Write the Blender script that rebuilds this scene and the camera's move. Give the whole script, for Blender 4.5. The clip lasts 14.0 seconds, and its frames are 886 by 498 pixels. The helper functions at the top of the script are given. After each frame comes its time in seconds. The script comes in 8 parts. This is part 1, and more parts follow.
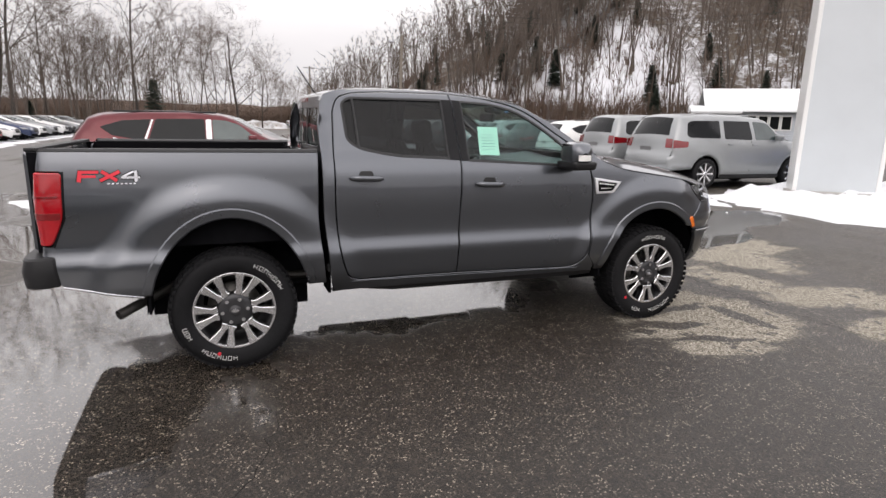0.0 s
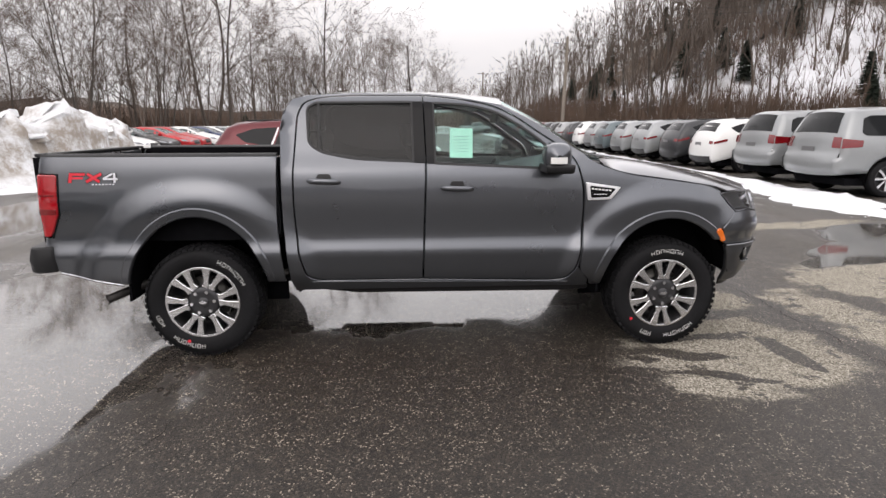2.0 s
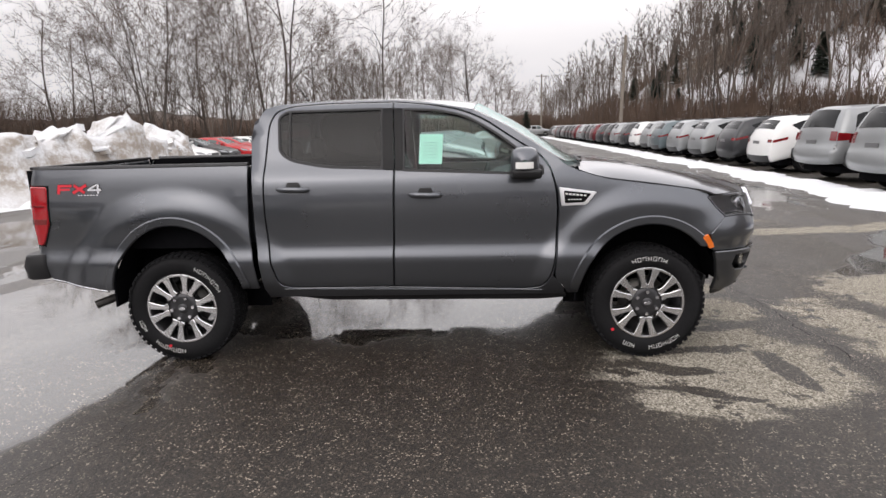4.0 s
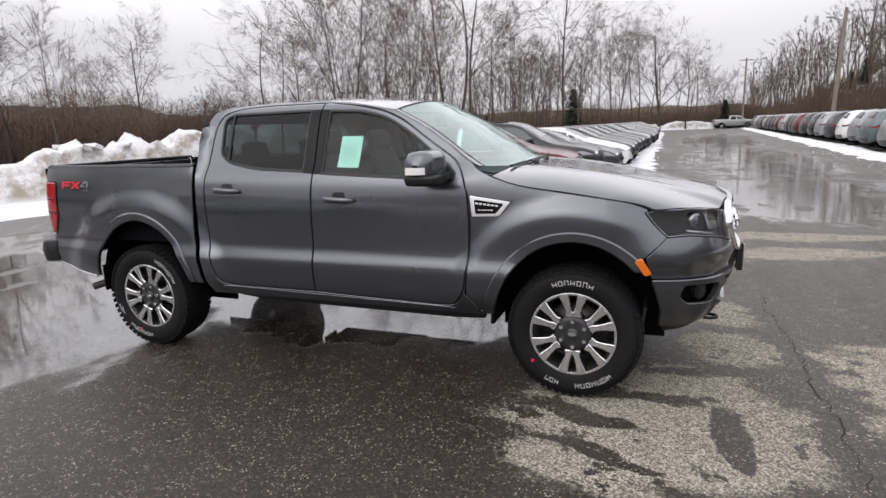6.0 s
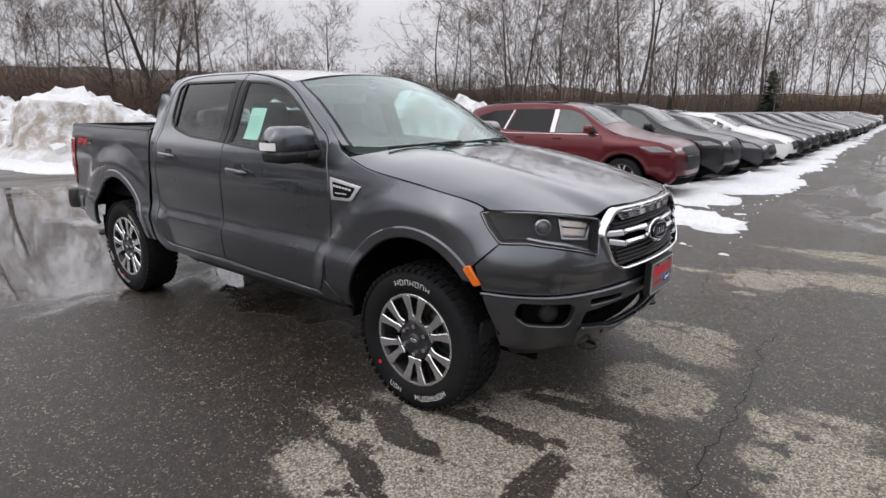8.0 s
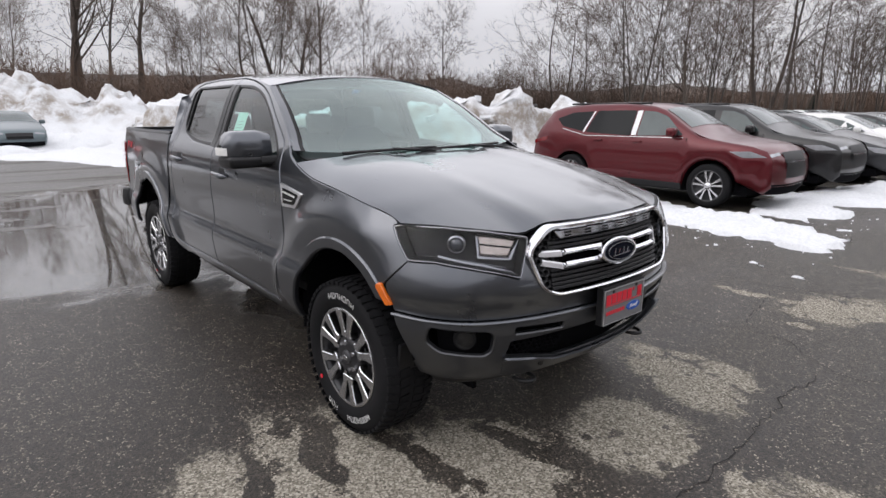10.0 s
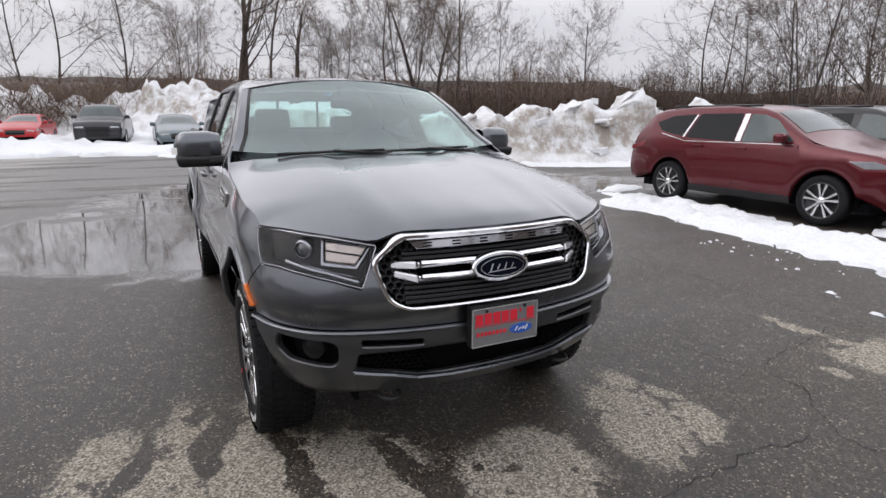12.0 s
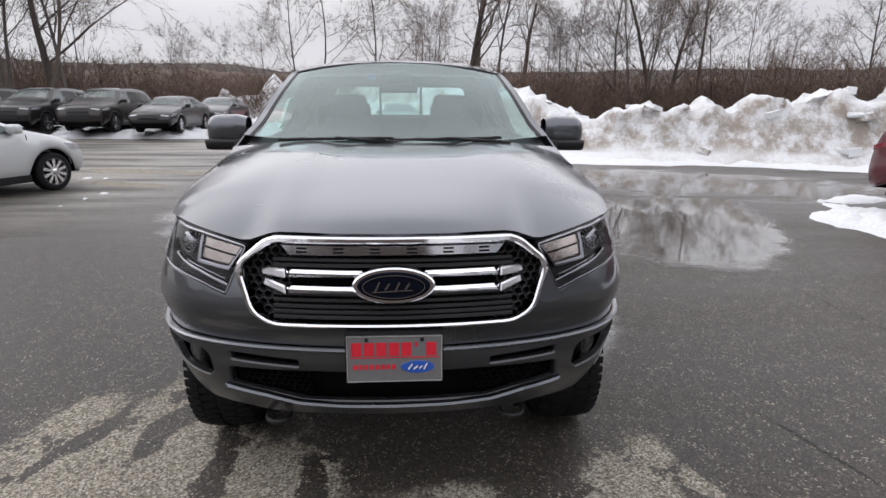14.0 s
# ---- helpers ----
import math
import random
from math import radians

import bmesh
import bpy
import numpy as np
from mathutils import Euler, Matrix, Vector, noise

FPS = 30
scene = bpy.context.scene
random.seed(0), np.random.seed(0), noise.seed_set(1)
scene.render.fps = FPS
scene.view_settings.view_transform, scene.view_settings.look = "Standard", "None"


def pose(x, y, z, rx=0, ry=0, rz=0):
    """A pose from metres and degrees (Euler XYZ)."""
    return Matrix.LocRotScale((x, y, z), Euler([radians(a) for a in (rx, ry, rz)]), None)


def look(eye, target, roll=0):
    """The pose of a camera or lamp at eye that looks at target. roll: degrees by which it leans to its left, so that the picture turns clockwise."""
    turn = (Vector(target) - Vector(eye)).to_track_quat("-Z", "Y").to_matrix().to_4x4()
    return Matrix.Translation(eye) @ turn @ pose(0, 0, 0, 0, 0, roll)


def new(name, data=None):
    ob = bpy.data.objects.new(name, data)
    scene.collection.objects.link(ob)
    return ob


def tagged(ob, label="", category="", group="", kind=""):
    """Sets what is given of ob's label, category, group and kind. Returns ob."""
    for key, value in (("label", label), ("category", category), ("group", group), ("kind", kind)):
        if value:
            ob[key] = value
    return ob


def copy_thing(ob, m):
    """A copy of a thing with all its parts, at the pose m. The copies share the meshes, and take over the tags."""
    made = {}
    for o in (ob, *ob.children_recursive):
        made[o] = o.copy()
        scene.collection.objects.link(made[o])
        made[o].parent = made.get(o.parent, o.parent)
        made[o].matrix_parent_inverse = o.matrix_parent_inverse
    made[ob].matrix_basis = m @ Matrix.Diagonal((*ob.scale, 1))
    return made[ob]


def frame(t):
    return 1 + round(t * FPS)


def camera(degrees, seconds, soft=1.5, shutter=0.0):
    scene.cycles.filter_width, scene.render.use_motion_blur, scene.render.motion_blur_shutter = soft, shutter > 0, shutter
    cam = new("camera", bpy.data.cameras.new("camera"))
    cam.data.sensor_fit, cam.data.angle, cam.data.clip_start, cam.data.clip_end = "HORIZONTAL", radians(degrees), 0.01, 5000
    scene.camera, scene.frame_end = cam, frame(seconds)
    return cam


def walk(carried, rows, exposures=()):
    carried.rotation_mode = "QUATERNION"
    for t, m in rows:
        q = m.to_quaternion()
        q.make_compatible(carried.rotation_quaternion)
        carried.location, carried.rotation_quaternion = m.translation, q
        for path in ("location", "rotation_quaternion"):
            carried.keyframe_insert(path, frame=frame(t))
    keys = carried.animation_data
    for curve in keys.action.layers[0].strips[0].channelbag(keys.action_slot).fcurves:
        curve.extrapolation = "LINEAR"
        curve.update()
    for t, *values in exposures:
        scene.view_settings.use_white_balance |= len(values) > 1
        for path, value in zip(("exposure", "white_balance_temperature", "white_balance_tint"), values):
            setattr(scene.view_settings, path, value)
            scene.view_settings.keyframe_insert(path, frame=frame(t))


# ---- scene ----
from mathutils.geometry import delaunay_2d_cdt

cam = camera(75.0, 14.0)
PATH = [
    (0, (-0.038, -4.594, 1.571), (0.667, -2.772, 1.143), 1.2),
    (0.5, (0.354, -4.691, 1.542), (0.887, -2.816, 1.092), 0.4),
    (1, (0.778, -4.742, 1.555), (1.144, -2.828, 1.103), -0.4),
    (1.5, (1.149, -4.849, 1.589), (1.37, -2.908, 1.159), -0.6),
    (2, (1.39, -4.765, 1.572), (1.516, -2.814, 1.15), -0.1),
    (2.5, (1.511, -4.726, 1.59), (1.573, -2.769, 1.182), 0.2),
    (3, (1.6, -4.778, 1.583), (1.634, -2.82, 1.175), -0.4),
    (3.2, (1.642, -4.804, 1.585), (1.659, -2.847, 1.171), -0.9),
    (5.3, (3.04, -4.309, 1.549), (2.584, -2.4, 1.162), -0.7),
    (5.5, (3.212, -4.242, 1.577), (2.676, -2.361, 1.159), -1.1),
    (6, (3.666, -4.104, 1.58), (2.967, -2.276, 1.169), -2.0),
    (6.5, (4.038, -3.857, 1.56), (3.206, -2.088, 1.138), -2.1),
    (7, (4.419, -3.609, 1.568), (3.455, -1.907, 1.151), -1.3),
    (7.5, (4.788, -3.383, 1.597), (3.706, -1.76, 1.159), -0.1),
    (8, (5.053, -3.006, 1.562), (3.858, -1.475, 1.084), 0.5),
    (8.2, (5.165, -2.882, 1.567), (3.917, -1.392, 1.097), 0.5),
    (10.3, (5.605, -2.191, 1.572), (4.106, -0.957, 1.094), -0.2),
    (10.5, (5.678, -2.163, 1.565), (4.163, -0.948, 1.086), -0.4),
    (11, (5.798, -1.965, 1.546), (4.223, -0.826, 1.073), -0.8),
    (11.5, (5.861, -1.589, 1.566), (4.211, -0.564, 1.091), -0.5),
    (12, (6.049, -1.214, 1.563), (4.304, -0.353, 1.101), 0.0),
    (12.5, (6.045, -0.824, 1.527), (4.224, -0.143, 1.056), 1.1),
    (13, (6.003, -0.458, 1.543), (4.122, 0.027, 1.066), 1.1),
    (13.5, (6.017, -0.123, 1.551), (4.092, 0.138, 1.073), 0.8),
    (14, (5.908, 0.043, 1.534), (3.974, 0.168, 1.04), 0.4),
]
walk(cam, [(t, look(eye, target, roll)) for t, eye, target, roll in PATH], [(0.0, -0.34, 6950, 15), (3.2, -0.36, 6950, 15), (5.5, -0.49, 6720, 14), (6.5, -0.45, 6700, 14), (8.0, -0.66, 6650, 14), (14.0, -0.60, 6580, 14)])

# ---- world and light: an overcast winter day ----
world = bpy.data.worlds.new("overcast_sky")
scene.world = world
world.use_nodes = True
wn = world.node_tree
wn.nodes.clear()


def node(nt, kind, **values):
    """A node with its inputs and properties set by name; a socket value is linked."""
    made = nt.nodes.new(kind)
    for key, value in values.items():
        name = key.replace("__", " ")
        if name in made.inputs:
            if isinstance(value, bpy.types.NodeSocket):
                nt.links.new(value, made.inputs[name])
            else:
                made.inputs[name].default_value = value
        else:
            setattr(made, key, value)
    return made


def math_node(nt, op, a, b=0.0, c=None, clamp=False):
    made = nt.nodes.new("ShaderNodeMath")
    made.operation, made.use_clamp = op, clamp
    for n, value in enumerate((a, b, c)):
        if value is None:
            continue
        if isinstance(value, bpy.types.NodeSocket):
            nt.links.new(value, made.inputs[n])
        else:
            made.inputs[n].default_value = value
    return made.outputs[0]


def mix_colour(nt, fac, a, b, blend="MIX"):
    made = nt.nodes.new("ShaderNodeMix")
    made.data_type, made.blend_type = "RGBA", blend
    for n, value in ((0, fac), (6, a), (7, b)):
        if isinstance(value, bpy.types.NodeSocket):
            nt.links.new(value, made.inputs[n])
        else:
            made.inputs[n].default_value = (*value, 1) if n and len(value) == 3 else value
    return made.outputs[2]


def ramp(nt, fac, stops):
    """A smooth step through (position, colour or grey) stops."""
    made = nt.nodes.new("ShaderNodeValToRGB")
    nt.links.new(fac, made.inputs[0])
    ramp_of = made.color_ramp
    while len(ramp_of.elements) < len(stops):
        ramp_of.elements.new(0.5)
    for element, (place, value) in zip(ramp_of.elements, stops):
        element.position = place
        element.color = (value, value, value, 1) if isinstance(value, (int, float)) else (*value, 1)
    return made.outputs[0]


sky = node(wn, "ShaderNodeTexSky", sky_type="NISHITA", sun_disc=False, sun_elevation=radians(32), sun_rotation=radians(200), air_density=1.0, dust_density=4.0, ozone_density=1.0)
grey_sky = node(wn, "ShaderNodeHueSaturation", Saturation=0.12, Value=0.10, Color=sky.outputs[0])
sky_way = node(wn, "ShaderNodeTexCoord")
spread = node(wn, "ShaderNodeMapping", Vector=sky_way.outputs["Generated"], Scale=(1.0, 1.0, 3.2))
cloud = node(wn, "ShaderNodeTexNoise", Vector=spread.outputs[0], Scale=2.2, Detail=5.0, Roughness=0.55)
deck = ramp(wn, cloud.outputs["Fac"], [(0.30, (0.79, 0.82, 0.88)), (0.62, (0.925, 0.95, 0.995)), (0.85, (1.0, 1.0, 1.0))])
sky_mix = mix_colour(wn, 0.85, grey_sky.outputs[0], deck)
# an overcast dome: brighter overhead than at the skyline
height = node(wn, "ShaderNodeSeparateXYZ", Vector=sky_way.outputs["Generated"])
lift = node(wn, "ShaderNodeMapRange", interpolation_type="SMOOTHSTEP")
wn.links.new(height.outputs[2], lift.inputs[0])
lift.inputs[1].default_value, lift.inputs[2].default_value, lift.inputs[3].default_value, lift.inputs[4].default_value = 0.10, 0.40, 1.40, 2.9
dome = lift.outputs[0]
backing_light = node(wn, "ShaderNodeBackground", Color=sky_mix, Strength=dome)
wn.links.new(backing_light.outputs[0], node(wn, "ShaderNodeOutputWorld").inputs["Surface"])

sun = new("sun", bpy.data.lights.new("sun", "SUN"))
sun.data.energy, sun.data.angle, sun.data.color = 0.5, radians(40), (1.0, 0.97, 0.93)
sun.matrix_world = look((-6, -16, 18), (0, 0, 0))

# ---- materials ----


def blank(name):
    """A material with its node tree, shader and object coordinates."""
    m = bpy.data.materials.new(name)
    m.use_nodes = True
    nt = m.node_tree
    shader = nt.nodes["Principled BSDF"]
    where = node(nt, "ShaderNodeTexCoord").outputs["Object"]
    return m, nt, shader, where


def lay(nt, shader, **values):
    for key, value in values.items():
        socket = shader.inputs[key.replace("__", " ")]
        if isinstance(value, bpy.types.NodeSocket):
            nt.links.new(value, socket)
        else:
            socket.default_value = (*value, 1) if isinstance(value, tuple) and len(value) == 3 and socket.type == "RGBA" else value


def plain(name, colour, rough=0.5, metal=0.0, vary=0.15, grain=40.0, bump=0.0, coat=0.0, spec=0.5):
    """A surface of one colour with grain and broader mottling."""
    m, nt, shader, where = blank(name)
    fine = node(nt, "ShaderNodeTexNoise", Vector=where, Scale=grain, Detail=4.0)
    wide = node(nt, "ShaderNodeTexNoise", Vector=where, Scale=grain * 0.07, Detail=3.0)
    both = math_node(nt, "ADD", math_node(nt, "MULTIPLY", fine.outputs[0], 0.5), math_node(nt, "MULTIPLY", wide.outputs[0], 0.5))
    dark, light = tuple(c * (1 - vary) for c in colour), tuple(min(1, c * (1 + vary)) for c in colour)
    lay(nt, shader, Base__Color=ramp(nt, both, [(0.3, dark), (0.7, light)]), Metallic=metal, Coat__Weight=coat, Coat__Roughness=0.05, Specular__IOR__Level=spec)
    lay(nt, shader, Roughness=math_node(nt, "MULTIPLY_ADD", both, 0.2 * rough, rough * 0.9, True))
    if bump:
        lay(nt, shader, Normal=node(nt, "ShaderNodeBump", Strength=0.6, Distance=bump, Height=fine.outputs[0]).outputs[0])
    return m


def paint(name, colour, metal=0.35, rough=0.32, dirt=0.18, coat=1.0):
    """Car paint: flakes under a clear coat, with a thin film of road dirt."""
    m, nt, shader, where = blank(name)
    flake = node(nt, "ShaderNodeTexVoronoi", Vector=where, Scale=900.0)
    film = node(nt, "ShaderNodeTexNoise", Vector=where, Scale=2.3, Detail=5.0, Roughness=0.6)
    fleck = node(nt, "ShaderNodeTexNoise", Vector=where, Scale=30.0, Detail=3.0)
    tone = mix_colour(nt, math_node(nt, "MULTIPLY", flake.outputs["Distance"], 0.5, None, True), colour, tuple(min(1, c * 1.5 + 0.01) for c in colour))
    grime = math_node(nt, "MULTIPLY", math_node(nt, "MULTIPLY", film.outputs[0], fleck.outputs[0]), dirt, None, True)
    lay(nt, shader, Base__Color=mix_colour(nt, grime, tone, (0.20, 0.185, 0.165)), Metallic=metal, Coat__Weight=coat, Coat__IOR=1.5, Specular__IOR__Level=0.25)
    lay(nt, shader, Roughness=math_node(nt, "MULTIPLY_ADD", film.outputs[0], 0.15, rough - 0.05), Coat__Roughness=math_node(nt, "MULTIPLY_ADD", grime, 0.9, 0.015, True))
    ripple = node(nt, "ShaderNodeTexNoise", Vector=where, Scale=14.0, Detail=1.0)
    lay(nt, shader, Coat__Normal=node(nt, "ShaderNodeBump", Strength=0.08, Distance=0.004, Height=ripple.outputs[0]).outputs[0])
    return m


def glass(name, tint, spec=1.0, haze=0.0, base=0.04):
    """Window glass: it lets tinted light through and mirrors by angle."""
    m, nt, shader, where = blank(name)
    film = node(nt, "ShaderNodeTexNoise", Vector=where, Scale=3.0, Detail=5.0)
    clear = node(nt, "ShaderNodeBsdfTransparent", Color=(*tint, 1))
    shine = node(nt, "ShaderNodeBsdfGlossy", Roughness=0.015, Color=(*spec, 1) if isinstance(spec, tuple) else (spec, spec, spec, 1))
    dust = node(nt, "ShaderNodeBsdfDiffuse", Color=(0.5, 0.5, 0.5, 1))
    dull = node(nt, "ShaderNodeMixShader")
    nt.links.new(math_node(nt, "MULTIPLY", film.outputs[0], haze * 2), dull.inputs[0])
    nt.links.new(clear.outputs[0], dull.inputs[1])
    nt.links.new(dust.outputs[0], dull.inputs[2])
    both = node(nt, "ShaderNodeMixShader")
    edge = node(nt, "ShaderNodeLayerWeight", Blend=0.5).outputs["Facing"]
    nt.links.new(math_node(nt, "MULTIPLY_ADD", math_node(nt, "POWER", edge, 4.5), 0.90, base, True), both.inputs[0])
    nt.links.new(dull.outputs[0], both.inputs[1])
    nt.links.new(shine.outputs[0], both.inputs[2])
    nt.links.new(both.outputs[0], nt.nodes["Material Output"].inputs["Surface"])
    return m


GREY_PAINT = paint("graphite_grey_metallic_paint", (0.080, 0.086, 0.098), 0.90, 0.27, 0.06)
# Darker copy of the body paint; the low bumper's shade is in its colour
SHADED_BUMPER_PAINT = paint("shaded_grey_bumper_paint", (0.050, 0.052, 0.057), 0.70, 0.40, 0.10, 0.5)
CHROME = plain("chrome", (0.72, 0.72, 0.74), 0.07, 1.0, 0.02)
STRIP_CHROME = plain("dulled_chrome", (0.42, 0.42, 0.44), 0.09, 1.0, 0.05)
DARK_CHROME = plain("smoked_chrome", (0.30, 0.30, 0.32), 0.12, 1.0, 0.05)
ALLOY = plain("machined_alloy", (0.68, 0.68, 0.69), 0.26, 1.0, 0.04, 90)
ALLOY_DARK = plain("dark_painted_alloy", (0.05, 0.05, 0.053), 0.35, 0.4, 0.15)
RUBBER = plain("tyre_rubber", (0.008, 0.008, 0.009), 0.70, 0.0, 0.35, 60, 0.0012, spec=0.18)
BLACK_TRIM = plain("black_trim_plastic", (0.011, 0.011, 0.012), 0.45, 0.0, 0.25, 120, 0.0006, spec=0.35)
GLOSS_BLACK = plain("gloss_black_trim", (0.007, 0.007, 0.008), 0.15, 0.0, 0.1, spec=0.15)
UNDERBODY = plain("underbody_black", (0.005, 0.005, 0.006), 0.95, 0.0, 0.4, 25, 0.002, spec=0.05)
SATIN = plain("satin_chrome", (0.80, 0.80, 0.82), 0.35, 1.0, 0.03)
STEEL = plain("exhaust_steel", (0.28, 0.26, 0.25), 0.40, 1.0, 0.3, 30)
WHITE_MARK = plain("white_raised_lettering", (0.72, 0.72, 0.70), 0.5, 0.0, 0.08)
RED_MARK = plain("red_mark", (0.62, 0.016, 0.035), 0.4, 0.0, 0.1)
RED_LENS = plain("red_lamp_lens", (0.33, 0.003, 0.008), 0.12, 0.0, 0.2, 14, 0.0, 0.8)
RED_DEEP = plain("dark_red_lamp_lens", (0.16, 0.004, 0.006), 0.12, 0.0, 0.2, 14, 0.0, 0.8)
AMBER = plain("amber_lens", (0.75, 0.16, 0.015), 0.15, 0.0, 0.15, 30, 0.0, 0.6)
LAMP_GREY = plain("lamp_reflector", (0.62, 0.63, 0.66), 0.14, 1.0, 0.05)
CLEAR = glass("clear_lamp_cover", (0.90, 0.91, 0.92), 1.0, 0.0, 0.014)
WINDOW = glass("window_glass", (0.66, 0.80, 0.77), 1.0, 0.008, 0.018)
WINDSCREEN = glass("windscreen_glass", (0.60, 0.80, 0.77), (0.88, 1.0, 0.98), 0.01, 0.155)
PRIVACY = glass("dark_privacy_glass", (0.10, 0.105, 0.11), 1.0, 0.004, 0.020)
SEAT_CLOTH = plain("dark_grey_seat_cloth", (0.045, 0.047, 0.05), 0.85, 0.0, 0.2, 200, 0.0008)
CABIN_TRIM = plain("grey_cabin_plastic", (0.06, 0.062, 0.065), 0.6, 0.0, 0.15, 90)
HEADLINER = plain("light_headliner", (0.42, 0.42, 0.41), 0.9, 0.0, 0.08, 60)
MINT_PAPER = plain("pale_mint_paper", (0.56, 0.86, 0.74), 0.6, 0.0, 0.04)
INK = plain("grey_ink", (0.16, 0.22, 0.24), 0.7, 0.0, 0.1)
BLUE_MARK = plain("blue_enamel", (0.015, 0.085, 0.40), 0.2, 0.0, 0.1, 20, 0.0, 0.5)
NAVY_MARK = plain("dark_navy_enamel", (0.004, 0.005, 0.010), 0.3, 0.0, 0.1, 20, 0.0, 0.0, 0.03)
PLATE_GREY = plain("grey_plate", (0.17, 0.17, 0.175), 0.4, 0.2, 0.08)

# ---- shapes ----


def mesh_of(name, verts, faces, material, smooth=True, sharp=()):
    me = bpy.data.meshes.new(name)
    me.from_pydata([tuple(v) for v in verts], [], faces)
    me.materials.append(material)
    me.shade_smooth() if smooth else me.shade_flat()
    if sharp:
        wanted = {tuple(sorted(e)) for e in sharp}
        flags = [tuple(sorted(e.vertices)) in wanted for e in me.edges]
        me.attributes.new("sharp_edge", "BOOLEAN", "EDGE").data.foreach_set("value", flags)
    me.update()
    return me


def thing(name, label, category, m=None, group="", kind=""):
    ob = new(name)
    ob.empty_display_size = 0.2
    if m is not None:
        ob.matrix_basis = m
    return tagged(ob, label, category, group, kind)


def under(name, me, parent, label=""):
    ob = new(name, me)
    ob.parent = parent
    return tagged(ob, label)


def part(name, bm, material, parent, label="", smooth=False):
    me = bpy.data.meshes.new(name)
    bm.to_mesh(me)
    bm.free()
    me.materials.append(material)
    me.shade_smooth() if smooth else me.shade_flat()
    return under(name, me, parent, label)


def box_bm(size, at=(0, 0, 0), turn=(0, 0, 0), bevel=0.0, bm=None, taper=1.0):
    """A bevelled box; taper narrows its top."""
    bm = bm or bmesh.new()
    made = bmesh.ops.create_cube(bm, size=1.0)["verts"]
    for v in made:
        k = taper if v.co.z > 0 else 1.0
        v.co = Vector((v.co.x * size[0] * k, v.co.y * size[1] * k, v.co.z * size[2]))
    if bevel:
        edges = list({e for v in made for e in v.link_edges})
        out = bmesh.ops.bevel(bm, geom=edges, offset=bevel, segments=2, affect="EDGES", profile=0.6)
        made = list({v for v in made if v.is_valid} | {v for v in out["verts"]})
    bmesh.ops.transform(bm, matrix=pose(*at, *turn), verts=made)
    return bm


def tube_bm(a, b, ra, rb=None, sides=10, bm=None, caps=True):
    bm = bm or bmesh.new()
    a, b = Vector(a), Vector(b)
    rb = ra if rb is None else rb
    m = Matrix.Translation((a + b) / 2) @ (b - a).to_track_quat("Z", "Y").to_matrix().to_4x4()
    bmesh.ops.create_cone(bm, cap_ends=caps, segments=sides, radius1=ra, radius2=rb, depth=(b - a).length, matrix=m)
    return bm


def spline(xs, ys):
    """A natural cubic spline through the points."""
    x, y = np.array(xs, float), np.array(ys, float)
    n, h = len(x), np.diff(x)
    a, r = np.eye(n), np.zeros(n)
    for i in range(1, n - 1):
        a[i, i - 1 : i + 2] = h[i - 1], 2 * (h[i - 1] + h[i]), h[i]
        r[i] = 6 * ((y[i + 1] - y[i]) / h[i] - (y[i] - y[i - 1]) / h[i - 1])
    k = np.linalg.solve(a, r)

    def value(u):
        u = min(max(u, x[0]), x[-1])
        i = min(int(np.searchsorted(x, u, side="right")) - 1, n - 2)
        i = max(i, 0)
        p, q = (x[i + 1] - u) / h[i], (u - x[i]) / h[i]
        return float(p * y[i] + q * y[i + 1] + ((p**3 - p) * k[i] + (q**3 - q) * k[i + 1]) * h[i] ** 2 / 6)

    return value


def line(xs, ys):
    return lambda u: float(np.interp(u, xs, ys))


def step(a, b, u):
    """A smooth step from 0 at a to 1 at b."""
    u = min(max((u - a) / (b - a), 0.0), 1.0)
    return u * u * (3 - 2 * u)


def rounded(points, radius=0.03, steps=4):
    """A closed outline with its corners rounded; a third number is that corner's own radius."""
    out, n = [], len(points)
    for i in range(n):
        p, a, b = (Vector(points[j % n][:2]) for j in (i, i - 1, i + 1))
        r = points[i][2] if len(points[i]) > 2 else radius
        r = min(r, 0.45 * (a - p).length, 0.45 * (b - p).length)
        if r < 1e-4:
            out.append(p)
            continue
        c, d = p + (a - p).normalized() * r, p + (b - p).normalized() * r
        for k in range(steps + 1):
            t = k / steps
            out.append((1 - t) ** 2 * c + 2 * t * (1 - t) * p + t * t * d)
    return out


def dense(points, length):
    out, n = [], len(points)
    for i in range(n):
        a, b = Vector(points[i][:2]), Vector(points[(i + 1) % n][:2])
        k = max(1, int(math.ceil((b - a).length / length)))
        out += [a.lerp(b, j / k) for j in range(k)]
    return [p for i, p in enumerate(out) if (p - out[i - 1]).length > 1e-4]


def area_of(points):
    return 0.5 * sum(points[i - 1].x * p.y - p.x * points[i - 1].y for i, p in enumerate(points))


def inset(points, by):
    """The outline moved inwards (for one that runs anticlockwise)."""
    out, n = [], len(points)
    for i, p in enumerate(points):
        a, b = (p - points[i - 1]).normalized(), (points[(i + 1) % n] - p).normalized()
        s = Vector((-a.y - b.y, a.x + b.x))
        s = s.normalized() / max(0.5, math.sqrt(max(0.05, (1 + a.dot(b)) / 2))) if s.length > 1e-6 else Vector((-a.y, a.x))
        out.append(p + s * by)
    return out


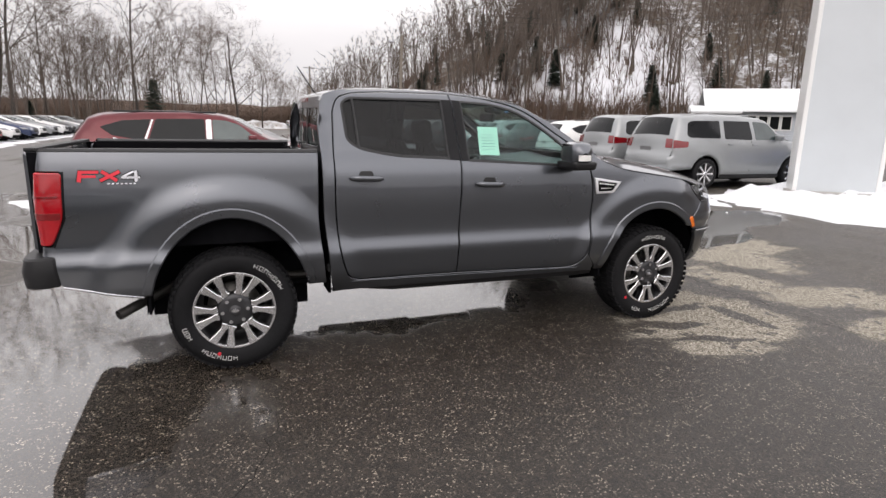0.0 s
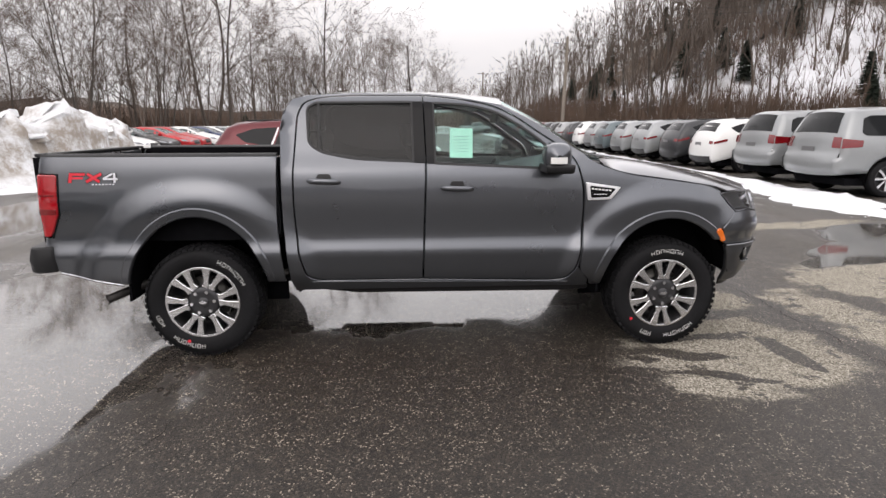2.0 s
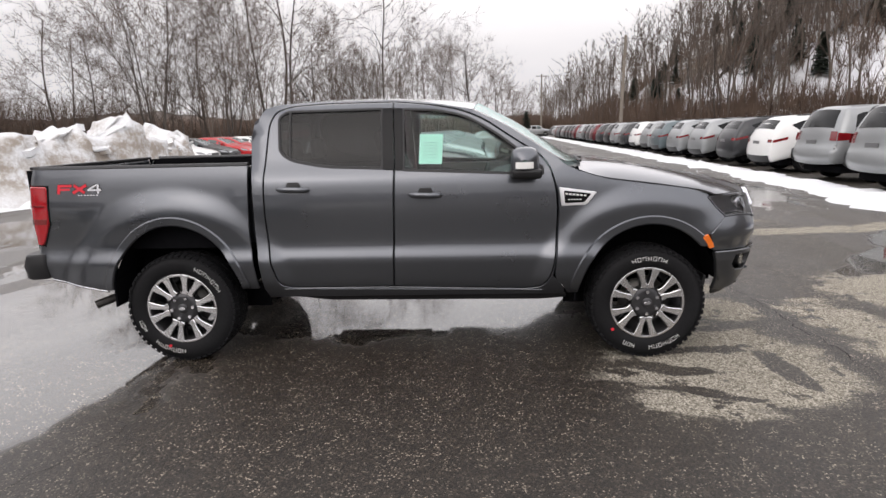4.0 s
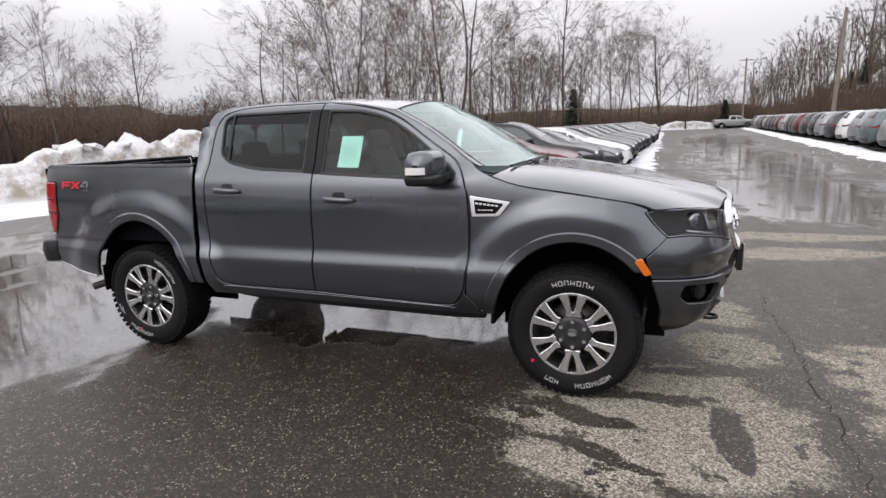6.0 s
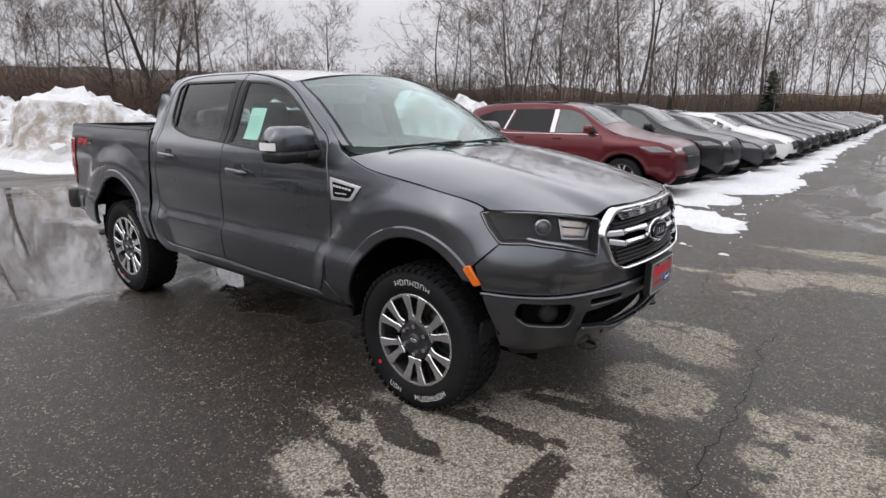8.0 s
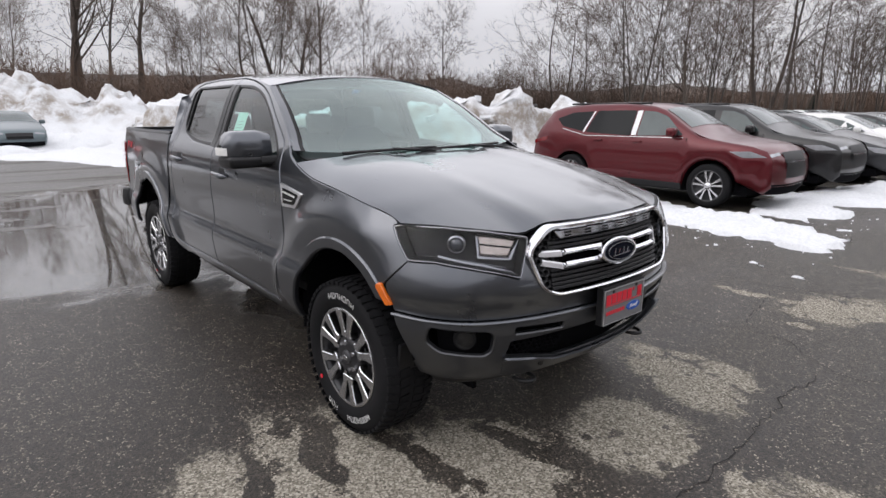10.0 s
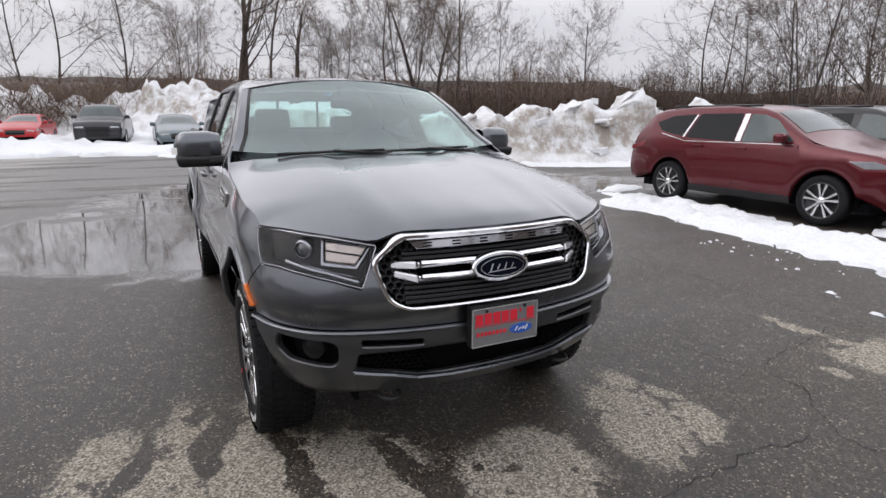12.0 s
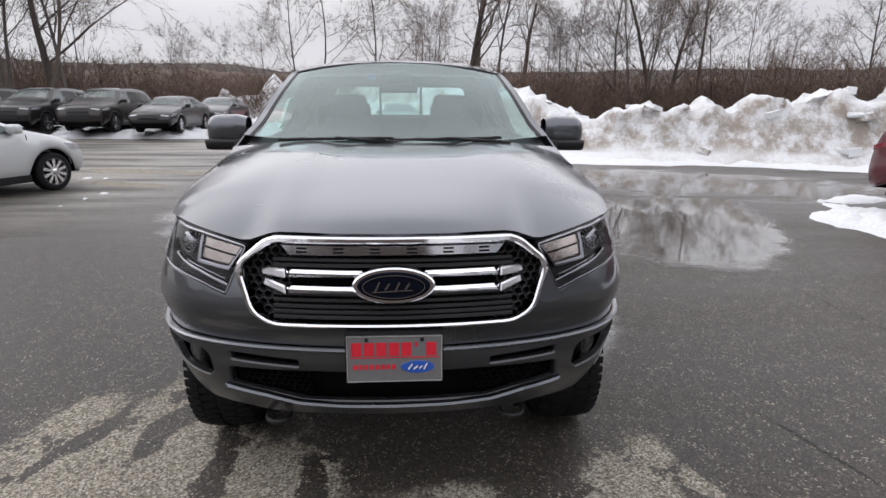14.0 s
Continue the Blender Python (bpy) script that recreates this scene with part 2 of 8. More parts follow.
def inside(px, py, poly):
    """Which of the points lie inside the outline."""
    hit = np.zeros(len(px), bool)
    n = len(poly)
    for i in range(n):
        (ax, ay), (bx, by) = poly[i - 1], poly[i]
        if ay == by:
            continue
        cross = ((ay > py) != (by > py)) & (px < (bx - ax) * (py - ay) / (by - ay) + ax)
        hit ^= cross
    return hit


def near_edge(px, py, poly):
    far = np.full(len(px), 1e9)
    n = len(poly)
    for i in range(n):
        (ax, ay), (bx, by) = poly[i - 1], poly[i]
        dx, dy = bx - ax, by - ay
        t = np.clip(((px - ax) * dx + (py - ay) * dy) / (dx * dx + dy * dy + 1e-12), 0, 1)
        far = np.minimum(far, np.hypot(px - ax - t * dx, py - ay - t * dy))
    return far


def shell(name, outline, f, material, parent, grid=0.04, depth=0.012, lip=0.003, holes=(), label="", flip=False):
    """A panel: the outline, with its holes, filled and laid on the surface f(u, v, depth); its rim is turned in."""
    rings = []
    for n, ring in enumerate([outline, *holes]):
        pts = dense([Vector(p[:2]) for p in ring], grid * 0.8)
        if (area_of(pts) > 0) == (n > 0):
            pts.reverse()
        rings.append(pts)
    fronts = [inset(r, lip) if lip else r for r in rings]
    polys = [[(p.x, p.y) for p in r] for r in fronts]
    xs, ys = zip(*polys[0])
    gx, gy = np.meshgrid(np.arange(min(xs), max(xs), grid), np.arange(min(ys), max(ys), grid))
    gx, gy = (gx + (np.arange(gx.shape[0]) % 2 * grid / 2)[:, None]).ravel(), gy.ravel()
    keep = inside(gx, gy, polys[0])
    for poly in polys[1:]:
        keep &= ~inside(gx, gy, poly)
    gx, gy = gx[keep], gy[keep]
    for poly in polys:
        keep = near_edge(gx, gy, poly) > grid * 0.45
        gx, gy = gx[keep], gy[keep]
    flat, edges = [], []
    for r in fronts:
        k = len(flat)
        flat += r
        edges += [(k + i, k + (i + 1) % len(r)) for i in range(len(r))]
    flat += [Vector((a, b)) for a, b in zip(gx, gy)]
    got, _, tris, origin, *_ = delaunay_2d_cdt(flat, edges, [], 0, 1e-6)
    px = np.array([sum(got[i].x for i in t) / 3 for t in tris])
    py = np.array([sum(got[i].y for i in t) / 3 for t in tris])
    keep = inside(px, py, polys[0])
    for poly in polys[1:]:
        keep &= ~inside(px, py, poly)
    faces = [tuple(t) for t, k in zip(tris, keep) if k]
    verts = [f(p.x, p.y, 0.0) for p in got]
    at = {}
    for i, was in enumerate(origin):
        for j in was:
            at[j] = i
    sharp, k = [], 0
    for ring in rings:
        n = len(ring)
        first = [at.get(k + i, 0) for i in range(n)]
        k += n
        base = len(verts)
        verts += [f(p.x, p.y, lip) for p in ring]
        verts += [f(p.x, p.y, depth) for p in ring]
        for i in range(n):
            j = (i + 1) % n
            faces.append((first[j], first[i], base + i, base + j))
            faces.append((base + j, base + i, base + n + i, base + n + j))
            sharp += [(first[i], first[j]), (base + i, base + j)]
    if flip:
        faces = [tuple(reversed(t)) for t in faces]
    return under(name, mesh_of(name, verts, faces, material, True, sharp), parent, label)


def loft(name, rows, material, parent, label="", thick=0.0, flip=False, closed=False):
    """A sheet through rows of points; thick gives it a back."""
    n, m = len(rows), len(rows[0])
    verts = [Vector(p) for row in rows for p in row]
    faces = []
    for i in range(n - 1):
        for j in range(m if closed else m - 1):
            k = (j + 1) % m
            faces.append((i * m + j, i * m + k, (i + 1) * m + k, (i + 1) * m + j))
    if flip:
        faces = [tuple(reversed(t)) for t in faces]
    sharp = []
    if thick:
        bm = bmesh.new()
        vs = [bm.verts.new(v) for v in verts]
        for t in faces:
            try:
                bm.faces.new([vs[i] for i in t])
            except ValueError:
                pass
        bm.normal_update()
        normals = [v.normal.copy() for v in vs]
        bm.free()
        count = len(verts)
        verts += [v - s * thick for v, s in zip(verts, normals)]
        edge = [i * m for i in range(n)] + [(n - 1) * m + j for j in range(1, m)]
        edge += [i * m + m - 1 for i in range(n - 2, -1, -1)] + [j for j in range(m - 2, 0, -1)]
        back = [tuple(count + i for i in reversed(t)) for t in faces]
        rim = []
        for a, b in zip(edge, edge[1:] + edge[:1]):
            rim.append((a, b, count + b, count + a) if not flip else (b, a, count + a, count + b))
            sharp += [(a, b), (count + a, count + b)]
        faces = faces + back + rim
    return under(name, mesh_of(name, verts, faces, material, True, sharp), parent, label)


def lathe(profile, sides, at=(0, 0, 0), axis="Y"):
    """Rows of a turned shape: (radius, along) pairs round the axis."""
    rows = []
    for r, s in profile:
        ring = []
        for k in range(sides):
            a = 2 * math.pi * k / sides
            p = Vector((r * math.cos(a), s, r * math.sin(a))) if axis == "Y" else Vector((r * math.cos(a), r * math.sin(a), s))
            ring.append(p + Vector(at))
        rows.append(ring)
    return rows


def bars(name, f, lines, material, parent, label="", high=0.002, flip=False):
    """Plain strokes, each a box from (u, v) to (u, v) with a width, laid on the surface f."""
    verts, faces = [], []
    for ua, va, ub, vb, wide in lines:
        a, b = Vector((ua, va)), Vector((ub, vb))
        s = Vector((-(b - a).y, (b - a).x)).normalized() * wide / 2
        k = len(verts)
        for d in (0.0, -high):
            verts += [f(*(a + s), d), f(*(b + s), d), f(*(b - s), d), f(*(a - s), d)]
        faces += [(k + 4, k + 5, k + 6, k + 7), (k, k + 1, k + 5, k + 4), (k + 1, k + 2, k + 6, k + 5), (k + 2, k + 3, k + 7, k + 6), (k + 3, k, k + 4, k + 7)]
    if flip:
        faces = [tuple(reversed(t)) for t in faces]
    return under(name, mesh_of(name, verts, faces, material, False), parent, label)

# ---- ground: wet asphalt lot, one sheet out to the horizon ----


def blob(nt, xy, cx, cy, rx, ry, turn=0.0):
    """1 in the middle of an ellipse, 0 on its line, less outside."""
    x, y = xy
    c, s = math.cos(radians(turn)), math.sin(radians(turn))
    dx, dy = math_node(nt, "SUBTRACT", x, cx), math_node(nt, "SUBTRACT", y, cy)
    u = math_node(nt, "DIVIDE", math_node(nt, "ADD", math_node(nt, "MULTIPLY", dx, c), math_node(nt, "MULTIPLY", dy, s)), rx)
    v = math_node(nt, "DIVIDE", math_node(nt, "SUBTRACT", math_node(nt, "MULTIPLY", dy, c), math_node(nt, "MULTIPLY", dx, s)), ry)
    r = math_node(nt, "SQRT", math_node(nt, "ADD", math_node(nt, "MULTIPLY", u, u), math_node(nt, "MULTIPLY", v, v)))
    return math_node(nt, "SUBTRACT", 1.0, r)


def union(nt, values):
    out = values[0]
    for v in values[1:]:
        out = math_node(nt, "MAXIMUM", out, v)
    return out


def smooth_at(nt, value, low, high):
    made = node(nt, "ShaderNodeMapRange", interpolation_type="SMOOTHSTEP")
    nt.links.new(value, made.inputs[0])
    made.inputs[1].default_value, made.inputs[2].default_value = low, high
    return made.outputs[0]


def asphalt():
    m, nt, shader, where = blank("wet_asphalt")
    warp = node(nt, "ShaderNodeTexNoise", Vector=where, Scale=1.6, Detail=5.0, Roughness=0.62)
    wide = node(nt, "ShaderNodeTexNoise", Vector=where, Scale=0.30, Detail=4.0)
    streak_map = node(nt, "ShaderNodeMapping", Vector=where, Scale=(0.9, 0.16, 1.0), Rotation=(0, 0, radians(-12)))
    streak = node(nt, "ShaderNodeTexNoise", Vector=streak_map.outputs[0], Scale=1.3, Detail=4.0, Roughness=0.6)
    fan_map = node(nt, "ShaderNodeMapping", Vector=where, Scale=(0.6, 2.6, 1.0), Rotation=(0, 0, radians(24)))
    fan = node(nt, "ShaderNodeTexNoise", Vector=fan_map.outputs[0], Scale=1.5, Detail=5.0, Roughness=0.6)
    shift = node(nt, "ShaderNodeVectorMath", operation="MULTIPLY_ADD")
    nt.links.new(warp.outputs["Color"], shift.inputs[0])
    shift.inputs[1].default_value = (0.44, 0.44, 0)
    off = node(nt, "ShaderNodeVectorMath", operation="SUBTRACT")
    nt.links.new(where, off.inputs[0])
    off.inputs[1].default_value = (0.22, 0.22, 0)
    nt.links.new(off.outputs[0], shift.inputs[2])
    split = node(nt, "ShaderNodeSeparateXYZ", Vector=shift.outputs[0])
    xy = (split.outputs[0], split.outputs[1])
    # standing water
    pools = [(-2.75, -1.35, 2.85, 2.05, 4), (-1.2, 0.9, 2.0, 1.3, 20), (-5.4, 0.3, 3.2, 3.0, 0), (-5.3, 6.0, 2.3, 3.9, -28), (-1.7, 3.85, 2.9, 1.25, -22), (6.6, 9.4, 3.1, 4.4, 0), (6.7, 21.0, 2.7, 11.0, -2), (7.6, 46.0, 3.0, 19.0, -3), (6.9, 1.9, 1.25, 0.42, 35), (8.6, 3.2, 1.4, 0.8, 20), (1.3, 0.55, 1.9, 1.1, 0)]
    break_map = node(nt, "ShaderNodeMapping", Vector=where, Scale=(1.5, 0.75, 1.0))
    breaks = node(nt, "ShaderNodeTexNoise", Vector=break_map.outputs[0], Scale=0.8, Detail=5.0, Roughness=0.6)
    away = math_node(nt, "MAXIMUM", smooth_at(nt, split.outputs[1], 3.8, 6.5), smooth_at(nt, split.outputs[0], -2.0, -3.6))
    broken = math_node(nt, "MULTIPLY", math_node(nt, "MULTIPLY", smooth_at(nt, breaks.outputs[0], 0.50, 0.62), 0.85), away)
    shore = math_node(nt, "MULTIPLY_ADD", breaks.outputs[0], 0.9, -0.45)
    pool = smooth_at(nt, math_node(nt, "ADD", math_node(nt, "SUBTRACT", union(nt, [blob(nt, xy, *p) for p in pools]), broken), shore), -0.02, 0.14)
    # dried patches
    dried = [(3.70, -1.12, 0.82, 0.56, 15), (3.30, -1.62, 0.30, 0.14, -20), (3.85, -0.55, 0.42, 0.30, 0), (4.17, 0.18, 0.34, 0.42, 20), (4.02, 0.92, 0.48, 0.21, -28), (4.17, 1.22, 0.20, 0.14, -30), (3.88, 1.30, 0.12, 0.06, 20), (4.25, 2.95, 0.36, 0.44, -25), (3.52, 2.93, 0.24, 0.07, 5), (4.15, 2.38, 0.13, 0.06, 10), (5.02, -0.22, 0.34, 0.62, 5), (4.76, 0.14, 0.15, 0.12, 0), (5.35, -0.95, 0.75, 0.38, -25), (5.1, -1.9, 0.5, 0.30, -20), (5.2, 3.5, 1.2, 0.30, 12), (5.9, 0.6, 0.5, 0.7, 0), (6.6, 1.1, 0.6, 0.5, 20), (7.4, 3.9, 1.6, 0.30, 10), (5.4, 4.6, 1.3, 0.30, 4), (-5.2, -5.2, 1.1, 0.30, 70), (-7.2, -5.6, 2.0, 0.35, 75)]
    damp = [(3.36, -1.13, 0.34, 0.075, -4), (4.05, -1.12, 0.10, 0.32, 2), (3.42, -1.46, 0.28, 0.055, -14), (3.95, -0.34, 0.34, 0.07, 12), (4.55, 0.5, 0.08, 2.4, 0), (3.60, -0.82, 0.30, 0.05, 8)]
    dry_field = union(nt, [blob(nt, xy, *p) for p in dried])
    dry_field = math_node(nt, "ADD", dry_field, math_node(nt, "MULTIPLY_ADD", fan.outputs[0], 1.5, -0.66))
    dry_field = math_node(nt, "SUBTRACT", dry_field, math_node(nt, "MULTIPLY", smooth_at(nt, union(nt, [blob(nt, xy, *p) for p in damp]), -0.25, 0.35), 1.1))
    crumble = node(nt, "ShaderNodeTexNoise", Vector=where, Scale=38.0, Detail=5.0, Roughness=0.75)
    spot = node(nt, "ShaderNodeTexNoise", Vector=where, Scale=6.5, Detail=4.0, Roughness=0.6)
    dry_field = math_node(nt, "SUBTRACT", dry_field, math_node(nt, "MULTIPLY", smooth_at(nt, spot.outputs[0], 0.53, 0.66), 0.75))
    dry = math_node(nt, "MULTIPLY", smooth_at(nt, math_node(nt, "ADD", dry_field, math_node(nt, "MULTIPLY_ADD", crumble.outputs[0], 0.9, -0.45)), -0.06, 0.26), math_node(nt, "SUBTRACT", 1.0, pool))
    # broad wetness away from the pools
    film_field = math_node(nt, "ADD", math_node(nt, "MULTIPLY", wide.outputs[0], 0.5), math_node(nt, "MULTIPLY", streak.outputs[0], 0.75))
    near_wet = blob(nt, xy, 0.6, -2.6, 2.9, 2.1, 0)
    film = smooth_at(nt, math_node(nt, "ADD", film_field, math_node(nt, "MULTIPLY", smooth_at(nt, near_wet, -0.3, 0.4), 0.30)), 0.52, 0.80)
    west = smooth_at(nt, split.outputs[0], 0.5, -4.0)
    sheet_of = math_node(nt, "MULTIPLY", west, smooth_at(nt, streak.outputs[0], 0.36, 0.50))
    film = math_node(nt, "MAXIMUM", film, sheet_of)
    film = math_node(nt, "MULTIPLY", film, math_node(nt, "SUBTRACT", 1.0, dry))
    # stones in the tar
    stone = node(nt, "ShaderNodeTexVoronoi", Vector=where, Scale=115.0, Randomness=1.0)
    stone_edge = node(nt, "ShaderNodeTexVoronoi", Vector=where, Scale=115.0, feature="DISTANCE_TO_EDGE")
    pick = node(nt, "ShaderNodeSeparateColor", Color=stone.outputs["Color"])
    grit = node(nt, "ShaderNodeTexNoise", Vector=where, Scale=240.0, Detail=3.0)
    pale = math_node(nt, "MULTIPLY", smooth_at(nt, pick.outputs[0], 0.86, 0.93), smooth_at(nt, stone_edge.outputs[0], 0.02, 0.12))
    cluster = node(nt, "ShaderNodeTexNoise", Vector=where, Scale=9.0, Detail=4.0, Roughness=0.65)
    pale = math_node(nt, "MULTIPLY", pale, smooth_at(nt, cluster.outputs[0], 0.36, 0.62))
    tar = ramp(nt, pick.outputs[1], [(0.0, (0.006, 0.0043, 0.003)), (0.6, (0.021, 0.016, 0.0115)), (1.0, (0.062, 0.048, 0.036))])
    tar = mix_colour(nt, math_node(nt, "MULTIPLY", pale, 0.85), tar, (0.50, 0.43, 0.34))
    tone = math_node(nt, "MULTIPLY_ADD", wide.outputs[0], 0.9, 0.40)
    tar = mix_colour(nt, 1.0, tar, node(nt, "ShaderNodeCombineColor", Red=tone, Green=tone, Blue=tone).outputs[0], "MULTIPLY")
    dry_tone = ramp(nt, pick.outputs[1], [(0.0, (0.10, 0.090, 0.072)), (0.6, (0.265, 0.242, 0.198)), (1.0, (0.46, 0.425, 0.36))])
    mottle = node(nt, "ShaderNodeTexNoise", Vector=where, Scale=13.0, Detail=5.0, Roughness=0.7)
    patchy = math_node(nt, "MULTIPLY_ADD", mottle.outputs[0], 1.3, 0.35)
    tar = mix_colour(nt, 1.0, tar, node(nt, "ShaderNodeCombineColor", Red=patchy, Green=patchy, Blue=patchy).outputs[0], "MULTIPLY")
    drying = math_node(nt, "MULTIPLY", math_node(nt, "MULTIPLY", west, smooth_at(nt, split.outputs[1], -2.8, -5.0)), smooth_at(nt, streak.outputs[0], 0.40, 0.58))
    damp_grey = mix_colour(nt, math_node(nt, "MULTIPLY_ADD", drying, 0.55, 0.10), tar, dry_tone)
    surface = mix_colour(nt, math_node(nt, "MULTIPLY", film, math_node(nt, "SUBTRACT", 1.0, drying)), damp_grey, tar)
    surface = mix_colour(nt, dry, surface, dry_tone)
    # beyond the lot: dead grass and leaf litter
    plain_xyz = node(nt, "ShaderNodeSeparateXYZ", Vector=where)
    lot = blob(nt, (plain_xyz.outputs[0], plain_xyz.outputs[1]), 0.0, 22.0, 46.0, 62.0)
    outside = smooth_at(nt, math_node(nt, "ADD", lot, math_node(nt, "MULTIPLY", wide.outputs[0], 0.1)), 0.05, -0.02)
    litter = ramp(nt, warp.outputs[0], [(0.3, (0.05, 0.038, 0.026)), (0.7, (0.13, 0.095, 0.062))])
    surface = mix_colour(nt, outside, surface, litter)
    wet = math_node(nt, "MAXIMUM", pool, math_node(nt, "MULTIPLY", film, 0.9))
    wet = math_node(nt, "MULTIPLY", wet, math_node(nt, "SUBTRACT", 1.0, outside))
    lay(nt, shader, Base__Color=surface, Roughness=mix_value(nt, dry, 0.55, 0.9), Specular__IOR__Level=math_node(nt, "MULTIPLY_ADD", film, -0.26, mix_value(nt, dry, 0.42, 0.16)))
    coat_rough = math_node(nt, "MULTIPLY_ADD", math_node(nt, "SUBTRACT", 1.0, pool), math_node(nt, "MULTIPLY_ADD", math_node(nt, "ADD", math_node(nt, "MULTIPLY", math_node(nt, "SUBTRACT", 1.0, film), 0.40), math_node(nt, "MULTIPLY", west, 0.42)), 0.07), math_node(nt, "MULTIPLY_ADD", smooth_at(nt, split.outputs[1], 4.0, 8.0), 0.06, 0.02))
    lay(nt, shader, Coat__Weight=math_node(nt, "MULTIPLY_ADD", math_node(nt, "SUBTRACT", 1.0, dry), 0.10, math_node(nt, "MULTIPLY", wet, 0.90), True), Coat__Roughness=coat_rough, Coat__IOR=math_node(nt, "MULTIPLY_ADD", pool, 0.38, math_node(nt, "MULTIPLY_ADD", west, 0.42, 1.36)))
    relief = math_node(nt, "ADD", math_node(nt, "MULTIPLY", stone_edge.outputs[0], 1.0), math_node(nt, "MULTIPLY", grit.outputs[0], 0.35))
    lay(nt, shader, Normal=node(nt, "ShaderNodeBump", Strength=1.0, Distance=0.006, Height=relief).outputs[0])
    undulate = node(nt, "ShaderNodeTexNoise", Vector=where, Scale=7.0, Detail=2.0)
    film_relief = math_node(nt, "ADD", math_node(nt, "MULTIPLY", undulate.outputs[0], 0.9), math_node(nt, "MULTIPLY", stone_edge.outputs[0], 0.40))
    coat_bump = node(nt, "ShaderNodeBump", Distance=0.003, Height=film_relief)
    nt.links.new(math_node(nt, "MULTIPLY_ADD", math_node(nt, "SUBTRACT", 1.0, math_node(nt, "MAXIMUM", pool, west)), 0.16, 0.025), coat_bump.inputs["Strength"])
    lay(nt, shader, Coat__Normal=coat_bump.outputs[0])
    return m


def mix_value(nt, fac, a, b):
    return math_node(nt, "MULTIPLY_ADD", fac, b - a, a)


ASPHALT = asphalt()
rings = [0.0, 8.0, 20.0, 45.0, 90.0, 200.0, 500.0, 1200.0, 3500.0]
verts, faces = [(0, 0, 0)], []
for r in rings[1:]:
    verts += [(r * math.cos(2 * math.pi * k / 48), r * math.sin(2 * math.pi * k / 48), 0) for k in range(48)]
faces += [(0, 1 + k, 1 + (k + 1) % 48) for k in range(48)]
for n in range(len(rings) - 2):
    a, b = 1 + 48 * n, 1 + 48 * (n + 1)
    faces += [(a + k, b + k, b + (k + 1) % 48, a + (k + 1) % 48) for k in range(48)]
ground = new("ground", mesh_of("ground", verts, faces, ASPHALT, True))
tagged(ground, "wet patched asphalt lot with puddles and dried streaks", "ground", kind="structure")

# ---- the pickup truck: rear axle at the origin, nose along +x, its right side along -y ----
REAR_X, FRONT_X, HUB_Z = 0.0, 3.22, 0.387

PLAN_FRONT = [(3.40, 0.930), (3.55, 0.926), (3.68, 0.908), (3.79, 0.874), (3.885, 0.815), (3.965, 0.730), (4.035, 0.59), (4.085, 0.41), (4.115, 0.20), (4.125, 0.0)]
PLAN_REAR = [(-0.85, 0.93), (-0.95, 0.926), (-1.015, 0.905), (-1.048, 0.855), (-1.060, 0.76), (-1.066, 0.55), (-1.070, 0.0)]


def arc_table(points, start, sign):
    """Arc length along a plan curve against its x and half width."""
    ks = list(range(len(points)))
    fx, fw = spline(ks, [p[0] for p in points]), spline(ks, [p[1] for p in points])
    us = np.linspace(0, ks[-1], 400)
    xs, ws = np.array([fx(u) for u in us]), np.array([fw(u) for u in us])
    s = start + sign * np.r_[0, np.cumsum(np.hypot(np.diff(xs), np.diff(ws)))]
    return s, xs, ws


FS, FXS, FWS = arc_table(PLAN_FRONT, 3.40, 1)
RS, RXS, RWS = arc_table(PLAN_REAR, -0.85, -1)
S_NOSE = float(FS[-1])


def s_of(y):
    """Where along the plan curve the nose has this half width."""
    return float(np.interp(-y, -FWS, FS))


def plan(s):
    """x, half width and the outward way at s along the body's plan."""
    if s > 3.40:
        e = 0.01
        x, w = np.interp(s, FS, FXS), np.interp(s, FS, FWS)
        tx, tw = np.interp(s + e, FS, FXS) - np.interp(s - e, FS, FXS), np.interp(s + e, FS, FWS) - np.interp(s - e, FS, FWS)
        if s > S_NOSE - e:
            tx, tw = 0.0, -1.0
        n = math.hypot(tx, tw)
        return x, w, -tw / n, tx / n
    if s < -0.85:
        e = 0.01
        x, w = np.interp(-s, -RS, RXS), np.interp(-s, -RS, RWS)
        tx, tw = np.interp(-s + e, -RS, RXS) - np.interp(-s - e, -RS, RXS), np.interp(-s + e, -RS, RWS) - np.interp(-s - e, -RS, RWS)
        n = math.hypot(tx, tw) + 1e-9
        return x, w, tw / n, -tx / n
    return s, 0.93, 0.0, 1.0


SIDE_W = spline([0.40, 0.50, 0.58, 0.67, 0.735, 0.79, 0.86, 0.98, 1.10, 1.20, 1.28, 1.335, 1.37, 1.42, 1.50, 1.58, 1.66, 1.72, 1.76, 1.80],
                [0.838, 0.882, 0.901, 0.913, 0.9155, 0.8985, 0.8915, 0.897, 0.8985, 0.890, 0.872, 0.842, 0.820, 0.797, 0.765, 0.732, 0.696, 0.660, 0.618, 0.545])
WING_W = spline([0.40, 0.58, 0.67, 0.735, 0.79, 0.86, 0.98, 1.10, 1.20, 1.28, 1.335, 1.37, 1.42], [0.838, 0.901, 0.913, 0.9155, 0.8985, 0.8915, 0.897, 0.8985, 0.890, 0.876, 0.858, 0.846, 0.828])
NOSE_W = spline([0.40, 0.46, 0.54, 0.64, 0.70, 0.76, 0.80, 0.86, 0.92, 1.00, 1.08, 1.16], [-0.135, -0.090, -0.052, -0.026, -0.018, -0.022, -0.010, 0.002, -0.010, -0.036, -0.066, -0.112])
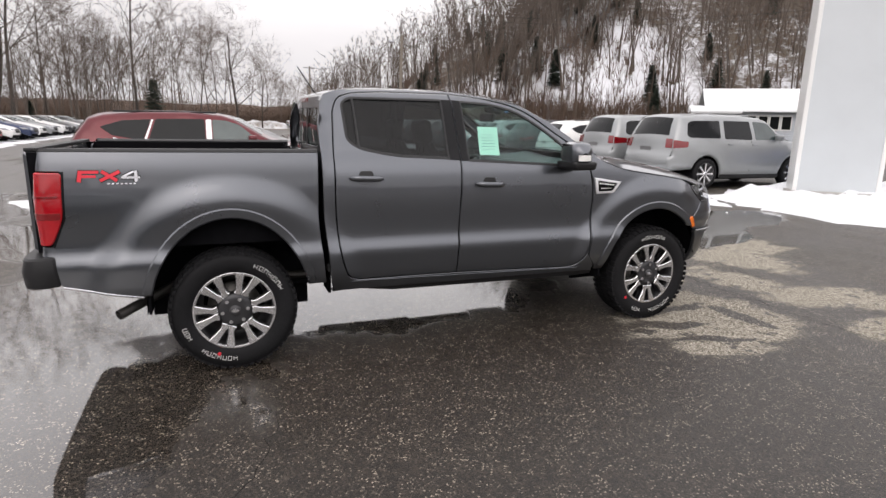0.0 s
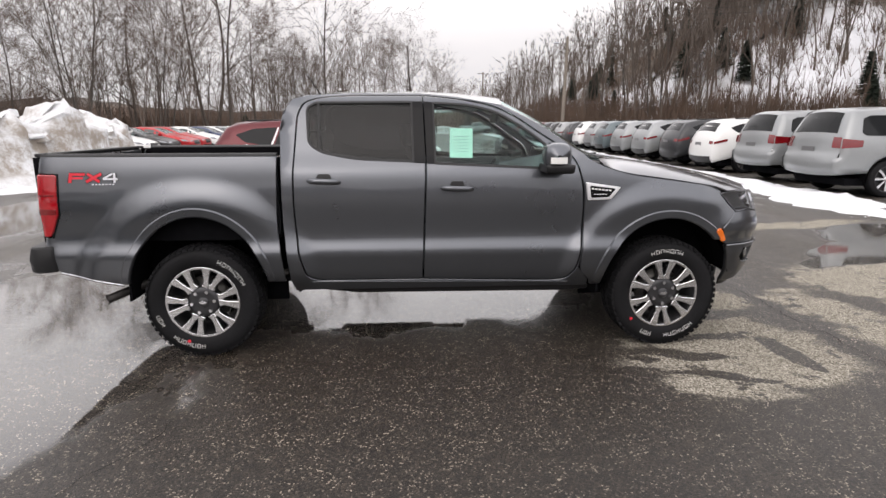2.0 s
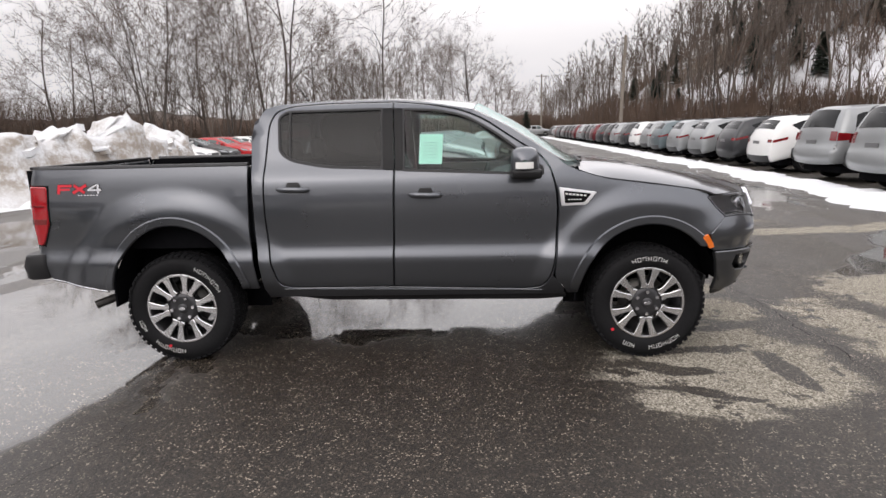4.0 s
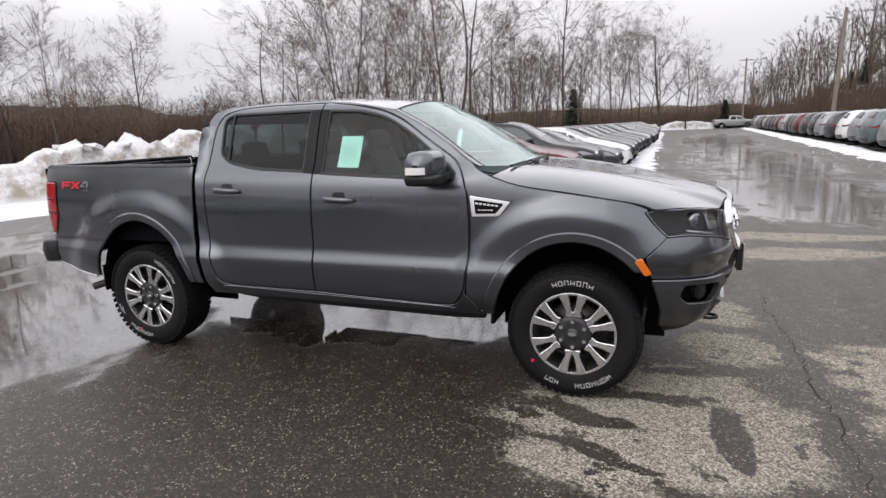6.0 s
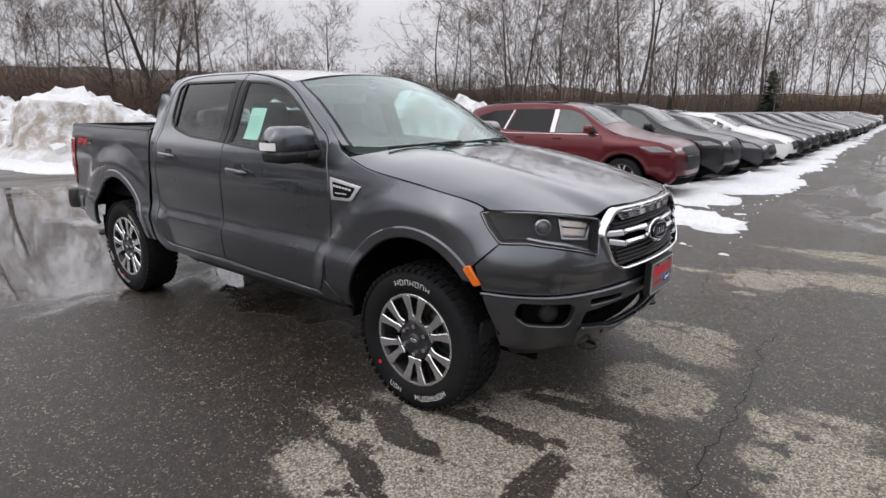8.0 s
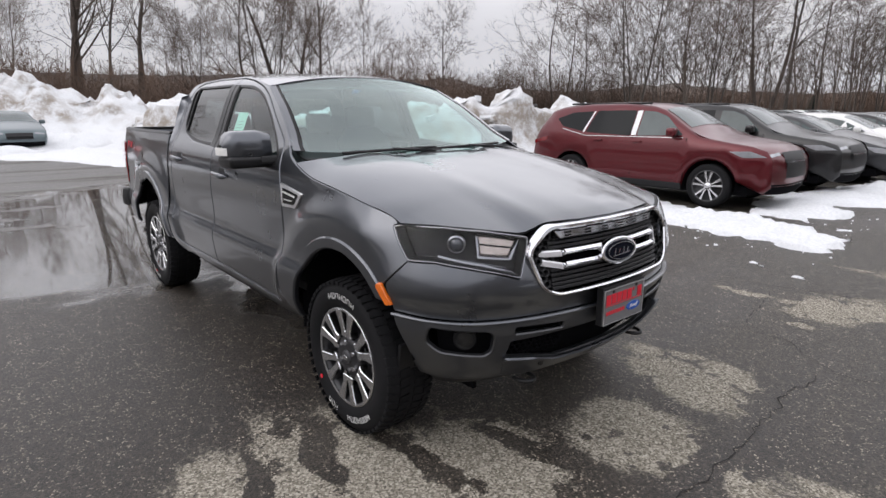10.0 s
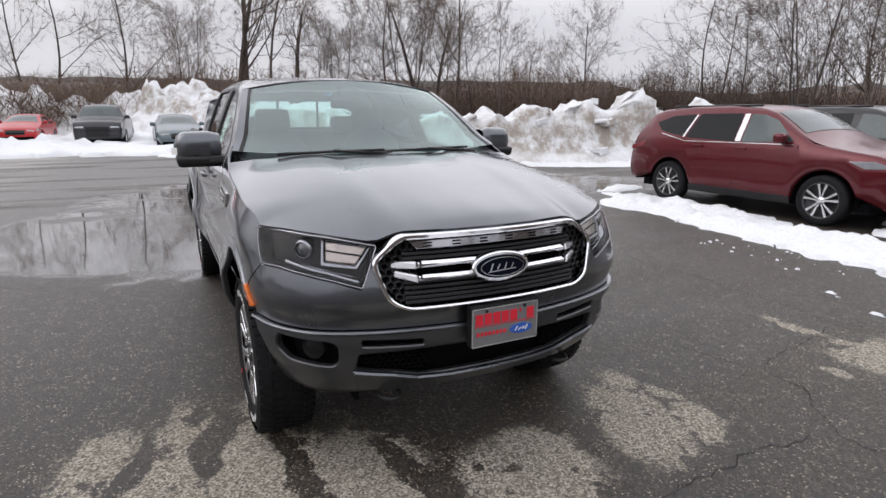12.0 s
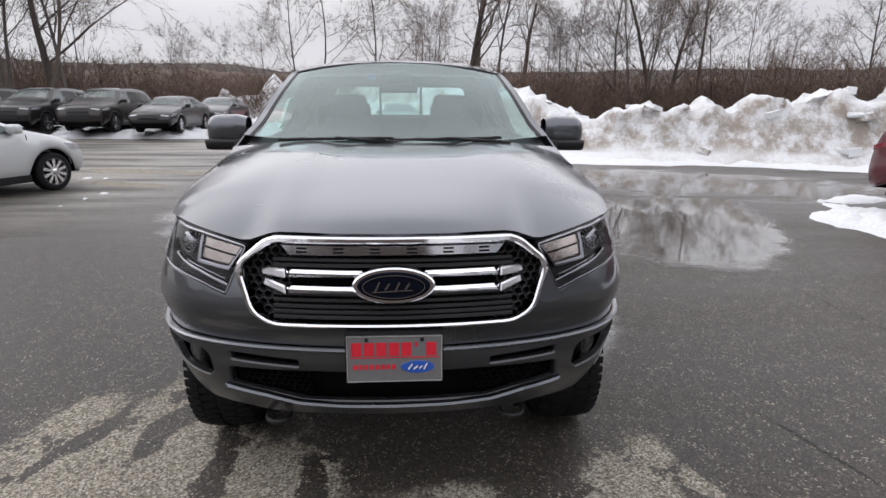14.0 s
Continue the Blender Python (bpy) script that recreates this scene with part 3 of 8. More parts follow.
SHOULDER = line([2.6, 2.9, 3.3, 3.66, 4.8], [1.37, 1.335, 1.25, 1.155, 1.12])


def half_width(s, z):
    zz = z
    if s > 2.6 and z > 1.0:
        zz = 1.0 + (z - 1.0) * 0.37 / (SHOULDER(s) - 1.0)
    if s < 0.58 and z > 1.2:
        zz = 1.2 + (z - 1.2) * 0.75
    w = SIDE_W(zz)
    if s > 2.50 and zz > 1.15:
        w += (WING_W(min(zz, 1.42)) - w) * step(2.50, 2.72, s)
    if s < 0.56 and zz > 1.15:
        w += (WING_W(min(zz, 1.42)) - w) * step(0.56, 0.53, s)
    for cx, top in ((REAR_X, 0.86), (FRONT_X, 0.82)):
        r = math.hypot(s - cx, (z - HUB_Z) * 1.0)
        w += 0.032 * (1 - step(0.68, top, r)) * step(0.40, 0.60, z)
    if s < -0.45:
        w -= 0.018 * step(-0.45, -1.0, s)
    if s > 3.3:
        w = w + (0.93 + NOSE_W(z) - w) * step(3.42, 3.72, s)
    return w


def hull(sgn):
    """The body's surface on one side: along the plan, height, depth under the paint."""

    def f(s, z, d=0.0):
        x, w, nx, nw = plan(s)
        off = half_width(s, z) - 0.93 - d
        return Vector((x + nx * off, sgn * (w + nw * off), z))

    return f


def nose(a, z, d=0.0):
    """The nose across both sides: a runs from the truck's right (minus) to its left."""
    return hull(-1 if a <= 0 else 1)(S_NOSE - abs(a), z, d)


def ellipse(cx, a, b, start, end, n=28):
    out = []
    for k in range(n + 1):
        t = radians(start + (end - start) * k / n)
        out.append((cx + a * math.cos(t), HUB_Z + b * math.sin(t)))
    return out


BLUE_STICKER = plain("pale_blue_sticker", (0.10, 0.28, 0.62), 0.5, 0.0, 0.1)
REFLECTOR = plain("amber_tinted_reflector", (0.40, 0.35, 0.32), 0.18, 1.0, 0.25, 40)
LENS_DARK = plain("dark_projector_glass", (0.05, 0.055, 0.065), 0.04, 0.0, 0.1, 20, 0.0, 1.0)
LAMP_DARK = plain("lamp_bowl_black", (0.010, 0.010, 0.011), 0.5, 0.0, 0.2, 60, 0.0, 0.0, 0.2)
truck = thing("pickup_truck", "dark grey metallic crew cab pickup truck on wet asphalt", "pickup truck")

DOOR_R = [(0.793, 0.532, 0.05), (0.718, 0.562, 0.05), (0.672, 0.709, 0.1), (0.648, 0.981, 0.1), (0.651, 1.321, 0.1), (0.669, 1.635, 0.06), (0.709, 1.718, 0.04), (0.811, 1.751, 0.06), (1.039, 1.766, 0.1), (1.510, 1.766, 0.004), (1.5265, 1.311, 0.1), (1.498, 0.53, 0.004)]
DOOR_F = [(1.518, 1.766, 0.004), (1.749, 1.745, 0.1), (1.981, 1.70, 0.07), (2.133, 1.636, 0.08), (2.32, 1.507, 0.1), (2.505, 1.390, 0.05), (2.558, 1.315, 0.05), (2.595, 1.188, 0.06), (2.608, 1.035, 0.1), (2.596, 0.763, 0.1), (2.566, 0.60, 0.05), (2.504, 0.516, 0.05), (2.406, 0.503, 0.05), (1.506, 0.53, 0.004), (1.5345, 1.311, 0.1)]
WIN_R = [(0.741, 1.459, 0.04), (0.724, 1.685, 0.04), (0.782, 1.724, 0.03), (1.444, 1.728, 0.01), (1.452, 1.325, 0.01), (1.057, 1.342, 0.1), (0.84, 1.385, 0.06), (0.773, 1.42, 0.03)]
WIN_F = [(1.581, 1.722, 0.01), (1.826, 1.710, 0.08), (2.018, 1.663, 0.07), (2.207, 1.555, 0.08), (2.354, 1.443, 0.1), (2.446, 1.367, 0.03), (2.520, 1.318, 0.02), (2.515, 1.268, 0.01), (1.587, 1.312, 0.01)]
RAIL = [(0.60, 1.70), (0.625, 1.742), (0.72, 1.772), (1.03, 1.788), (1.51, 1.786), (1.75, 1.762), (2.06, 1.704), (2.286, 1.590), (2.453, 1.483), (2.563, 1.402), (2.62, 1.372)]
FLARE_R = ellipse(REAR_X, 0.525, 0.655, 167, 13) + ellipse(REAR_X, 0.470, 0.592, 14, 166)
FLARE_F = ellipse(FRONT_X, 0.540, 0.605, 170, 40) + ellipse(FRONT_X, 0.470, 0.545, 46, 172)

for sgn, flip in ((-1, False), (1, True)):
    f = hull(sgn)

    def raised(by, f=f):
        return lambda s, z, d=0.0: f(s, z, d - by)

    # bed side, with the tail lamp let into its corner
    bed = [(-1.05, 1.372, 0.04), (0.545, 1.370, 0.006), (0.530, 0.94, 0.1), (0.572, 0.53, 0.006)] + ellipse(REAR_X, 0.470, 0.592, 14, 166)
    bed += [(-0.50, 0.525, 0.01), (-0.90, 0.612, 0.01), (-1.00, 0.70, 0.02), (-1.20, 0.80, 0.01), (-1.20, 0.842, 0.0), (-0.938, 0.842, 0.03), (-0.865, 1.0, 0.06), (-0.850, 1.262, 0.02), (-1.20, 1.268, 0.0), (-1.20, 1.35, 0.02)]
    shell("bed_side", rounded(bed, 0.0), f, GREY_PAINT, truck, 0.024, flip=flip)
    lamp = shell("tail_lamp", rounded([(-1.22, 0.850), (-0.942, 0.850, 0.03), (-0.870, 1.0, 0.06), (-0.856, 1.256, 0.02), (-1.22, 1.262)], 0.01), raised(0.008), RED_LENS, truck, 0.03, 0.03, 0.006, label="glossy red tail lamp lens", flip=flip)
    for z0, z1 in ((0.995, 1.035), (1.115, 1.13)):
        shell("lens_band", rounded([(-1.2, z0), (-0.885, z0 + 0.004), (-0.878, z1), (-1.2, z1)], 0.004), raised(0.011), RED_DEEP, lamp, 0.03, 0.004, 0.001, flip=flip)
    shell("lamp_surround", rounded([(-0.942, 0.846), (-0.93, 0.838), (-0.858, 1.0), (-0.846, 1.264), (-0.868, 1.262), (-0.868, 1.0)], 0.005), raised(0.004), GLOSS_BLACK, truck, 0.03, 0.01, 0.001, flip=flip)
    loft("bed_rail_cap", [[f(s, 1.372, -0.004), f(s, 1.388, 0.006), f(s, 1.390, 0.03), f(s, 1.372, 0.06)] for s in np.linspace(-1.04, 0.54, 26)], BLACK_TRIM, truck, thick=0.006, flip=sgn < 0)
    shell("wheel_arch_flare", FLARE_R, raised(0.013), GREY_PAINT, truck, 0.03, 0.03, 0.008, flip=flip)
    shell("lower_bed_strip", rounded([(-0.905, 0.600), (-0.50, 0.512), (-0.50, 0.526), (-0.905, 0.614)], 0.003), raised(0.003), LAMP_GREY, truck, 0.04, 0.01, 0.002, label="bright strip along the lower bed edge", flip=flip)

    # cab side, seen in the gaps round the doors, with its pillars
    cab = [(0.606, 0.53), (0.57, 0.94), (0.566, 1.37), (0.558, 1.54), (0.58, 1.655)] + RAIL + [(2.60, 1.335), (2.604, 1.19), (2.617, 1.03), (2.606, 0.76), (2.58, 0.60), (2.66, 0.50), (2.66, 0.455), (0.63, 0.455)]
    grown = [inset(dense([Vector(p) for p in rounded(o, 0.05)], 0.05), k) for o, k in ((DOOR_R, 0.007), (DOOR_F, 0.007))]
    shell("cab_side", cab, f, GREY_PAINT, truck, 0.04, 0.03, holes=grown, flip=flip)
    shell("door_seal", rounded(DOOR_R, 0.05), raised(-0.022), UNDERBODY, truck, 0.08, 0.01, holes=[rounded(WIN_R, 0.03)], flip=flip)
    shell("door_seal", rounded(DOOR_F, 0.05), raised(-0.022), UNDERBODY, truck, 0.08, 0.01, holes=[rounded(WIN_F, 0.03)], flip=flip)
    for name, outline, window, pane_mat in (("rear_door", DOOR_R, WIN_R, PRIVACY), ("front_door", DOOR_F, WIN_F, WINDOW)):
        door = shell(name, rounded(outline, 0.05), f, GREY_PAINT, truck, 0.022, 0.02, 0.004, holes=[rounded(window, 0.03)], flip=flip)
        ring = rounded(window, 0.03)
        ring = ring if area_of([Vector(p) for p in ring]) > 0 else ring[::-1]
        shell("window_seal", inset(dense(ring, 0.03), -0.004), raised(0.002), BLACK_TRIM, door, 0.03, 0.012, 0.003, holes=[inset(dense(ring, 0.03), 0.014)], flip=flip)
        shell("window_pane", ring, raised(-0.007), pane_mat, door, 0.05, 0.004, 0.001, flip=flip).visible_shadow = False
        hx, hz = (0.85, 1.205) if name == "rear_door" else (1.737, 1.152)
        shell("handle_cup", rounded([(hx - 0.045, hz - 0.040), (hx + 0.045, hz - 0.040), (hx + 0.065, hz + 0.0), (hx + 0.045, hz + 0.046), (hx - 0.045, hz + 0.046), (hx - 0.065, hz)], 0.02), raised(0.0015), GREY_PAINT, door, 0.02, 0.002, 0.001, flip=flip)
        # Black patch on the body-coloured cup stands for the shade in it
        shell("handle_slot", rounded([(hx - 0.052, hz + 0.012), (hx + 0.052, hz + 0.012), (hx + 0.040, hz + 0.047), (hx - 0.040, hz + 0.047)], 0.014), raised(0.004), BLACK_TRIM, door, 0.02, 0.002, 0.001, flip=flip)
        rows = []
        for t in np.linspace(-1, 1, 17):
            k = math.sqrt(max(0.0, 1 - abs(t) ** 5))
            out = 0.012 + 0.030 * (1 - abs(t) ** 4)
            p = f(hx + 0.116 * t, hz - 0.004 * t)
            rows.append([p + Vector((0, sgn * (out + 0.012 * k * math.cos(a)), 0.019 * k * math.sin(a))) for a in np.linspace(0, 2 * math.pi, 12, endpoint=False)])
        loft("door_handle", rows, GREY_PAINT, door, closed=True, flip=sgn > 0)
    shell("pillar_trim", rounded([(1.444, 1.728), (1.514, 1.728), (1.528, 1.318), (1.452, 1.322)], 0.004), raised(0.006), GLOSS_BLACK, truck, 0.02, 0.012, 0.002, flip=flip)
    shell("pillar_trim", rounded([(1.522, 1.728), (1.581, 1.724), (1.587, 1.314), (1.536, 1.316)], 0.004), raised(0.006), GLOSS_BLACK, truck, 0.02, 0.012, 0.002, flip=flip)
    shell("quarter_divider", rounded([(0.797, 1.722), (0.812, 1.722), (0.828, 1.392), (0.812, 1.396)], 0.002), raised(0.005), BLACK_TRIM, truck, 0.02, 0.01, 0.002, flip=flip)
    shell("rocker", rounded([(0.62, 0.462), (2.68, 0.455), (2.68, 0.418), (2.50, 0.405), (1.05, 0.418), (0.78, 0.455), (0.62, 0.445)], 0.01), raised(-0.012), BLACK_TRIM, truck, 0.06, 0.05, 0.006, flip=flip)
    shell("sill_strip", rounded([(0.74, 0.522), (2.50, 0.490), (2.56, 0.51), (2.52, 0.497), (2.50, 0.483), (0.74, 0.513)], 0.001), raised(0.004), GREY_PAINT, truck, 0.08, 0.008, 0.002, flip=flip)

    # front wing
    wing = [(2.525, 1.392, 0.0), (2.62, 1.368, 0.0), (2.66, 1.330, 0.03), (2.74, 1.292, 0.03), (2.84, 1.256, 0.04), (2.94, 1.233, 0.05), (3.07, 1.214, 0.1), (3.27, 1.187, 0.1), (3.46, 1.160, 0.1), (3.590, 1.132, 0.02), (3.620, 1.106, 0.01), (3.596, 1.096, 0.01), (3.65, 1.030, 0.02), (3.715, 0.968, 0.0), (3.60, 0.862, 0.0)]
    wing += ellipse(FRONT_X, 0.470, 0.545, 48, 172) + [(2.685, 0.460, 0.01), (2.668, 0.50, 0.02), (2.590, 0.58, 0.04), (2.608, 0.763, 0.1), (2.620, 1.035, 0.1), (2.607, 1.190, 0.06), (2.570, 1.318, 0.04)]
    shell("front_wing", rounded(wing, 0.0), f, GREY_PAINT, truck, 0.024, flip=flip)
    shell("wheel_arch_flare", FLARE_F, raised(0.011), GREY_PAINT, truck, 0.03, 0.03, 0.008, flip=flip)
    shell("side_marker", rounded([(3.543, 0.842), (3.584, 0.862), (3.642, 0.770), (3.604, 0.759)], 0.01), raised(0.012), AMBER, truck, 0.02, 0.015, 0.004, label="amber side marker lamp", flip=flip)
    badge = shell("wing_badge", rounded([(2.616, 1.186, 0.006), (2.862, 1.150, 0.01), (2.795, 1.066, 0.02), (2.632, 1.062, 0.006)], 0.01), raised(0.010), SATIN, truck, 0.03, 0.014, 0.003, label="chrome vent badge", flip=flip)
    shell("badge_inset", rounded([(2.645, 1.164), (2.825, 1.141), (2.778, 1.084), (2.654, 1.080)], 0.012), raised(0.0125), GLOSS_BLACK, badge, 0.03, 0.004, 0.001, flip=flip)
    bars("badge_script", raised(0.0128), [(2.655 + 0.024 * k, 1.143 - 0.0025 * k, 2.671 + 0.024 * k, 1.141 - 0.0025 * k, 0.010) for k in range(6)] + [(2.672 + 0.019 * k, 1.104, 2.684 + 0.019 * k, 1.104, 0.006) for k in range(5)], WHITE_MARK, badge, flip=not flip)

    # decal on the bed side, as plain strokes in its colours
    if sgn < 0:
        decal = raised(0.001)
        x0, z0, z1 = -0.785, 1.206, 1.268
        red = [(x0 + 0.010, z0, x0 + 0.020, z1, 0.020), (x0 + 0.012, z1 - 0.008, x0 + 0.110, z1 - 0.008, 0.016), (x0 + 0.012, z0 + 0.030, x0 + 0.095, z0 + 0.030, 0.014)]
        red += [(x0 + 0.115, z0 + 0.006, x0 + 0.215, z1 - 0.004, 0.018), (x0 + 0.125, z1 - 0.004, x0 + 0.200, z0 + 0.006, 0.018)]
        grey = [(x0 + 0.222, z0 + 0.024, x0 + 0.318, z0 + 0.024, 0.013), (x0 + 0.226, z0 + 0.026, x0 + 0.285, z1 - 0.004, 0.011), (x0 + 0.296, z0, x0 + 0.296, z1, 0.015)]
        grey += [(x0 + 0.15 + 0.022 * k, z0 - 0.010, x0 + 0.162 + 0.022 * k, z0 - 0.010, 0.007) for k in range(7)]
        back = [(a - 0.003, b, c + 0.003, d, w + 0.010) for a, b, c, d, w in red[:2] + red[3:] + grey[:3]]
        for stroke in back:
            bars("decal_outline", decal, [stroke], BLACK_TRIM, truck, high=0.0006)
        bars("decal_red", raised(0.0022), red, RED_MARK, truck, label="red strokes of the bed decal", high=0.0006)
        bars("decal_grey", raised(0.0022), grey, LAMP_GREY, truck, label="silver strokes of the bed decal", high=0.0006)

    # head lamp: bowl, reflectors and clear cover
    top = [(3.602, 1.098), (3.66, 1.108), (s_of(0.84), 1.112), (s_of(0.70), 1.100), (s_of(0.60), 1.084), (s_of(0.505), 1.066)]
    low = [(s_of(0.562), 0.910), (s_of(0.66), 0.939), (s_of(0.76), 0.961), (s_of(0.85), 0.978), (3.717, 0.972), (3.652, 1.034)]
    lamp_line = rounded([(*p, 0.012) for p in top + low], 0.012)
    head = shell("head_lamp", lamp_line, raised(-0.055), LAMP_DARK, truck, 0.03, 0.01, 0.002, label="head lamp with clear cover and dark bowl", flip=flip)
    shell("lamp_cover", lamp_line, raised(0.004), CLEAR, head, 0.03, 0.006, 0.002, flip=flip).visible_shadow = False
    shell("lamp_rim", lamp_line, raised(0.001), LAMP_DARK, head, 0.03, 0.05, 0.001, holes=[inset(dense(lamp_line if area_of([Vector(p) for p in lamp_line]) > 0 else lamp_line[::-1], 0.03), 0.010)], flip=flip)
    shell("light_guide", rounded([(s_of(0.85), 0.990), (s_of(0.70), 0.958), (s_of(0.578), 0.924), (s_of(0.575), 0.932), (s_of(0.70), 0.967), (s_of(0.85), 1.000)], 0.003), raised(-0.026), DARK_CHROME, head, 0.03, 0.02, 0.002, flip=flip)
    c = f(s_of(0.800), 1.043, 0.040)
    way = (f(s_of(0.800), 1.043, 0.0) - c).normalized()
    turn = way.to_track_quat("Z", "Y").to_matrix()
    lamp_ring = loft("projector", [[c + turn @ p for p in ring] for ring in lathe([(0.030, 0.014), (0.037, 0.012), (0.042, -0.002), (0.044, -0.03)], 24, axis="Z")], DARK_CHROME, head, closed=True)
    loft("projector_lens", [[c + turn @ p for p in ring] for ring in lathe([(0.001, 0.018), (0.012, 0.016), (0.022, 0.011), (0.030, 0.002)], 24, axis="Z")], LENS_DARK, lamp_ring, closed=True)
    box_line = [(s_of(0.716), 1.080), (s_of(0.535), 1.058), (s_of(0.588), 0.985), (s_of(0.711), 0.999)]
    shell("reflector_box", rounded(box_line, 0.006), raised(-0.040), REFLECTOR, head, 0.03, 0.02, 0.008, label="bright rectangular reflector", flip=flip)
    shell("reflector_frame", rounded([(s_of(0.726), 1.090), (s_of(0.522), 1.064), (s_of(0.582), 0.974), (s_of(0.722), 0.989)], 0.006), raised(-0.030), DARK_CHROME, head, 0.03, 0.02, 0.002, holes=[rounded(box_line, 0.006)], flip=flip)
    shell("reflector_fin", rounded([(s_of(0.706), 1.045), (s_of(0.562), 1.024), (s_of(0.564), 1.019), (s_of(0.706), 1.040)], 0.002), raised(-0.034), LAMP_DARK, head, 0.03, 0.01, 0.001, flip=flip)
    for k in range(4):
        shell("lamp_rib", rounded([(s_of(0.84), 0.996 - 0.007 * k), (s_of(0.70), 0.970 - 0.008 * k), (s_of(0.60), 0.946 - 0.009 * k), (s_of(0.60), 0.943 - 0.009 * k), (s_of(0.70), 0.967 - 0.008 * k), (s_of(0.84), 0.993 - 0.007 * k)], 0.001), raised(-0.040), DARK_CHROME, head, 0.04, 0.004, 0.001, flip=flip)
    shell("lamp_edge", lamp_line, raised(0.0045), DARK_CHROME, head, 0.03, 0.004, 0.001, holes=[inset(dense(lamp_line if area_of([Vector(p) for p in lamp_line]) > 0 else lamp_line[::-1], 0.03), 0.0035)], flip=flip)

    # door mirror
    mirror = new("door_mirror")
    mirror.parent = truck
    rows = []
    for t in np.linspace(0, 1, 13):
        y = 0.870 + 0.245 * t
        k = math.sqrt(max(0.0, 1 - max(0.0, (t - 0.72) / 0.285) ** 2.2)) * (0.82 + 0.18 * step(0, 0.25, t))
        cx, cz, rx, rz = 2.395 - 0.025 * t, 1.368 - 0.006 * t, 0.090, 0.090
        ring = []
        for a in np.linspace(0, 2 * math.pi, 24, endpoint=False):
            ca, sa = math.cos(a), math.sin(a)
            ring.append((cx + rx * k * math.copysign(abs(ca) ** 0.62, ca), sgn * y, cz + rz * k * math.copysign(abs(sa) ** 0.72, sa)))
        rows.append(ring)
    loft("mirror_cap", rows, GREY_PAINT, mirror, closed=True, flip=sgn > 0)
    part("mirror_base", box_bm((0.180, 0.235, 0.062), (2.388, sgn * 0.985, 1.288), (0, 0, 0), 0.02, taper=1.08), BLACK_TRIM, mirror, smooth=True)
    part("mirror_glass", box_bm((0.006, 0.15, 0.135), (2.308, sgn * 0.975, 1.372), (0, 0, sgn * 4), 0.002), CHROME, mirror)
    part("mirror_arm", box_bm((0.12, 0.14, 0.045), (2.445, sgn * 0.86, 1.292), (0, -8, sgn * 12), 0.012), BLACK_TRIM, mirror)
    rows = [[(2.315 + 0.105 * t, sgn * (1.112 + 0.022 * math.sin(t * 2.6) - 0.030 * t), 1.345 + dz) for dz in (0.020, 0.017, -0.017, -0.020)] for t in np.linspace(0, 1, 8)]
    loft("indicator", rows, WHITE_MARK, mirror, thick=0.01, flip=sgn < 0, label="clear indicator strip")

    # wheel well linings and mud flap
    for cx, a, b in ((REAR_X, 0.50, 0.62), (FRONT_X, 0.50, 0.575)):
        rows = [[(x, sgn * y, z) for y in (0.855, 0.75, 0.5)] for x, z in ellipse(cx, a, b, 14, 180)]
        loft("wheel_well", rows, UNDERBODY, truck, flip=sgn < 0)
        part("well_wall", box_bm((1.0, 0.02, 0.75), (cx, sgn * 0.5, 0.66)), UNDERBODY, truck)
        part("splash_guard", box_bm((0.014, 0.34, 0.20), (cx - a + 0.02, sgn * 0.70, 0.50)), UNDERBODY, truck)
    part("mud_flap", box_bm((0.018, 0.23, 0.15), (3.600, sgn * 0.74, 0.490), (0, 8, 0), 0.004), BLACK_TRIM, truck)

# roof: from rail to rail
rail_x, rail_z = [p[0] for p in RAIL], [p[1] for p in RAIL]
rail_at = line(rail_x, rail_z)
crest = spline([0.585, 0.62, 0.70, 0.85, 1.10, 1.50, 1.80, 2.02, 2.12], [1.66, 1.735, 1.778, 1.803, 1.817, 1.818, 1.803, 1.778, 1.762])
rows = []
for x in [0.60, 0.61, 0.625, 0.65, 0.69, 0.74, 0.80, 0.9, 1.0, 1.15, 1.3, 1.5, 1.7, 1.85, 1.97, 2.06]:
    zr, zc = rail_at(x), crest(x)
    yr = half_width(x, zr)
    bow = 0.05 * step(1.6, 2.06, x)
    rows.append([(x + bow * (1 - v * v), v * yr, zr + (max(zc, zr) - zr) * (1 - abs(v) ** 2.4)) for v in np.linspace(-1, 1, 41)])
loft("roof", rows, GREY_PAINT, truck, thick=0.006, flip=True)
antenna = part("antenna", tube_bm((0.72, 0.30, 1.775), (0.58, 0.31, 1.985), 0.006, 0.004, 8), BLACK_TRIM, truck)

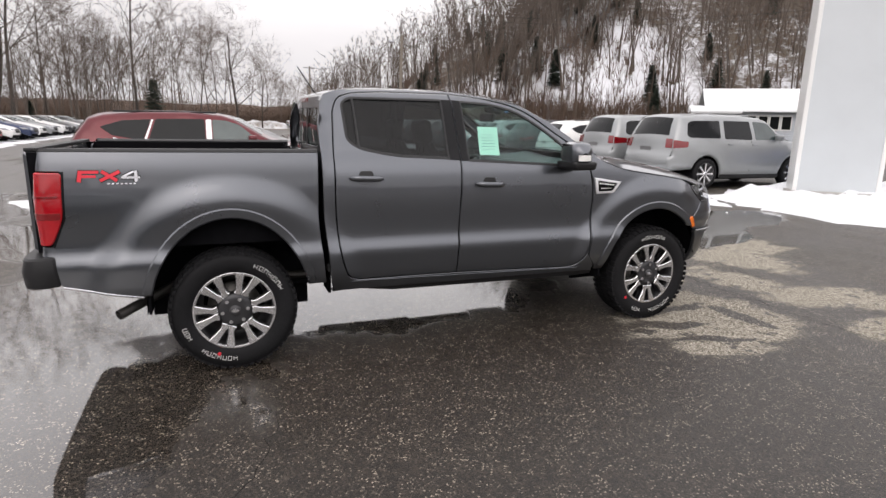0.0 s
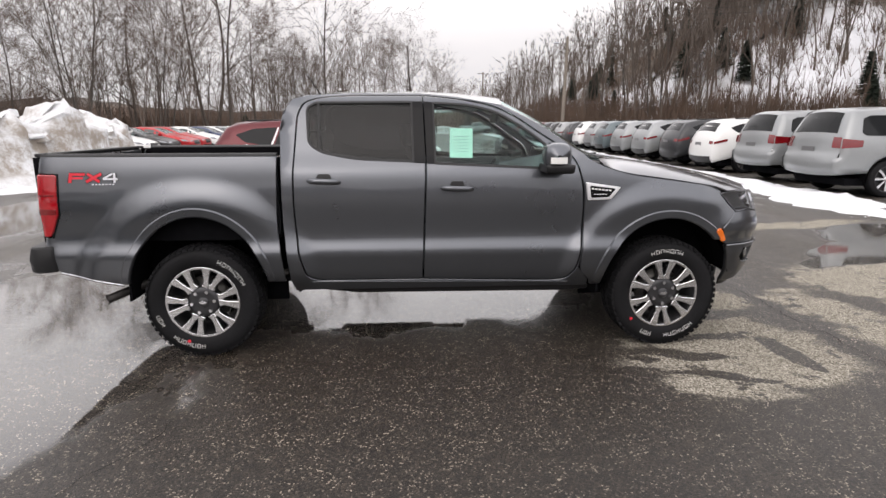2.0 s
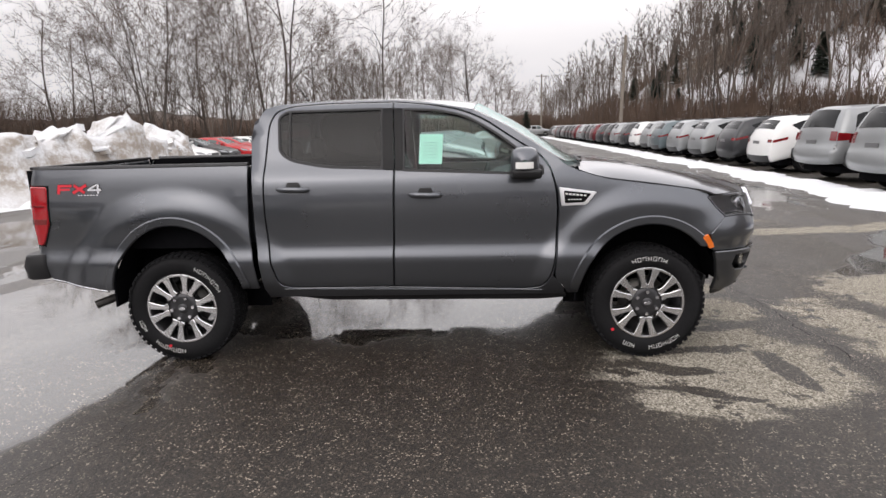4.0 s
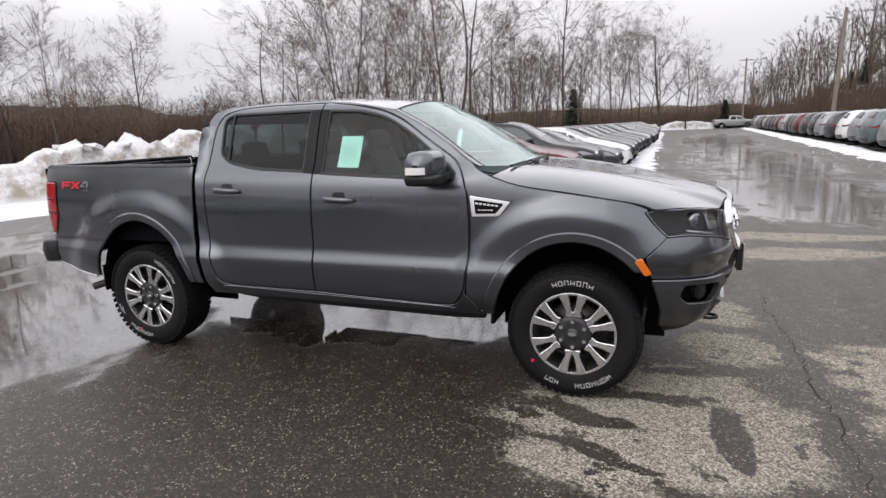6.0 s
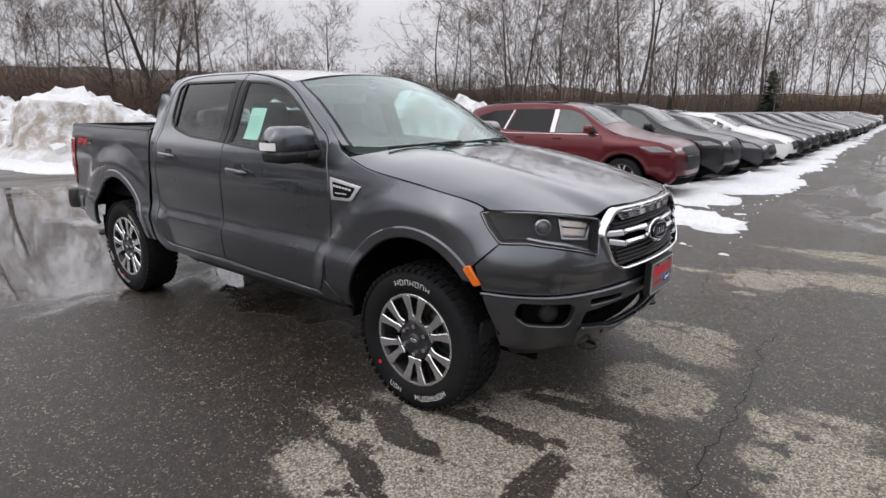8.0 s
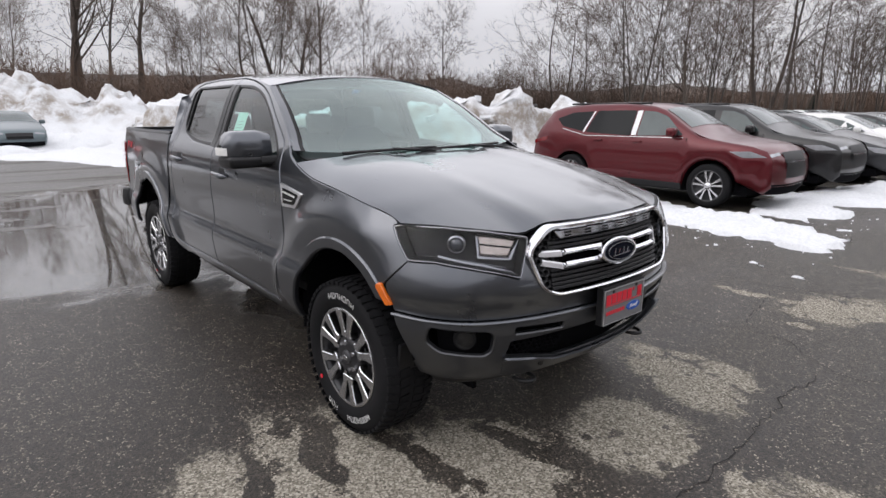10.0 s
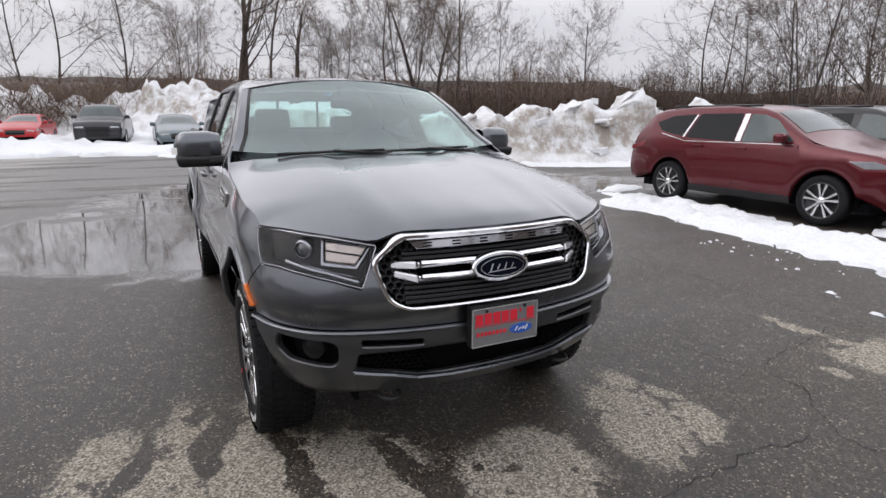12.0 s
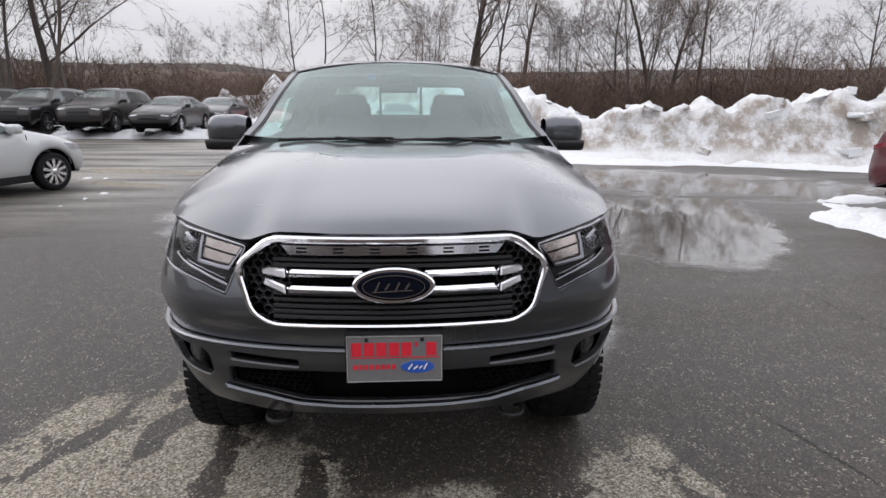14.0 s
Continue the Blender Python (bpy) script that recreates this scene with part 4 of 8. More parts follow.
# windscreen
glass_rows, frame_rows = [], []
for k, t in enumerate(np.linspace(0, 1, 15)):
    x, z = np.interp(t, np.linspace(0, 1, 5), [2.045, 2.286, 2.453, 2.563, 2.655]), np.interp(t, np.linspace(0, 1, 5), [1.708, 1.588, 1.480, 1.402, 1.352])
    y = half_width(x, z) - 0.012
    bow, rise = 0.075 + 0.14 * t, 0.058 * (1 - t) - 0.028 * t
    glass_rows.append([(x + bow * (1 - v * v), v * y, z + rise * (1 - v * v)) for v in np.linspace(-1, 1, 31)])
loft("windscreen", glass_rows, WINDSCREEN, truck, flip=True).visible_shadow = False
for pick in (slice(0, 3), slice(-3, None)):
    strip_rows = [[Vector(p) + Vector((0.003, 0, 0.003)) for p in row[pick]] for row in glass_rows]
    loft("windscreen_pillar", [[row[0], row[0].lerp(row[-1], 0.15), row[0].lerp(row[-1], 0.3)] if pick.start == 0 else [row[-1].lerp(row[0], 0.3), row[-1].lerp(row[0], 0.15), row[-1]] for row in strip_rows], GREY_PAINT, truck, thick=0.006, flip=True)
    loft("windscreen_seal", [[row[0].lerp(row[-1], 0.27) - Vector((0.0015, 0, 0.0015)), row[0].lerp(row[-1], 0.50) - Vector((0.0015, 0, 0.0015))] if pick.start == 0 else [row[-1].lerp(row[0], 0.50) - Vector((0.0015, 0, 0.0015)), row[-1].lerp(row[0], 0.27) - Vector((0.0015, 0, 0.0015))] for row in strip_rows], GLOSS_BLACK, truck, thick=0.002, flip=True)
loft("cowl", [[(x + 0.13 * (1 - v * v), v * 0.80, z) for v in np.linspace(-1, 1, 21)] for x, z in ((2.62, 1.345), (2.68, 1.318), (2.74, 1.310))], BLACK_TRIM, truck, thick=0.01, flip=True)
for y0, y1 in ((-0.62, -0.02), (-0.05, 0.55)):
    wiper = part("wiper", tube_bm((2.84 - 0.10 * y0**2, y0, 1.338), (2.86 - 0.15 * y1**2, y1, 1.352), 0.009, 0.007, 6, tube_bm((2.85 - 0.15 * y1**2, y1 + 0.05, 1.325), (2.86, (y0 + y1) / 2, 1.352), 0.011, 0.008, 6)), BLACK_TRIM, truck)

# bonnet
CUT = spline([2.70, 2.84, 2.94, 3.07, 3.27, 3.46, 3.60, 3.66], [1.318, 1.264, 1.241, 1.222, 1.195, 1.168, 1.142, 1.120])
RIDGE = spline([2.70, 2.80, 3.00, 3.23, 3.45, 3.75, 3.90, 3.98, 4.03, 4.06], [1.336, 1.330, 1.318, 1.290, 1.252, 1.190, 1.155, 1.131, 1.108, 1.085])
NOSE_EDGE = line([0.0, 0.2, 0.415, 0.47, 0.53, 0.60, 0.68, 0.75, 0.81, 0.845, 0.866], [4.058, 4.046, 4.004, 3.992, 3.972, 3.938, 3.886, 3.822, 3.745, 3.688, 3.640])
LAMP_EDGE = line([0.0, 0.40, 0.45, 0.50, 0.60, 0.70, 0.80, 0.866], [1.114, 1.114, 1.096, 1.078, 1.093, 1.108, 1.118, 1.116])
rows = []
vs = np.concatenate([np.linspace(-1, -0.9, 7), np.linspace(-0.88, 0.88, 45), np.linspace(0.9, 1, 7)])
for t in np.linspace(0, 1, 34):
    row = []
    for v in vs:
        y_edge = 0.866
        x0 = 2.748 + 0.075 * (1 - v * v)
        x1 = NOSE_EDGE(abs(v) * y_edge)
        x = x0 + (x1 - x0) * t
        def height_at(x):
            zc, ze = RIDGE(x), CUT(min(x, 3.645)) - max(0.0, x - 3.645) * 0.2
            side = max(0.0, (abs(v) - 0.45) / 0.55)
            z = zc - (zc - ze) * (0.22 * abs(v) ** 2 + 0.78 * side**3.0)
            return z + 0.007 * step(0.34, 0.48, abs(v)) * (1 - step(0.50, 0.80, abs(v)))

        z = height_at(x) + (LAMP_EDGE(abs(v) * y_edge) - height_at(x1)) * max(0.0, (x - 3.0) / (x1 - 3.0)) ** 3
        row.append((x, v * (y_edge + 0.014 * step(0, 0.25, t) - 0.02 * step(0.7, 1, t)), z))
    rows.append(row)
loft("bonnet", rows, GREY_PAINT, truck, thick=0.012, flip=True)

# nose: upper fascia, bumper, grille
GRILLE = [(-0.532, 1.008), (-0.415, 1.108), (0.415, 1.108), (0.532, 1.008), (0.478, 0.855), (0.405, 0.819), (-0.405, 0.819), (-0.478, 0.855)]


def a_of(y):
    return math.copysign(S_NOSE - s_of(abs(y)), y)


half = [(-(S_NOSE - 3.605), 0.858), (-(S_NOSE - 3.64), 0.742), (a_of(-0.88), 0.742), (a_of(-0.6), 0.738), (0.0, 0.732)]
up = [(a_of(-0.40), 0.822), (a_of(-0.470), 0.860), (a_of(-0.515), 1.005), (a_of(-0.545), 0.985), (a_of(-0.566), 0.906), (a_of(-0.66), 0.936), (a_of(-0.76), 0.958), (a_of(-0.85), 0.975), (-(S_NOSE - 3.715), 0.968)]
outline = half + [(-a, z) for a, z in reversed(half[:-1])] + [(-a, z) for a, z in reversed(up)] + up
shell("front_fascia", rounded(outline, 0.01), nose, GREY_PAINT, truck, 0.03, 0.02, 0.004)
shell("fascia_backing", rounded([(-0.95, 0.72), (0.95, 0.72), (0.62, 1.06), (-0.62, 1.06)], 0.05), lambda a, z, d=0.0: nose(a, z, d + 0.075), UNDERBODY, truck, 0.06, 0.01)
low_half = [(-(S_NOSE - 3.64), 0.734), (-(S_NOSE - 3.70), 0.56), (-(S_NOSE - 3.71), 0.450), (-(S_NOSE - 3.80), 0.440), (a_of(-0.72), 0.444), (a_of(-0.60), 0.438), (a_of(-0.50), 0.434), (0.0, 0.434)]
outline = low_half + [(-a, z) for a, z in reversed(low_half[:-1])] + [(a_of(0.6), 0.730), (0.0, 0.724), (a_of(-0.6), 0.730)]
FOG = [(0.862, 0.716), (0.872, 0.650), (0.842, 0.606), (0.690, 0.590), (0.664, 0.612), (0.660, 0.684), (0.686, 0.704)]
SLOT = [(0.572, 0.698), (0.330, 0.684), (0.330, 0.659), (0.572, 0.670)]
holes = []
for s in (-1, 1):
    holes += [rounded([(a_of(s * y), z - 0.012) for y, z in FOG], 0.02), rounded([(a_of(s * y), z) for y, z in SLOT], 0.008)]
MOUTH = [(0.585, 0.634), (0.30, 0.640), (-0.30, 0.640), (-0.585, 0.634), (-0.600, 0.562), (-0.44, 0.537), (-0.33, 0.509), (0.33, 0.509), (0.44, 0.537), (0.600, 0.562)]
holes.append(rounded([(a_of(y), z) for y, z in MOUTH], 0.012))


def tucked(by):
    """The bumper's face below its crease, raked back towards the ground."""
    return lambda a, z, d=0.0: nose(a, z, d - by + 0.06 * max(0.0, 0.715 - z))


bumper = shell("front_bumper", rounded(outline, 0.012), tucked(0.008), SHADED_BUMPER_PAINT, truck, 0.028, 0.03, 0.006, holes=holes)
shell("bumper_backing", rounded([(-0.95, 0.455), (0.95, 0.455), (0.95, 0.73), (-0.95, 0.73)], 0.05), tucked(-0.060), UNDERBODY, bumper, 0.06, 0.01)
# open mesh at both ends of the mouth
mouth_poly = [(y, z) for y, z in rounded(MOUTH, 0.012)]
verts, faces = [], []
for j in range(-3, 4):
    for i in range(-22, 23):
        cy, cz = 0.028 * (i + 0.5 * (j % 2)), 0.590 + 0.021 * j
        if abs(cy) < 0.30 or not inside(np.array([cy]), np.array([cz]), mouth_poly)[0]:
            continue
        k = len(verts)
        for r, d in ((0.016, 0.026), (0.0115, 0.023), (0.0115, 0.045)):
            verts += [tucked(0)(a_of(cy + r * math.cos(radians(60 * q + 30))), cz + r * math.sin(radians(60 * q + 30)) * 0.9, d) for q in range(6)]
        for q in range(6):
            w = (q + 1) % 6
            faces += [(k + q, k + w, k + 6 + w, k + 6 + q), (k + 6 + q, k + 6 + w, k + 12 + w, k + 12 + q)]
for s in (-1, 1):
    under("lower_mesh", mesh_of("lower_mesh", verts, [t for t in faces if verts[t[0]].y * s > 0], UNDERBODY, False), bumper)
shell("bumper_lip", rounded([(-(S_NOSE - 3.64), 0.728), (a_of(-0.85), 0.730), (a_of(-0.6), 0.724), (0.0, 0.718), (a_of(0.6), 0.724), (a_of(0.85), 0.730), (S_NOSE - 3.64, 0.728), (S_NOSE - 3.64, 0.741), (a_of(0.6), 0.738), (0, 0.732), (a_of(-0.6), 0.738), (-(S_NOSE - 3.64), 0.741)], 0.003), lambda a, z, d=0.0: nose(a, z, d - 0.024), GREY_PAINT, bumper, 0.03, 0.02, 0.006)
LIP = [(-0.612, 0.566), (-0.46, 0.541), (-0.345, 0.511), (-0.2, 0.502), (0.2, 0.502), (0.345, 0.511), (0.46, 0.541), (0.612, 0.566)]
shell("skid_lip", rounded([(a_of(y), z) for y, z in LIP] + [(a_of(y), z - 0.018) for y, z in reversed(LIP)], 0.003), tucked(0.036), GREY_PAINT, bumper, 0.03, 0.03, 0.0085)
shell("skid_plate", rounded([(a_of(y), z - 0.011) for y, z in LIP] + [(a_of(0.60), 0.455), (a_of(0.47), 0.430), (a_of(-0.47), 0.430), (a_of(-0.60), 0.455)], 0.008), tucked(0.015), SHADED_BUMPER_PAINT, bumper, 0.04, 0.03, 0.005)
shell("air_dam", rounded([(-(S_NOSE - 3.72), 0.462), (S_NOSE - 3.72, 0.462), (S_NOSE - 3.76, 0.40), (a_of(0.5), 0.415), (a_of(-0.5), 0.415), (-(S_NOSE - 3.76), 0.40)], 0.02), lambda a, z, d=0.0: nose(a, max(z, 0.41), d + 0.03) + Vector((0, 0, z - max(z, 0.41))), BLACK_TRIM, bumper, 0.05, 0.01)
for s in (-1, 1):
    c = nose(a_of(s * 0.766), 0.648, 0.035)
    way = (nose(a_of(s * 0.766), 0.648, 0.0) - c).normalized()
    turn = way.to_track_quat("Z", "Y").to_matrix()
    fog = loft("fog_lamp", [[c + turn @ p for p in ring] for ring in lathe([(0.001, 0.004), (0.030, 0.002), (0.040, -0.004), (0.044, 0.004), (0.048, -0.002), (0.048, -0.03)], 20, axis="Z")], LAMP_DARK, bumper, closed=True)
    part("fog_lens", tube_bm(c + way * 0.004, c + way * 0.009, 0.038, 0.034, 18), CLEAR, fog)
    loft("tow_hook", [[(3.955 + 0.055 * math.cos(a) + 0.010 * math.cos(b) * math.cos(a), s * 0.43 + 0.042 * math.sin(a) + 0.010 * math.cos(b) * math.sin(a), 0.412 + 0.010 * math.sin(b)) for b in np.linspace(0, 2 * math.pi, 8, endpoint=False)] for a in np.linspace(-1.9, 1.9, 14)], BLACK_TRIM, truck, closed=True, flip=True)
shell("bumper_sticker", rounded([(a_of(0.858), 0.545), (a_of(0.885), 0.560), (a_of(0.885), 0.515), (a_of(0.858), 0.500)], 0.002), tucked(0.012), WHITE_MARK, bumper, 0.02, 0.002, 0.0005, label="small white sticker")
part("sensor_dot", tube_bm(tucked(0.014)(a_of(-0.40), 0.485), tucked(0.020)(a_of(-0.40), 0.485), 0.012, 0.011, 12), BLACK_TRIM, bumper)


def grille(y, z, d=0.0):
    return Vector((4.122 - 0.24 * y * y - 0.22 * (z - 0.90) - d, y, z))


shell("grille_backing", rounded([(y * 0.97, 0.96 + (z - 0.96) * 0.97) for y, z in GRILLE], 0.03), lambda y, z, d=0.0: grille(y, z, d + 0.055), UNDERBODY, truck, 0.06, 0.01)
frame_in = [(-0.509, 1.006), (-0.402, 1.086), (0.402, 1.086), (0.509, 1.006), (0.463, 0.864), (0.399, 0.830), (-0.399, 0.830), (-0.463, 0.864)]
grille_thing = shell("grille_frame", rounded(GRILLE, 0.04), lambda y, z, d=0.0: grille(y, z, d - 0.012), CHROME, truck, 0.025, 0.035, 0.0055, holes=[rounded(frame_in, 0.035)], label="chrome octagonal grille surround")
# honeycomb of the grille
verts, faces = [], []
inner = [Vector(p) for p in rounded([(y * 0.99, 0.96 + (z - 0.96) * 0.99) for y, z in frame_in], 0.035)]
inner_poly = [(p.x, p.y) for p in inner]
pitch = 0.030
for j in range(-6, 7):
    for i in range(-20, 21):
        cy, cz = pitch * (i + 0.5 * (j % 2)), 0.96 + pitch * 0.80 * j
        if abs(cy) < 0.34:
            continue
        if not inside(np.array([cy]), np.array([cz]), inner_poly)[0]:
            continue
        k = len(verts)
        for r, d in ((pitch * 0.60, 0.030), (pitch * 0.42, 0.026), (pitch * 0.42, 0.045)):
            verts += [grille(cy + r * math.cos(radians(60 * q + 30)), cz + r * math.sin(radians(60 * q + 30)) * 0.9, d) for q in range(6)]
        for q in range(6):
            w = (q + 1) % 6
            faces += [(k + q, k + w, k + 6 + w, k + 6 + q), (k + 6 + q, k + 6 + w, k + 12 + w, k + 12 + q)]
for s in (-1, 1):
    under("grille_mesh", mesh_of("grille_mesh", verts, [t for t in faces if verts[t[0]].y * s > 0], BLACK_TRIM, False), grille_thing)
for z in (0.843, 0.860, 0.878, 0.898, 0.918, 1.010, 1.028):
    shell("grille_slat", rounded([(-0.40, z - 0.006), (0.40, z - 0.006), (0.40, z + 0.006), (-0.40, z + 0.006)], 0.003), lambda y, z, d=0.0: grille(y, z, d + 0.018), BLACK_TRIM, grille_thing, 0.05, 0.02, 0.002)
for z0, z1, ya, yb in ((0.988, 0.978, 0.10, 0.445), (0.936, 0.945, 0.10, 0.437)):
    for s in (-1, 1):
        shell("chrome_bar", rounded([(s * ya, z0 - 0.011), (s * 0.35, z0 - 0.013), (s * 0.352, z0 + 0.013), (s * ya, z0 + 0.011)], 0.003), lambda y, z, d=0.0: grille(y, z, d - 0.006), CHROME, grille_thing, 0.03, 0.03, 0.0095)
        shell("bar_end", rounded([(s * 0.353, z0 - 0.014), (s * yb, z1 - 0.006), (s * yb, z1 + 0.020), (s * 0.355, z0 + 0.013)], 0.003), lambda y, z, d=0.0: grille(y, z, d - 0.008 + 0.45 * (abs(y) - 0.353)), SATIN, grille_thing, 0.03, 0.03, 0.005)
strip = shell("name_strip", rounded([(-0.345, 1.046), (0.345, 1.046), (0.372, 1.079), (-0.372, 1.079)], 0.006), lambda y, z, d=0.0: grille(y, z, d + 0.004), STRIP_CHROME, grille_thing, 0.04, 0.02, 0.003)
for k in range(6):
    y0 = -0.300 + 0.120 * k
    bars("strip_bar", lambda y, z, d=0.0: grille(y, z, d + 0.003), [(y0 - 0.017, 1.069, y0 + 0.017, 1.069, 0.006), (y0 - 0.017, 1.057, y0 + 0.017, 1.057, 0.006)], GLOSS_BLACK, strip)
emblem = new("emblem")
emblem.parent = truck
for name, a, b, out, m in (("emblem_ring", 0.134, 0.058, 0.020, CHROME), ("emblem_field", 0.119, 0.046, 0.024, NAVY_MARK)):
    shell(name, [(a * math.cos(t), 0.957 + b * math.sin(t)) for t in np.linspace(0, 2 * math.pi, 48, endpoint=False)], lambda y, z, d=0.0, out=out: grille(y * 0.9, z, d - out) * 1.0 + Vector((0, y * 0.1, 0)), m, emblem, 0.02, 0.03, 0.005)
bars("emblem_script", lambda y, z, d=0.0: grille(y, z, d - 0.0265), [(-0.06 + 0.032 * k, 0.942 + 0.006 * (k % 2), -0.045 + 0.032 * k, 0.972 - 0.004 * (k % 2), 0.006) for k in range(4)] + [(-0.07, 0.940, 0.06, 0.946, 0.004)] + [(0.100 * math.cos(0.25 * k), 0.957 + 0.036 * math.sin(0.25 * k), 0.100 * math.cos(0.25 * k + 0.25), 0.957 + 0.036 * math.sin(0.25 * k + 0.25), 0.003) for k in range(25)], STRIP_CHROME, emblem)
# dealer plate, its words as plain bars
plate = tagged(new("dealer_plate"), "grey dealer plate with red bars and a blue oval")
plate.parent = truck
flat = lambda y, z, d=0.0: Vector((4.166 - d, y, z + 0.016))
part("plate_bracket", box_bm((0.03, 0.32, 0.172), (4.145, 0.0, 0.726)), BLACK_TRIM, plate)
part("plate_body", box_bm((0.008, 0.312, 0.160), (4.162, 0.0, 0.721), (0, 0, 0), 0.003), PLATE_GREY, plate)
bars("plate_frame", flat, [(-0.154, 0.784, 0.154, 0.784, 0.003), (-0.154, 0.626, 0.154, 0.626, 0.003), (-0.154, 0.626, -0.154, 0.784, 0.003), (0.154, 0.626, 0.154, 0.784, 0.003)], SATIN, plate)
strokes = [(-0.140 + 0.0405 * k, 0.739, -0.107 + 0.0405 * k, 0.739, 0.046) for k in (0, 1, 2, 3, 4, 6)] + [(0.066, 0.755, 0.075, 0.755, 0.016)]
bars("plate_wording", flat, strokes + [(-0.145, 0.710, 0.145, 0.710, 0.003)] + [(-0.135 + 0.018 * k, 0.677, -0.123 + 0.018 * k, 0.677, 0.016) for k in range(8)], RED_MARK, plate)
shell("plate_oval", [(0.075 + 0.055 * math.cos(t), 0.676 + 0.022 * math.sin(t)) for t in np.linspace(0, 2 * math.pi, 32, endpoint=False)], lambda y, z, d=0.0: flat(y, z, d - 0.002), BLUE_MARK, plate, 0.02, 0.003, 0.001)
bars("oval_stroke", lambda y, z, d=0.0: flat(y, z, d - 0.0022), [(0.045, 0.668, 0.058, 0.686, 0.004), (0.062, 0.668, 0.075, 0.680, 0.004), (0.080, 0.670, 0.090, 0.680, 0.004), (0.095, 0.668, 0.106, 0.688, 0.004)], WHITE_MARK, plate)
for y in (-0.09, 0.09):
    part("plate_screw", tube_bm((4.162, y, 0.788), (4.171, y, 0.788), 0.007, 0.006, 10), BLACK_TRIM, plate)

# tailgate, rear bumper, bed
part("tailgate_cap", box_bm((0.060, 1.50, 0.022), (-1.020, 0, 1.376), (0, 0, 0), 0.006), BLACK_TRIM, truck)
part("tailgate", box_bm((0.05, 1.50, 0.56), (-1.035, 0, 1.085), (0, 0, 0), 0.02), GREY_PAINT, truck)
for sgn, flip in ((-1, False), (1, True)):
    f = hull(sgn)
    shell("rear_bumper", rounded([(-0.915, 0.618, 0.02), (-0.935, 0.79, 0.02), (-1.9, 0.79), (-1.9, 0.60)], 0.01), lambda s, z, d=0.0, f=f: f(s, z, d - 0.080 * step(-0.90, -1.06, s) - 0.006), BLACK_TRIM, truck, 0.05, 0.12, 0.01, flip=flip)
    part("bed_wall", box_bm((1.54, 0.06, 0.56), (-0.25, sgn * 0.79, 1.085)), UNDERBODY, truck)
    part("cab_corner", box_bm((0.02, 0.2, 1.1), (0.625, sgn * 0.62, 0.95)), UNDERBODY, truck)
part("bed_floor", box_bm((1.56, 1.56, 0.06), (-0.25, 0, 0.84)), BLACK_TRIM, truck)
part("bed_front", box_bm((0.05, 1.66, 0.52), (0.515, 0, 1.10)), GREY_PAINT, truck)
# cab back with its window
f = hull(-1)
back = lambda y, z, d=0.0: Vector((0.572 + 0.10 * max(0.0, z - 1.40) ** 1.5 + 0.05 * y * y + d, y, z))
rear_pane = [(-0.60, 1.395), (0.60, 1.395), (0.555, 1.655), (-0.555, 1.655)]
shell("cab_back", rounded([(-0.84, 0.6), (0.84, 0.6), (0.815, 1.33), (0.672, 1.655), (0.57, 1.73), (-0.57, 1.73), (-0.672, 1.655), (-0.815, 1.33)], 0.03), back, GREY_PAINT, truck, 0.06, 0.02, holes=[rounded(rear_pane, 0.05)], flip=True)
shell("rear_window", rounded(rear_pane, 0.05), lambda y, z, d=0.0: back(y, z, d + 0.006), WINDOW, truck, 0.08, 0.004, 0.001, flip=True).visible_shadow = False
for y0 in (-0.18, 0.18):
    bars("rear_window_frame", lambda y, z, d=0.0: back(y, z, d), [(y0, 1.395, y0, 1.655, 0.02)], BLACK_TRIM, truck, high=0.004)
part("brake_lamp", box_bm((0.03, 0.30, 0.03), (0.60, 0, 1.715), (0, 0, 0), 0.006), RED_DEEP, truck)

# cabin
part("cabin_floor", box_bm((2.1, 1.62, 0.05), (1.65, 0, 0.60)), CABIN_TRIM, truck)
loft("headliner", [[(x, v * (half_width(x, rail_at(x)) - 0.06), rail_at(x) - 0.03 + 0.02 * (1 - v * v)) for v in np.linspace(-1, 1, 9)] for x in np.linspace(0.68, 2.02, 8)], HEADLINER, truck, thick=0.01)
for sgn in (-1, 1):
    part("door_lining", box_bm((0.80, 0.05, 0.62), (1.10, sgn * 0.815, 0.98), (0, 0, 0), 0.01), CABIN_TRIM, truck)
    part("door_lining", box_bm((0.95, 0.05, 0.60), (2.05, sgn * 0.815, 0.97), (0, 0, 0), 0.01), CABIN_TRIM, truck)
rows = []
for x, z in ((2.16, 0.80), (2.17, 1.05), (2.22, 1.17), (2.32, 1.22), (2.5, 1.255), (2.72, 1.29), (2.80, 1.28)):
    rows.append([(x + 0.02 * math.cos(3 * v), v * 0.79, z + 0.03 * math.exp(-((v - 0.47) / 0.22) ** 2) * step(2.2, 2.35, x)) for v in np.linspace(-1, 1, 25)])
loft("dashboard", rows, CABIN_TRIM, truck, thick=0.01, flip=True)
rows = []
for a in np.linspace(0, 2 * math.pi, 28):
    c = Vector((2.13, 0.40, 1.10)) + Vector((0.19 * math.sin(a) * 0.40, 0.19 * math.cos(a), 0.19 * math.sin(a) * 0.92))
    o = (c - Vector((2.13, 0.40, 1.10))).normalized()
    rows.append([c + o * 0.016 * math.cos(b) + Vector((0.92, 0, -0.40)) * 0.016 * math.sin(b) for b in np.linspace(0, 2 * math.pi, 8, endpoint=False)])
wheel_ring = loft("steering_wheel", rows, BLACK_TRIM, truck, closed=True)
part("wheel_hub", box_bm((0.05, 0.16, 0.12), (2.14, 0.40, 1.09), (0, -24, 0), 0.02), BLACK_TRIM, wheel_ring)
